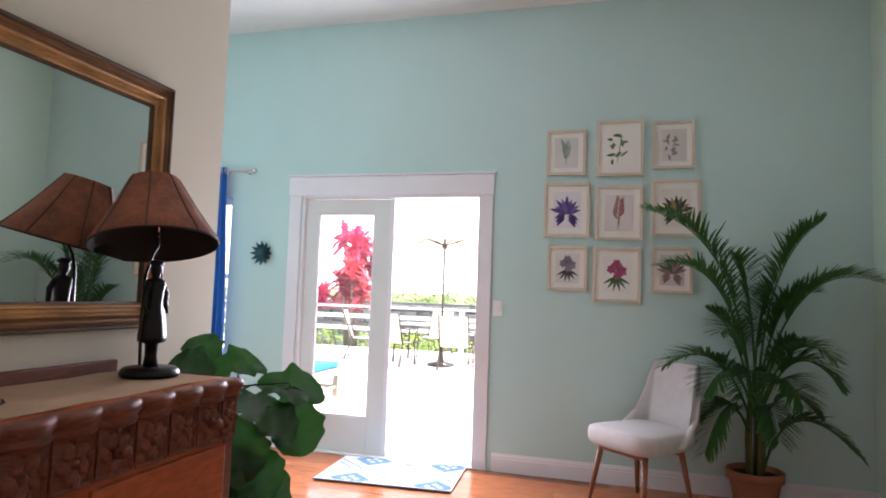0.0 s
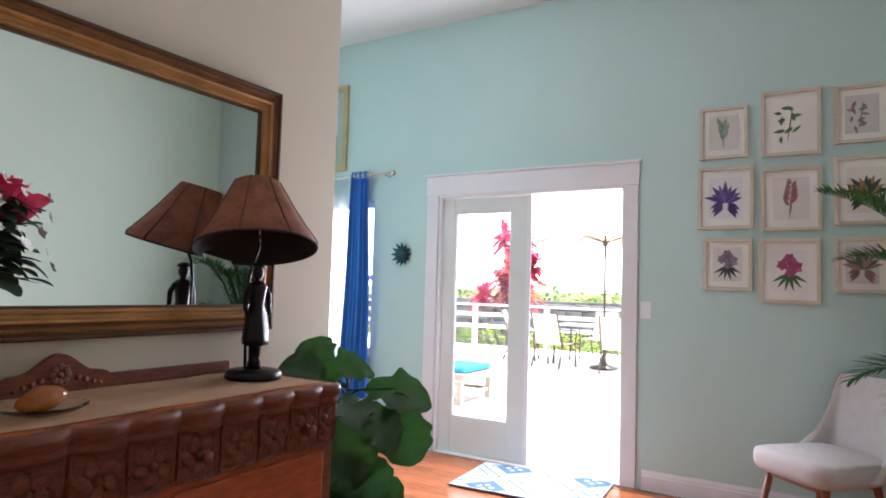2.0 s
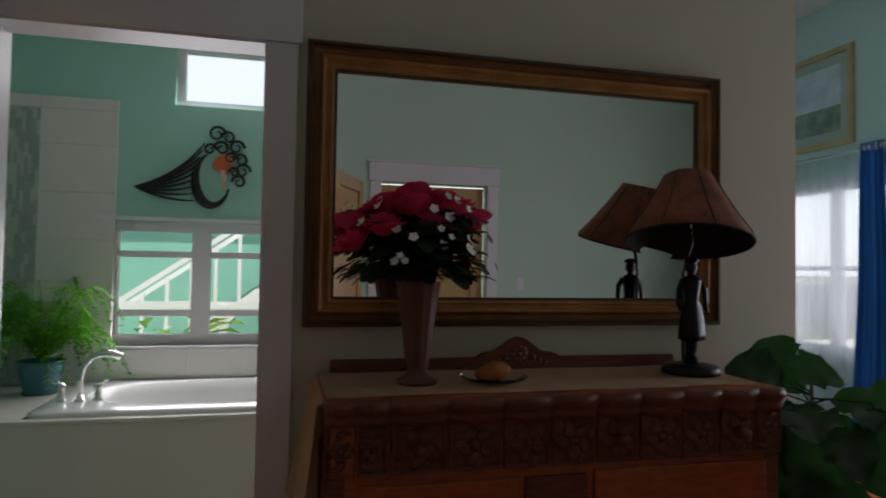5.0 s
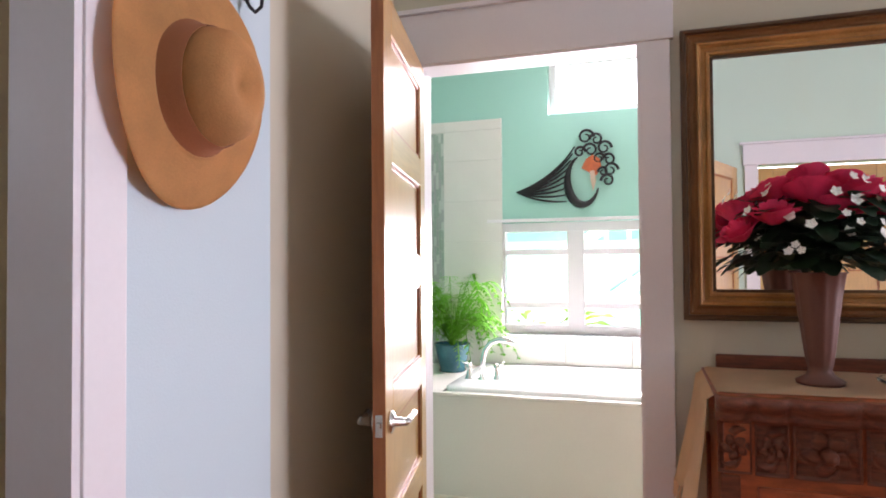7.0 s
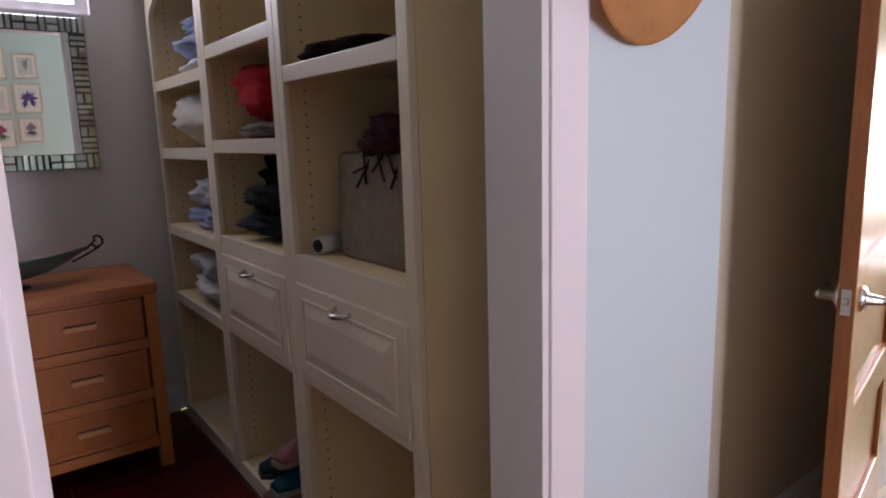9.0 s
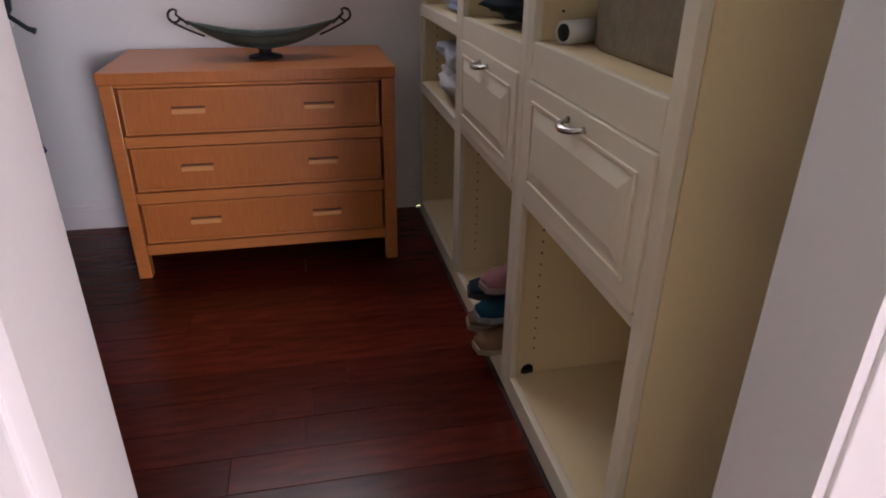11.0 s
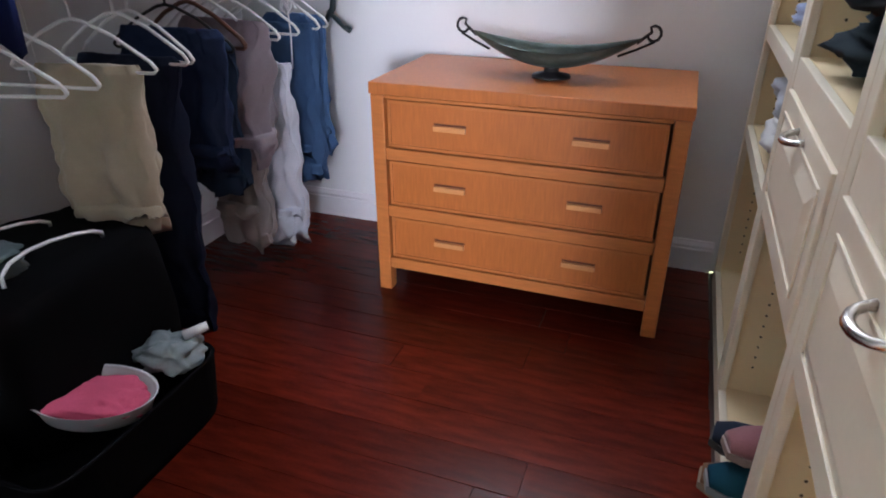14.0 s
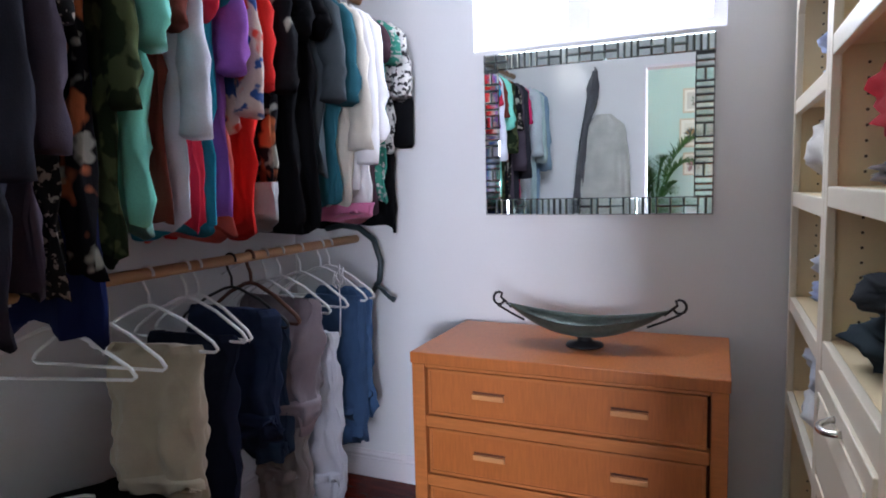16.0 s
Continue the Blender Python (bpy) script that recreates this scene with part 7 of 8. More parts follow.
# ---------------------------------------------------------------- closet: things on the floor
bg = thing("tote_bag", (1.33, -1.40, 0.0), "large black fabric bag with white cord handles on the floor", "bag")
bm = bmesh.new()
rings = []
for z, k in ((0.0, 0.97), (0.02, 1.0), (0.2, 1.03), (0.40, 0.98), (0.45, 0.95)):
    rings.append([(0.22 * k * math.copysign(abs(math.cos(a)) ** 0.4, math.cos(a)), 0.27 * k * math.copysign(abs(math.sin(a)) ** 0.4, math.sin(a)), z + 0.015 * math.sin(4 * a + 1) * (z > 0.3)) for a in [2 * math.pi * i / 40 for i in range(40)]])
loft(bm, rings)
part("bag_body", smooth(bm), fabric("bag_black", (0.004, 0.004, 0.0045)), bg)
for s in (-0.10, 0.08):
    pts = [(s + 0.02 * math.sin(a * 2), 0.14 * math.cos(a), 0.45 + 0.055 * math.sin(a)) for a in [k * math.pi / 8 for k in range(9)]]
    part("cord_handle", smooth(tube(bmesh.new(), pts, 0.005, 6)), WHITEPLASTIC, bg)
bm = bmesh.new()
crumple(bm, (0.04, 0.12, 0.435), (0.22, 0.20, 0.09), 41, 0.4)
part("grey_wrap", smooth(bm), fabric("grey_green", (0.10, 0.13, 0.13)), bg)
cr = thing("storage_bin", (1.06, -1.27, 0.0), "black fabric storage bin on the closet floor", "bin")
bm = bmesh.new()
sq = lambda hx, hy, z: [(hx * math.copysign(abs(math.cos(a)) ** 0.3, math.cos(a)), hy * math.copysign(abs(math.sin(a)) ** 0.3, math.sin(a)), z) for a in [2 * math.pi * i / 36 for i in range(36)]]
loft(bm, [sq(0.15, 0.25, 0.0), sq(0.155, 0.255, 0.02), sq(0.165, 0.27, 0.18), sq(0.158, 0.262, 0.18), sq(0.15, 0.25, 0.05)])
part("bin_body", bm, fabric("bin_black", (0.004, 0.004, 0.0045)), cr)
bm = bmesh.new()
tube(bm, sq(0.162, 0.267, 0.181) + sq(0.162, 0.267, 0.181)[:1], 0.006, 6)
part("rim_binding", smooth(bm), fabric("bin_black", (0.004, 0.004, 0.0045)), cr)
for ya in (-0.275, 0.275):
    part("grab_loop", smooth(tube(bmesh.new(), [(-0.05, ya, 0.15), (-0.03, ya * 1.05, 0.12), (0.03, ya * 1.05, 0.12), (0.05, ya, 0.15)], 0.006, 6)), fabric("bin_black", (0.004, 0.004, 0.0045)), cr)
bw = thing("laundry_bowl", (1.055, -1.26, 0.185), "oval grey plastic bowl holding pink cloth in the bin", "bowl", 102)
bm = bmesh.new()
loft(bm, [[(r * 0.62 * math.cos(a), r * math.sin(a), z) for a in [2 * math.pi * i / 40 for i in range(40)]] for r, z in ((0.10, -0.04), (0.135, -0.025), (0.152, 0.020), (0.160, 0.024), (0.147, 0.017), (0.12, -0.015))], cap=False)
part("bowl", smooth(bm), mat("grey_plastic", (0.60, 0.60, 0.62), 0.4, var=0.04, bump=0.0), bw)
bm = bmesh.new()
crumple(bm, (0, 0.01, -0.02), (0.155, 0.25, 0.040), 42, 0.30)
part("pink_cloth", smooth(bm), fabric("pink", (0.62, 0.10, 0.18)), bw)
ts = thing("plastic_wrap", (1.0, -1.46, 0.185), "crumpled grey-green plastic wrap with a white tube", "wrap")
bm = bmesh.new()
crumple(bm, (0, 0, -0.02), (0.15, 0.15, 0.07), 43, 0.4)
part("wrap", smooth(bm), mat("grey_wrap", (0.22, 0.26, 0.27), 0.35, var=0.2, bump=0.3), ts)
part("tube", smooth(tube(bmesh.new(), [(-0.02, -0.03, 0.045), (-0.06, -0.08, 0.055)], 0.013, 10)), WHITEPLASTIC, ts)

# ---------------------------------------------------------------- bathroom


def bathtub():
    t = thing("bathtub", (0, 0, 0), "white drop-in bathtub set in a tiled surround", "bathtub")
    x0, x1, y0, y1, z = -3.999, -3.03, -1.899, 1.6, 0.575
    apron = mat("tub_apron", (0.76, 0.72, 0.66), 0.3, var=0.03, scale=2, bump=0.03)
    part("apron", boxes((x1 - 0.03, y0, 0.004, x1, y1, z - 0.021)), apron, t)
    part("deck_edge", boxes((x1 - 0.04, y0, z - 0.02, x1 + 0.012, y1, z), bev=0.004), apron, t)
    part("end_deck", boxes((x0, y0, z - 0.02, x1 - 0.041, -0.70, z)), apron, t)
    part("end_deck", boxes((x0, 1.25, z - 0.02, x1 - 0.041, y1, z)), apron, t)
    # rim and basin: rings from a rounded rectangle down to an oval
    cx, cy = (x0 + x1 - 0.04) / 2, 0.275
    hx, hy = (x1 - 0.04 - x0) / 2, 0.975

    def ring(kx, ky, zz, e):
        return [(cx + kx * math.copysign(abs(math.cos(a)) ** e, math.cos(a)), cy + ky * math.copysign(abs(math.sin(a)) ** e, math.sin(a)), zz) for a in [2 * math.pi * i / 64 for i in range(64)]]
    bm = bmesh.new()
    loft(bm, [ring(hx, hy, z - 0.01, 0.12), ring(hx, hy, z + 0.012, 0.12), ring(hx - 0.012, hy - 0.012, z + 0.022, 0.14), ring(hx - 0.06, hy - 0.10, z + 0.022, 0.45), ring(hx - 0.10, hy - 0.16, z + 0.030, 0.75), ring(hx - 0.115, hy - 0.18, z + 0.026, 0.8), ring(hx - 0.13, hy - 0.20, z - 0.03, 0.85), ring(hx - 0.18, hy - 0.28, 0.22, 0.85), ring(hx - 0.26, hy - 0.4, 0.15, 0.85)], cap=False)
    v = ring(hx - 0.26, hy - 0.4, 0.15, 0.85)
    bm.faces.new([bm.verts.new(p) for p in v])
    part("basin", smooth(bm), TUBWHITE, t)


bathtub()


def tub_faucet():
    t = thing("tub_faucet", (-3.33, -0.53, 0.597), "chrome gooseneck tub faucet with two lever handles", "faucet")
    part("spout_base", smooth(lathe(bmesh.new(), [(0.0, 0.0), (0.032, 0.0), (0.032, 0.008), (0.020, 0.018), (0.016, 0.04), (0.0, 0.04)], n=20)), CHROME, t)
    part("spout", smooth(tube(bmesh.new(), [(0, 0, 0.03), (0, 0.0, 0.12), (0, 0.014, 0.18), (0, 0.05, 0.225), (0, 0.10, 0.245), (0, 0.15, 0.242), (0, 0.19, 0.225)], [0.017, 0.016, 0.016, 0.016, 0.017, 0.019, 0.020], 12)), CHROME, t)
    for y in (-0.085, 0.085):
        part("handle_base", smooth(lathe(bmesh.new(), [(0.0, 0.0), (0.028, 0.0), (0.026, 0.01), (0.016, 0.025), (0.018, 0.07), (0.020, 0.085), (0.010, 0.10), (0.0, 0.10)], c=(0, y, 0), n=18)), CHROME, t)
        part("handle_lever", smooth(tube(bmesh.new(), [(0, y, 0.09), (0, y + math.copysign(0.045, y), 0.105)], [0.009, 0.006], 8)), CHROME, t)


tub_faucet()


def tile_panel():
    t = thing("tile_surround", (0, 0, 0), "white wall tiles with a green glass mosaic strip", "tiles", kind="structure")
    white = mat("white_tile", (0.74, 0.72, 0.68), 0.25, var=0.03, scale=3, bump=0.02)
    grout = mat("tile_grout", (0.66, 0.64, 0.60), 0.8)
    part("grout", boxes((-4.0, -1.899, 0.575, -3.994, -0.551, 2.315)), grout, t)
    part("grout", boxes((-4.0, -0.55, 0.575, -3.994, 1.6, 0.783)), grout, t)
    cache = {}

    def tile(y0, y1, z0, z1):
        key = (round(y1 - y0, 3), round(z1 - z0, 3))
        if key not in cache:
            a, b = key[0] / 2 - 0.0012, key[1] / 2 - 0.0012
            bm = bmesh.new()
            loft(bm, [[(0, -a, -b), (0, a, -b), (0, a, b), (0, -a, b)], [(0.006, -a, -b), (0.006, a, -b), (0.006, a, b), (0.006, -a, b)], [(0.0075, -a + 0.002, -b + 0.002), (0.0075, a - 0.002, -b + 0.002), (0.0075, a - 0.002, b - 0.002), (0.0075, -a + 0.002, b - 0.002)]])
            cache[key] = mesh_of("tile", bm, white)
        ob = new("tile", cache[key])
        ob.parent = t
        ob.location = (-3.994, (y0 + y1) / 2, (z0 + z1) / 2)
    zs = [0.575 + 0.29 * k for k in range(6)] + [2.24, 2.315]
    for z0, z1 in zip(zs, zs[1:]):
        for y0, y1 in ((-1.899, -1.536), (-1.536, -1.174), (-0.98, -0.551)):
            tile(y0, y1, z0, z1)
        if z0 > 2.2:
            tile(-1.174, -0.98, z0, z1)
    y = -0.55
    while y < 1.5:
        tile(y, y + 0.43, 0.597, 0.783)
        y += 0.43
    rnd = random.Random(5)
    bms = [bmesh.new() for _ in range(3)]
    yy = -1.172
    while yy < -0.99:
        z = 0.58 - rnd.uniform(0, 0.06)
        while z < 2.235:
            ln = rnd.choice((0.06, 0.09, 0.12))
            box(rnd.choice(bms), -3.994, yy + 0.001, max(z, 0.58) + 0.001, -3.988 + rnd.uniform(0, 0.002), yy + 0.019, min(z + ln, 2.237) - 0.001)
            z += ln
        yy += 0.0192
    for b, (nm, col) in zip(bms, (("mosaic_sage", (0.36, 0.44, 0.38)), ("mosaic_pale", (0.52, 0.57, 0.52)), ("mosaic_grey", (0.40, 0.43, 0.41)))):
        tagged(part("mosaic_strip", b, mat(nm, col, 0.15, var=0.1, scale=6, bump=0.0), t), kind="stuff")


tile_panel()


def fern():
    t = thing("potted_fern", (-3.72, -0.84, 0.576), "bushy bright green fern in a blue glazed pot", "plant")
    part("pot", smooth(lathe(bmesh.new(), [(0.0, 0.0), (0.085, 0.0), (0.09, 0.012), (0.082, 0.02), (0.105, 0.10), (0.118, 0.17), (0.122, 0.185), (0.11, 0.185), (0.10, 0.15), (0.0, 0.14)], n=32)), mat("blue_glaze", (0.04, 0.14, 0.17), 0.2, var=0.3, scale=8, bump=0.05), t)
    g = leafy("fern_leaf", (0.10, 0.30, 0.022), 0.5, 0.45)
    rnd = random.Random(17)
    for k in range(60):
        bm = bmesh.new()
        az = 2 * math.pi * k / 60 * 7.3
        reach, height = rnd.uniform(0.20, 0.47), rnd.uniform(0.22, 0.58)
        droop = rnd.uniform(0.12, 0.40)
        n = 16
        pts = []
        for i in range(n + 1):
            u = i / n
            r = min(reach * u, 0.26 / max(0.2, -math.cos(az)) if math.cos(az) < -0.2 else 9)
            pts.append(Vector((math.cos(az) * r, math.sin(az) * reach * u, 0.16 + height * math.sin(u * 1.9) - droop * u ** 2.5)))
        tube(bm, pts, 0.0022, 4)
        for i in range(2, n + 1):
            d = (pts[min(i + 1, n)] - pts[i - 1]).normalized()
            s = d.cross(Vector((0, 0, 1)))
            s = s.normalized() if s.length > 0.01 else Vector((1, 0, 0))
            ln = 0.060 * math.sin(math.pi * (0.15 + 0.8 * i / n)) + 0.01
            for q in (-1, 1):
                leaf3d(bm, pts[i], d * 0.45 + s * q, ln * 1.1, 0.0110, 0.25, 3, 0.1)
        part("frond", smooth(bm), g, t)


fern()
cupb = thing("cup", (-3.55, -1.02, 0.576), "small teal glass tumbler on the tub deck", "cup")
part("cup_body", smooth(lathe(bmesh.new(), [(0.0, 0.0), (0.032, 0.0), (0.038, 0.09), (0.035, 0.09), (0.03, 0.006), (0.0, 0.006)], n=20)), mat("teal_glass", (0.03, 0.25, 0.22), 0.1, var=0.05), cupb)


def shell_art():
    """Wrought-iron wall ornament: a ribbed fan that sweeps into a crescent, with scrolls and an orange enamel piece."""
    t = thing("wall_ornament", (-3.985, 0, 0), "black iron fan and scroll ornament with orange enamel", "ornament")
    tip, end = (-0.445, 1.785), (0.02, 1.69)
    n = 9
    for k in range(n):
        u = k / (n - 1)
        e = (-0.10 + 0.06 * u - 0.02 * math.sin(u * 3), 1.71 + 0.37 * u)
        mid = ((tip[0] + e[0]) / 2 - 0.01 + 0.07 * u, (tip[1] + e[1]) / 2 - 0.045 * (1 - u) - 0.07 * u)
        pts = [(0.004 + 0.006 * math.sin(math.pi * q), (1 - q) ** 2 * tip[0] + 2 * q * (1 - q) * mid[0] + q * q * e[0], (1 - q) ** 2 * tip[1] + 2 * q * (1 - q) * mid[1] + q * q * e[1]) for q in [j / 10 for j in range(11)]]
        part("fan_rib", smooth(tube(bmesh.new(), pts, [0.0035 + 0.0045 * math.sin(math.pi * min(1, 0.1 + 0.8 * j / 10)) for j in range(11)], 6)), BLACKMETAL, t)
    pts = []
    for j in range(22):
        a = math.radians(-250 + 10.9 * j)
        pts.append((0.008, 0.01 + 0.105 * math.cos(a), 1.85 + 0.165 * math.sin(a)))
    part("crescent", smooth(tube(bmesh.new(), pts, [0.006 + 0.024 * math.sin(math.pi * j / 21) ** 1.5 for j in range(22)], 8)), BLACKMETAL, t)
    scr = [(0.03, 2.14, 0.055, 1), (0.10, 2.12, 0.045, -1), (0.15, 2.06, 0.05, 1), (0.18, 1.98, 0.045, -1), (0.19, 1.91, 0.05, 1), (0.17, 1.84, 0.045, -1), (0.06, 2.05, 0.05, -1), (0.115, 1.99, 0.04, 1), (-0.01, 2.04, 0.04, 1), (0.14, 1.90, 0.035, -1)]
    for cy, cz, r, s in scr:
        pts = [(0.008, cy + s * r * (1 - q / 11) * math.cos(q), cz + r * (1 - q / 11) * math.sin(q)) for q in [j * 0.5 for j in range(17)]]
        part("scroll", smooth(tube(bmesh.new(), pts, [0.0095 - 0.0003 * j for j in range(17)], 6)), BLACKMETAL, t)
    orange = mat("orange_enamel", (0.55, 0.12, 0.04), 0.35, var=0.3, scale=14, bump=0.1)
    pale = mat("pale_enamel", (0.62, 0.46, 0.36), 0.4, var=0.1)
    bm = bmesh.new()
    out = [(0.0, 1.93), (0.03, 1.99), (0.075, 2.02), (0.12, 1.99), (0.13, 1.94), (0.10, 1.88), (0.075, 1.87), (0.05, 1.90)]
    loft(bm, [[(x, y, z) for y, z in out] for x in (0.004, 0.012)])
    part("enamel_piece", bm, orange, t)
    bm = bmesh.new()
    out = [(0.055, 1.91), (0.085, 1.91), (0.095, 1.84), (0.075, 1.77), (0.06, 1.84)]
    loft(bm, [[(x, y, z) for y, z in out] for x in (0.005, 0.014)])
    part("enamel_piece", bm, pale, t)


shell_art()

# ---------------------------------------------------------------- outside
GROUND = mat("garden_ground", (0.10, 0.12, 0.05), 0.95, var=0.35, scale=0.6, bump=0.5, bscale=12)
bm = bmesh.new()
box(bm, -3000, -3000, -0.62, 3000, 3000, -0.60)
structure("ground", bm, GROUND, "grassy ground reaching the horizon")
DECK = mat("weathered_deck", (0.56, 0.53, 0.50), 0.75, var=0.14, scale=4, bump=0.2, bscale=40, grain=(1, 16, 16), island=0.10)
deck = structure("deck", boxes((-11.0, 4.80, -0.30, 4.0, 14.1, -0.085)), mat("deck_frame", (0.10, 0.09, 0.08), 0.9), "weathered grey timber deck")
bm = bmesh.new()
box(bm, -7.5, -0.067, -0.016, 7.5, 0.067, 0.0, bev=0.004)
board = mesh_of("deck_board", bm, DECK)
y = 4.87
while y < 14.1:
    ob = new("deck_board", board)
    ob.parent = deck
    ob.location = (-3.5, y, -0.05)
    y += 0.142


def railing():
    t = thing("railing", (0, 13.9, -0.05), "white painted deck railing with flat top rail", "railing")
    wp = mat("white_rail", (0.80, 0.79, 0.77), 0.5, var=0.03)
    for k in range(9):
        x = -10.9 + k * 1.83
        part("post", boxes((x - 0.05, -0.05, -0.0, x + 0.05, 0.05, 0.95), bev=0.006), wp, t)
    part("top_rail", boxes((-11.0, -0.07, 0.951, 4.0, 0.07, 0.99), bev=0.005), wp, t)
    for z in (0.42, 0.70):
        part("rail", boxes((-11.0, -0.02, z, 4.0, 0.02, z + 0.09), bev=0.004), wp, t)


railing()


def lounger():
    t = thing("sun_lounger", (-3.50, 7.05, -0.05), "weathered wooden sun lounger with a bright blue cushion", "lounger")
    teak = mat("grey_teak", (0.34, 0.28, 0.22), 0.7, var=0.2, scale=6, bump=0.2, grain=(2, 14, 14))
    blue = mat("aqua_cushion", (0.0, 0.22, 0.52), 0.8, var=0.08, scale=6, bump=0.2, bscale=250)
    L, W2 = 1.95, 0.36
    for s in (-1, 1):
        part("side_rail", boxes((-L, s * W2 - 0.02, 0.28, 0.0, s * W2 + 0.02, 0.36), bev=0.005), teak, t)
        for x in (-0.07, -L + 0.1):
            part("leg", boxes((x - 0.035, s * W2 - 0.03, 0.0, x + 0.035, s * W2 + 0.03, 0.28), bev=0.005), teak, t)
        part("stretcher", boxes((-L + 0.1, s * W2 - 0.012, 0.10, -0.1, s * W2 + 0.012, 0.14)), teak, t)
    part("end_rail", boxes((-0.02, -W2 + 0.021, 0.28, 0.02, W2 - 0.021, 0.36), bev=0.005), teak, t)
    part("cross_rail", boxes((-0.09, -W2 + 0.03, 0.10, -0.06, W2 - 0.03, 0.14)), teak, t)
    for k in range(14):
        x = -0.1 - k * 0.135
        part("slat", boxes((x - 0.045, -W2 + 0.022, 0.345, x + 0.045, W2 - 0.022, 0.362), bev=0.003), teak, t)
    bm = bmesh.new()
    box(bm, -L + 0.03, -0.34, 0.364, -0.03, 0.34, 0.43, bev=0.02)
    part("cushion", smooth(bm), blue, t)
    part("cushion_tie", smooth(tube(bmesh.new(), [(-0.42, -0.35, 0.40), (-0.40, -0.39, 0.30), (-0.43, -0.40, 0.16), (-0.39, -0.395, 0.06)], [0.02, 0.025, 0.03, 0.012], 7)), blue, t)


lounger()


def patio_chair(at, turn):
    t = thing("patio_chair", at, "metal patio chair with a pale beige sling seat", "chair", turn, group="patio chairs round the table")
    fr = mat("brown_frame", (0.10, 0.075, 0.06), 0.45, metal=0.4)
    sl = mat("beige_sling", (0.55, 0.47, 0.40), 0.8, var=0.06, bump=0.3, bscale=300)
    part("sling_seat", boxes((-0.24, -0.24, 0.40, 0.24, 0.24, 0.412), bev=0.004), sl, t)
    bm = bmesh.new()
    loft(bm, [[(x, -0.24 - 0.16 * v - 0.006, 0.42 + 0.52 * v) for x in (-0.24, 0.24)] + [(x, -0.24 - 0.16 * v + 0.006, 0.42 + 0.52 * v) for x in (0.24, -0.24)] for v in (0, 0.33, 0.66, 1)])
    part("sling_back", bm, sl, t)
    for s in (-1, 1):
        part("back_post", smooth(tube(bmesh.new(), [(s * 0.26, -0.20, 0.40), (s * 0.26, -0.41, 0.96)], 0.014, 8)), fr, t)
        part("arm", smooth(tube(bmesh.new(), [(s * 0.28, -0.32, 0.68), (s * 0.30, -0.1, 0.66), (s * 0.30, 0.2, 0.65), (s * 0.29, 0.27, 0.60), (s * 0.28, 0.24, 0.40)], 0.014, 8)), fr, t)
        part("leg", smooth(tube(bmesh.new(), [(s * 0.28, 0.24, 0.42), (s * 0.28, 0.27, 0.0)], 0.014, 8)), fr, t)
        part("leg", smooth(tube(bmesh.new(), [(s * 0.26, -0.18, 0.42), (s * 0.27, -0.34, 0.0)], 0.014, 8)), fr, t)
    return t


ch = patio_chair((-4.15, 11.15, -0.05), -8)
copy_thing(ch, pose(-2.95, 11.0, -0.05, 0, 0, 6))
copy_thing(ch, pose(-5.05, 11.8, -0.05, 0, 0, -75))
copy_thing(ch, pose(-3.9, 12.9, -0.05, 0, 0, 172))
copy_thing(ch, pose(-2.6, 12.8, -0.05, 0, 0, 190))
tb = thing("patio_table", (-3.45, 12.0, -0.05), "oblong metal patio table with glass top", "table")
part("tabletop", boxes((-0.95, -0.5, 0.70, 0.95, 0.5, 0.725), bev=0.008), mat("table_glass", (0.30, 0.33, 0.33), 0.1, var=0.05), tb)
for sx in (-1, 1):
    for sy in (-1, 1):
        part("leg", smooth(tube(bmesh.new(), [(sx * 0.85, sy * 0.42, 0.70), (sx * 0.88, sy * 0.44, 0.0)], 0.02, 8)), mat("brown_frame", (0.10, 0.075, 0.06)), tb)


def parasol():
    t = thing("patio_umbrella", (-3.34, 11.42, -0.05), "open patio umbrella with a pale pink-beige canopy", "umbrella")
    pole = mat("dark_pole", (0.05, 0.045, 0.04), 0.4, metal=0.4)
    can = leafy("parasol_cloth", (0.52, 0.43, 0.39), 0.8, 0.3)
    part("base", smooth(lathe(bmesh.new(), [(0.0, 0.0), (0.24, 0.0), (0.25, 0.03), (0.06, 0.07), (0.03, 0.25), (0.0, 0.25)], n=24)), pole, t)
    part("pole", smooth(tube(bmesh.new(), [(0, 0, 0.1), (0, 0, 2.62)], 0.019, 10)), pole, t)
    bm = bmesh.new()
    n = 8
    apex = bm.verts.new((0, 0, 2.66))
    rim = []
    for k in range(n):
        a = 2 * math.pi * k / n
        rim.append((bm.verts.new((0.72 * math.cos(a), 0.72 * math.sin(a), 2.50)), bm.verts.new((1.38 * math.cos(a), 1.38 * math.sin(a), 2.24)), bm.verts.new((1.26 * math.cos(a + math.pi / n), 1.26 * math.sin(a + math.pi / n), 2.25))))
    for k in range(n):
        a, b = rim[k], rim[(k + 1) % n]
        bm.faces.new((apex, a[0], b[0]))
        bm.faces.new((a[0], a[1], a[2]))
        bm.faces.new((a[0], a[2], b[0]))
        bm.faces.new((b[0], a[2], b[1]))
    part("canopy", bm, can, t)
    for k in range(n):
        a = 2 * math.pi * k / n
        part("rib", tube(bmesh.new(), [(0, 0, 2.62), (1.36 * math.cos(a), 1.36 * math.sin(a), 2.235)], 0.010, 5), pole, t)
        part("strut", tube(bmesh.new(), [(0, 0, 2.22), (0.66 * math.cos(a), 0.66 * math.sin(a), 2.44)], 0.009, 5), pole, t)
    part("hub", smooth(lathe(bmesh.new(), [(0.0, 2.16), (0.045, 2.17), (0.045, 2.26), (0.0, 2.27)], n=12)), pole, t)


parasol()


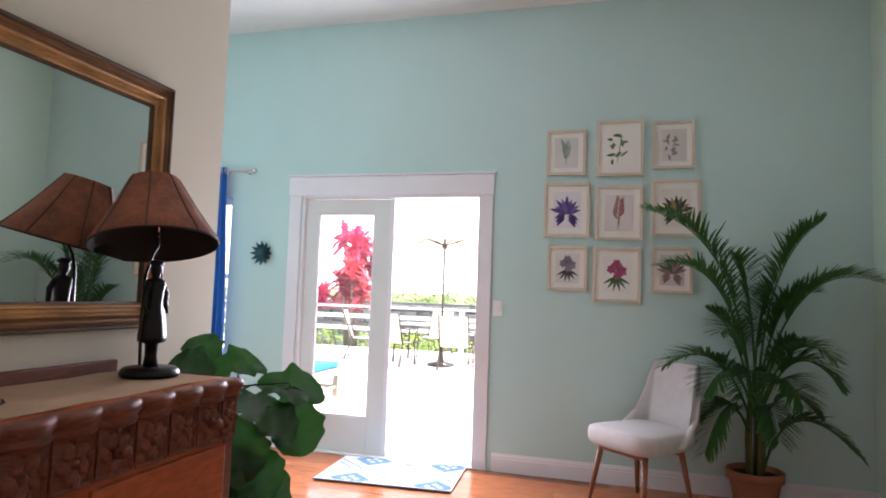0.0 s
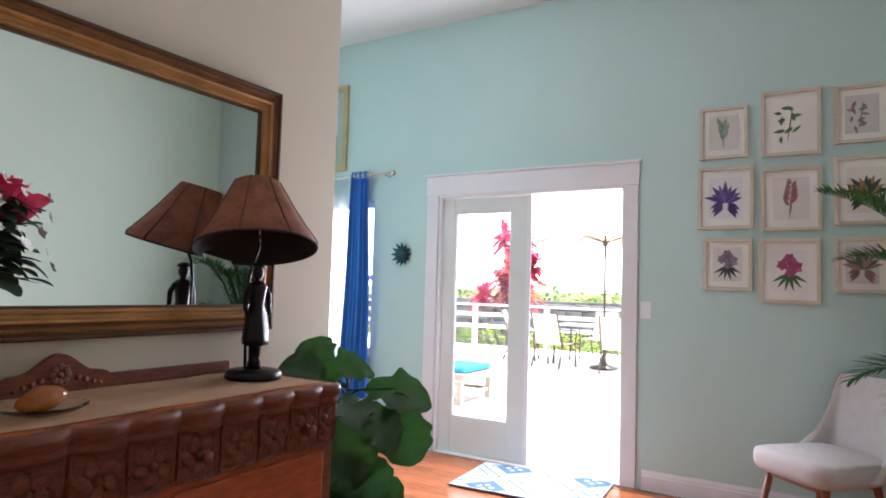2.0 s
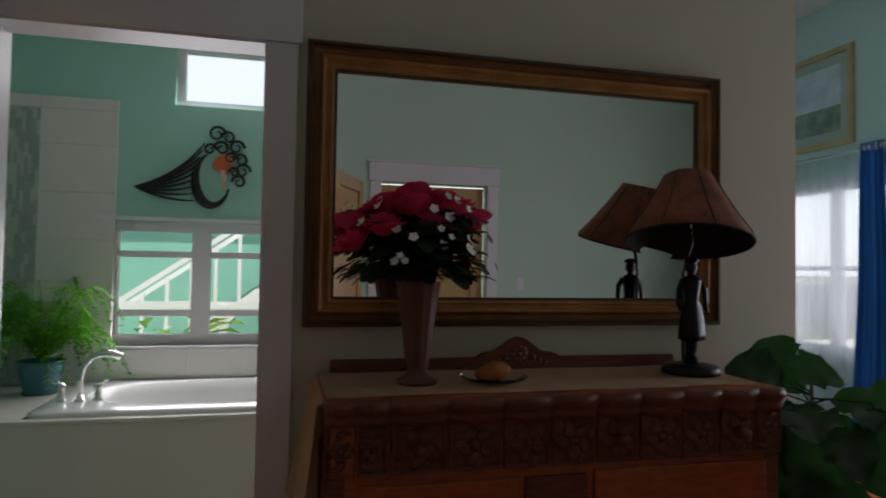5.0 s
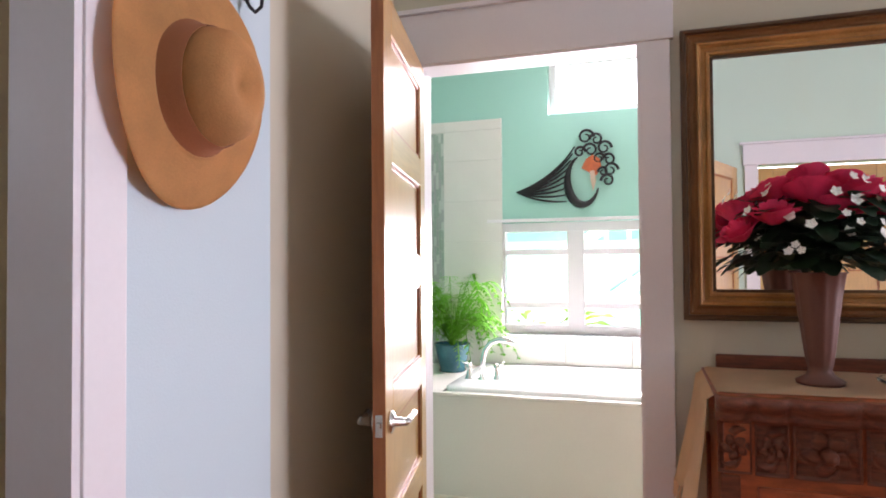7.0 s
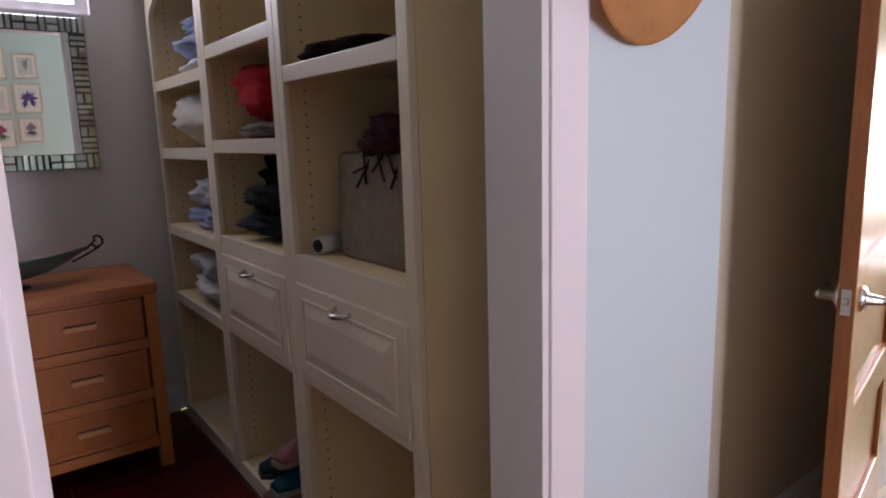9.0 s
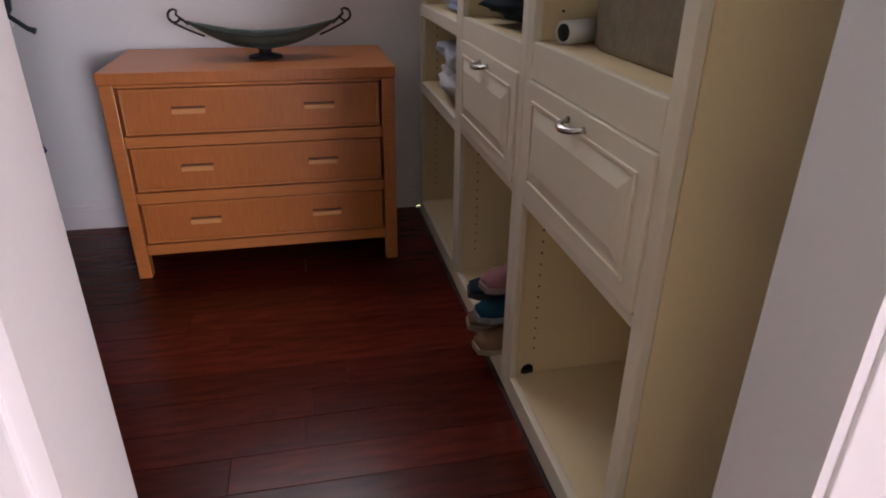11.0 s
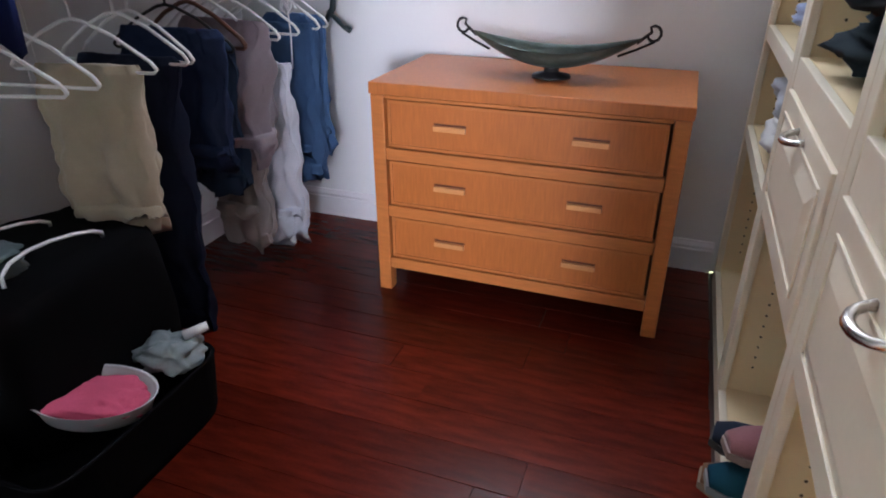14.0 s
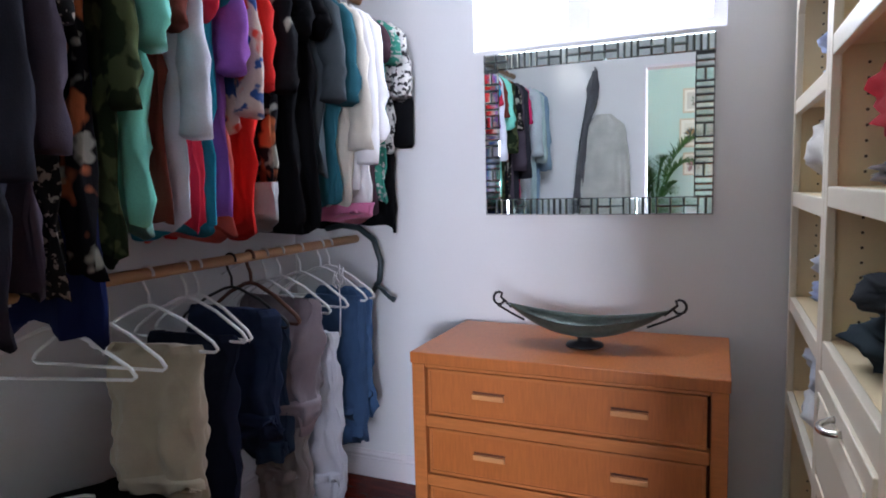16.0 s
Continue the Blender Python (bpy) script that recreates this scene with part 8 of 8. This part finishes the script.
def ti_plant(at, label, scale=1.0, seed=1, cols=None):
    """Cordyline: canes, each with a rosette of long leaves."""
    t = thing("ti_plant", at, label, "plant")
    rnd = random.Random(seed)
    cols = cols or [leafy("ti_red", (0.66, 0.09, 0.13), 0.45, 0.35), leafy("ti_magenta", (0.55, 0.06, 0.16), 0.45, 0.35), leafy("ti_dark", (0.30, 0.02, 0.06), 0.45, 0.25)]
    bark = mat("ti_bark", (0.18, 0.14, 0.10), 0.9)
    for k in range(14):
        a = rnd.uniform(0, 6.28)
        r = rnd.uniform(0.05, 0.65) * scale
        h = rnd.uniform(1.2, 2.75) * scale
        top = Vector((r * math.cos(a), r * math.sin(a), h))
        part("cane", smooth(tube(bmesh.new(), [(0.2 * r * math.cos(a), 0.2 * r * math.sin(a), 0), (0.7 * r * math.cos(a), 0.7 * r * math.sin(a), h * 0.6), top], [0.03, 0.022, 0.016], 6)), bark, t)
        bm = bmesh.new()
        for j in range(58):
            q = rnd.uniform(0, 6.28)
            el = rnd.uniform(-0.5, 1.2)
            leaf3d(bm, top + Vector((0, 0, -0.45 * rnd.random())), (math.cos(q) * math.cos(el), math.sin(q) * math.cos(el), math.sin(el)), rnd.uniform(0.30, 0.52) * scale, rnd.uniform(0.038, 0.062) * scale, rnd.uniform(0.05, 0.40), 5, 0.25)
        part("leaf_rosette", smooth(bm), cols[k % len(cols)], t)


ti_plant((-6.75, 14.9, -0.6), "tall red and magenta ti plant beyond the railing", 1.28, 3)


def shrub(at, size, col, name, seed, label, n=420, leaf=0.16, kind="leaf"):
    """A shrub of many separate leaves round a few stems."""
    t = thing("shrub", at, label, "plant")
    rnd = random.Random(seed)
    bm = bmesh.new()
    for k in range(6):
        a = k * 1.05
        tube(bm, [(0, 0, 0), (0.3 * size[0] * math.cos(a), 0.3 * size[1] * math.sin(a), size[2] * 0.7)], [0.025, 0.008], 5)
    part("stems", bm, mat("ti_bark", (0.18, 0.14, 0.10), 0.9), t)
    for c in range(3):
        bm = bmesh.new()
        for k in range(n // 3):
            u = rnd.random() ** 0.5
            a = rnd.uniform(0, 6.28)
            ph = rnd.uniform(0.05, 1.0)
            p = (size[0] * u * math.cos(a) * math.sqrt(1 - (ph - 0.4) ** 2), size[1] * u * math.sin(a) * math.sqrt(1 - (ph - 0.4) ** 2), size[2] * ph * (1 - 0.3 * u * rnd.random()))
            leaf3d(bm, p, (math.cos(a) + rnd.uniform(-0.6, 0.6), math.sin(a) + rnd.uniform(-0.6, 0.6), rnd.uniform(-0.1, 0.9)), leaf * rnd.uniform(0.6, 1.3), leaf * 0.22, 0.4, 3, 0.2)
        part("foliage", smooth(bm), leafy(f"{name}_{c}", tuple(q * (0.75 + 0.3 * c) for q in col), 0.5, 0.35), t)


rs = random.Random(77)
for k in range(12):
    x = -11.5 + k * 1.25 + rs.uniform(-0.3, 0.3)
    shrub((x, 15.3 + rs.uniform(-0.4, 0.9), -0.6), (0.9, 0.7, rs.uniform(0.8, 1.3)), rs.choice(((0.22, 0.36, 0.05), (0.14, 0.30, 0.05), (0.34, 0.40, 0.07))), f"garden_{k % 4}", 100 + k, "bright green garden shrub beyond the railing")
for k in range(7):
    shrub((-16 + k * 4.2 + rs.uniform(-1, 1), 24 + rs.uniform(0, 3), -0.6), (2.2, 1.6, rs.uniform(1.8, 3.0)), rs.choice(((0.10, 0.18, 0.05), (0.14, 0.20, 0.06), (0.20, 0.10, 0.08))), f"far_{k % 3}", 130 + k, "leafy tropical bush behind the stone wall", n=700, leaf=0.42)
wl = structure("garden_wall", bmesh.new(), mat("lava_rock", (0.10, 0.10, 0.105), 0.95, var=0.3, scale=2, bump=0.6, bscale=14), "dark lava rock garden wall")
bm = bmesh.new()
box(bm, -26, 19.6, -0.6, 12, 20.1, 0.95)
bm.to_mesh(wl.data)
bm.free()
stone_mat = mat("lava_stone", (0.13, 0.13, 0.135), 0.95, var=0.3, scale=4, bump=0.6, bscale=14, island=0.5)
rw = random.Random(8)
stones = []
for q in range(5):
    b2 = bmesh.new()
    box(b2, -0.24, -0.06, -0.10, 0.24, 0.06, 0.10, bev=0.03)
    for v in b2.verts:
        v.co += Vector((0.04, 0.02, 0.025)) * noise.noise(v.co * 7 + Vector((q * 5, 0, 0)))
    stones.append(mesh_of("stone", b2, stone_mat))
for r in range(7):
    for c in range(26):
        ob = new("stone", rw.choice(stones))
        ob.parent = wl
        ob.location = (-15.5 + c * 0.50 + 0.25 * (r % 2), 19.58, -0.48 + r * 0.21)


def far_house():
    """Neighbouring green house with an outside stair, past the bathroom windows."""
    t = thing("neighbour_house", (-9.0, 0.6, -0.6), "green two-storey house with a white outside stair", "house")
    g = mat("green_siding", (0.20, 0.46, 0.36), 0.7, var=0.06, scale=1, bump=0.2, bscale=6, grain=(1, 1, 8))
    wt = mat("white_rail", (0.80, 0.79, 0.77), 0.5)
    part("house_wall", boxes((-4.0, -6.0, 0.0, 0.0, 7.0, 3.4)), g, t)
    bm = bmesh.new()
    loft(bm, [[(0.7, -6.5, 3.4), (-2.0, -6.5, 4.55), (-4.7, -6.5, 3.4)], [(0.7, 7.5, 3.4), (-2.0, 7.5, 4.55), (-4.7, 7.5, 3.4)]])
    part("roof", bm, mat("grey_roof", (0.30, 0.31, 0.34), 0.6, var=0.1, scale=3, bump=0.3, bscale=20), t)
    for yc in (0.55, 2.4):
        w = part("house_window", boxes((0.001, yc - 0.32, 1.35, 0.05, yc + 0.32, 2.35), bev=0.005), wt, t)
        part("window_pane", boxes((0.051, yc - 0.26, 1.42, 0.056, yc + 0.26, 2.28)), mat("dark_pane", (0.12, 0.20, 0.20), 0.08, var=0.05, bump=0.0), w)
    for k in range(14):
        y = -2.6 + k * 0.26
        part("stair_tread", boxes((0.5, y, 0.18 * k + 0.12, 1.5, y + 0.28, 0.18 * k + 0.17)), wt, t)
        part("baluster", boxes((1.46, y + 0.10, 0.18 * k + 0.17, 1.50, y + 0.14, 0.18 * k + 1.05)), wt, t)
    for x in (0.5, 1.48):
        for dz in (0.0, 1.0):
            bm = bmesh.new()
            loft(bm, [[(x, -2.6 + v * 3.64, dz + v * 2.52 + z) for z in (0.0, 0.16 if dz == 0 else 0.07)] + [(x + 0.04, -2.6 + v * 3.64, dz + v * 2.52 + z) for z in (0.16 if dz == 0 else 0.07, 0.0)] for v in (0, 1)])
            part("stair_stringer" if dz == 0 else "handrail", bm, wt, t)
    for z in (1.05, 1.75):
        part("fence_rail", boxes((2.2, -3, z - 0.3, 2.24, 5, z - 0.22)), wt, t)
    for k in range(8):
        part("fence_post", boxes((2.18, -3 + k * 1.1, 0, 2.26, -2.92 + k * 1.1, 1.5)), wt, t)


far_house()
structure("eave", boxes((-4.66, -2.3, 2.95, -4.16, 2.7, 3.0), bev=0.005), mat("eave_paint", (0.55, 0.70, 0.62), 0.7), "pale green painted eave over the bathroom windows")
shrub((-5.6, 0.45, -0.6), (0.5, 0.8, 1.75), (0.22, 0.42, 0.03), "bath_garden", 160, "big bright green leaves outside the bathroom window", n=70, leaf=0.5)
shrub((-6.4, -1.0, -0.6), (0.7, 0.9, 1.5), (0.12, 0.26, 0.04), "bath_garden_b", 161, "green shrub outside the bathroom window", n=260, leaf=0.2)

# ---------------------------------------------------------------- floors, laid board by board
floor = structure("floor", boxes((-5.4, -2.78, -0.06, 1.62, 4.63, -0.006)), GROOVE, "cherry hardwood plank floor, darker in the closet")
PLANK_W = 0.118
plank_meshes = {}


def plank(x0, x1, y0, y1, parent, wood):
    ln, wd = round(x1 - x0, 2), round(y1 - y0, 3)
    key = (ln, wd, wood.name)
    if key not in plank_meshes:
        bm = bmesh.new()
        e = 0.0005
        a, b = ln / 2 - e, wd / 2 - e
        low = [(-a, -b, -0.006), (a, -b, -0.006), (a, b, -0.006), (-a, b, -0.006)]
        mid = [(x, y, -0.0008) for x, y, z in low]
        top = [(x * (1 - 0.0009 / a), y * (1 - 0.0009 / b), 0.0) for x, y, z in low]
        loft(bm, [low, mid, top])
        plank_meshes[key] = mesh_of("plank", bm, wood)
    ob = new("plank", plank_meshes[key])
    ob.parent = parent
    ob.location = ((x0 + x1) / 2, (y0 + y1) / 2, 0)


def lay(x0, x1, y0, y1, parent, seed, wood, lengths=(0.9, 1.2, 1.5, 1.8)):
    rnd = random.Random(seed)
    y = y0
    while y < y1 - 0.01:
        ye = min(y + PLANK_W, y1)
        x = x0
        first = True
        while x < x1 - 0.01:
            ln = rnd.choice(lengths) * (rnd.choice((0.35, 0.6, 0.85)) if first else 1)
            first = False
            xe = x + ln
            if xe > x1 - 0.25:
                xe = x1
            plank(x, xe, y, ye, parent, wood)
            x = xe
        y = ye


# closet boards take a darker, redder colour than the bedroom boards
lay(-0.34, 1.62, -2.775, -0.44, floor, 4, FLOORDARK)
lay(-1.97, 1.43, -0.44, 4.63, floor, 5, FLOORWOOD, (1.5, 1.8, 2.1, 2.4))
lay(-5.4, -1.97, 2.56, 4.63, floor, 6, FLOORWOOD, (2.1, 2.4, 2.7))
structure("floor_bath", boxes((-4.0, -1.9, -0.05, -1.97, 2.33, 0.004)), TILE, "cream tiled bathroom floor")
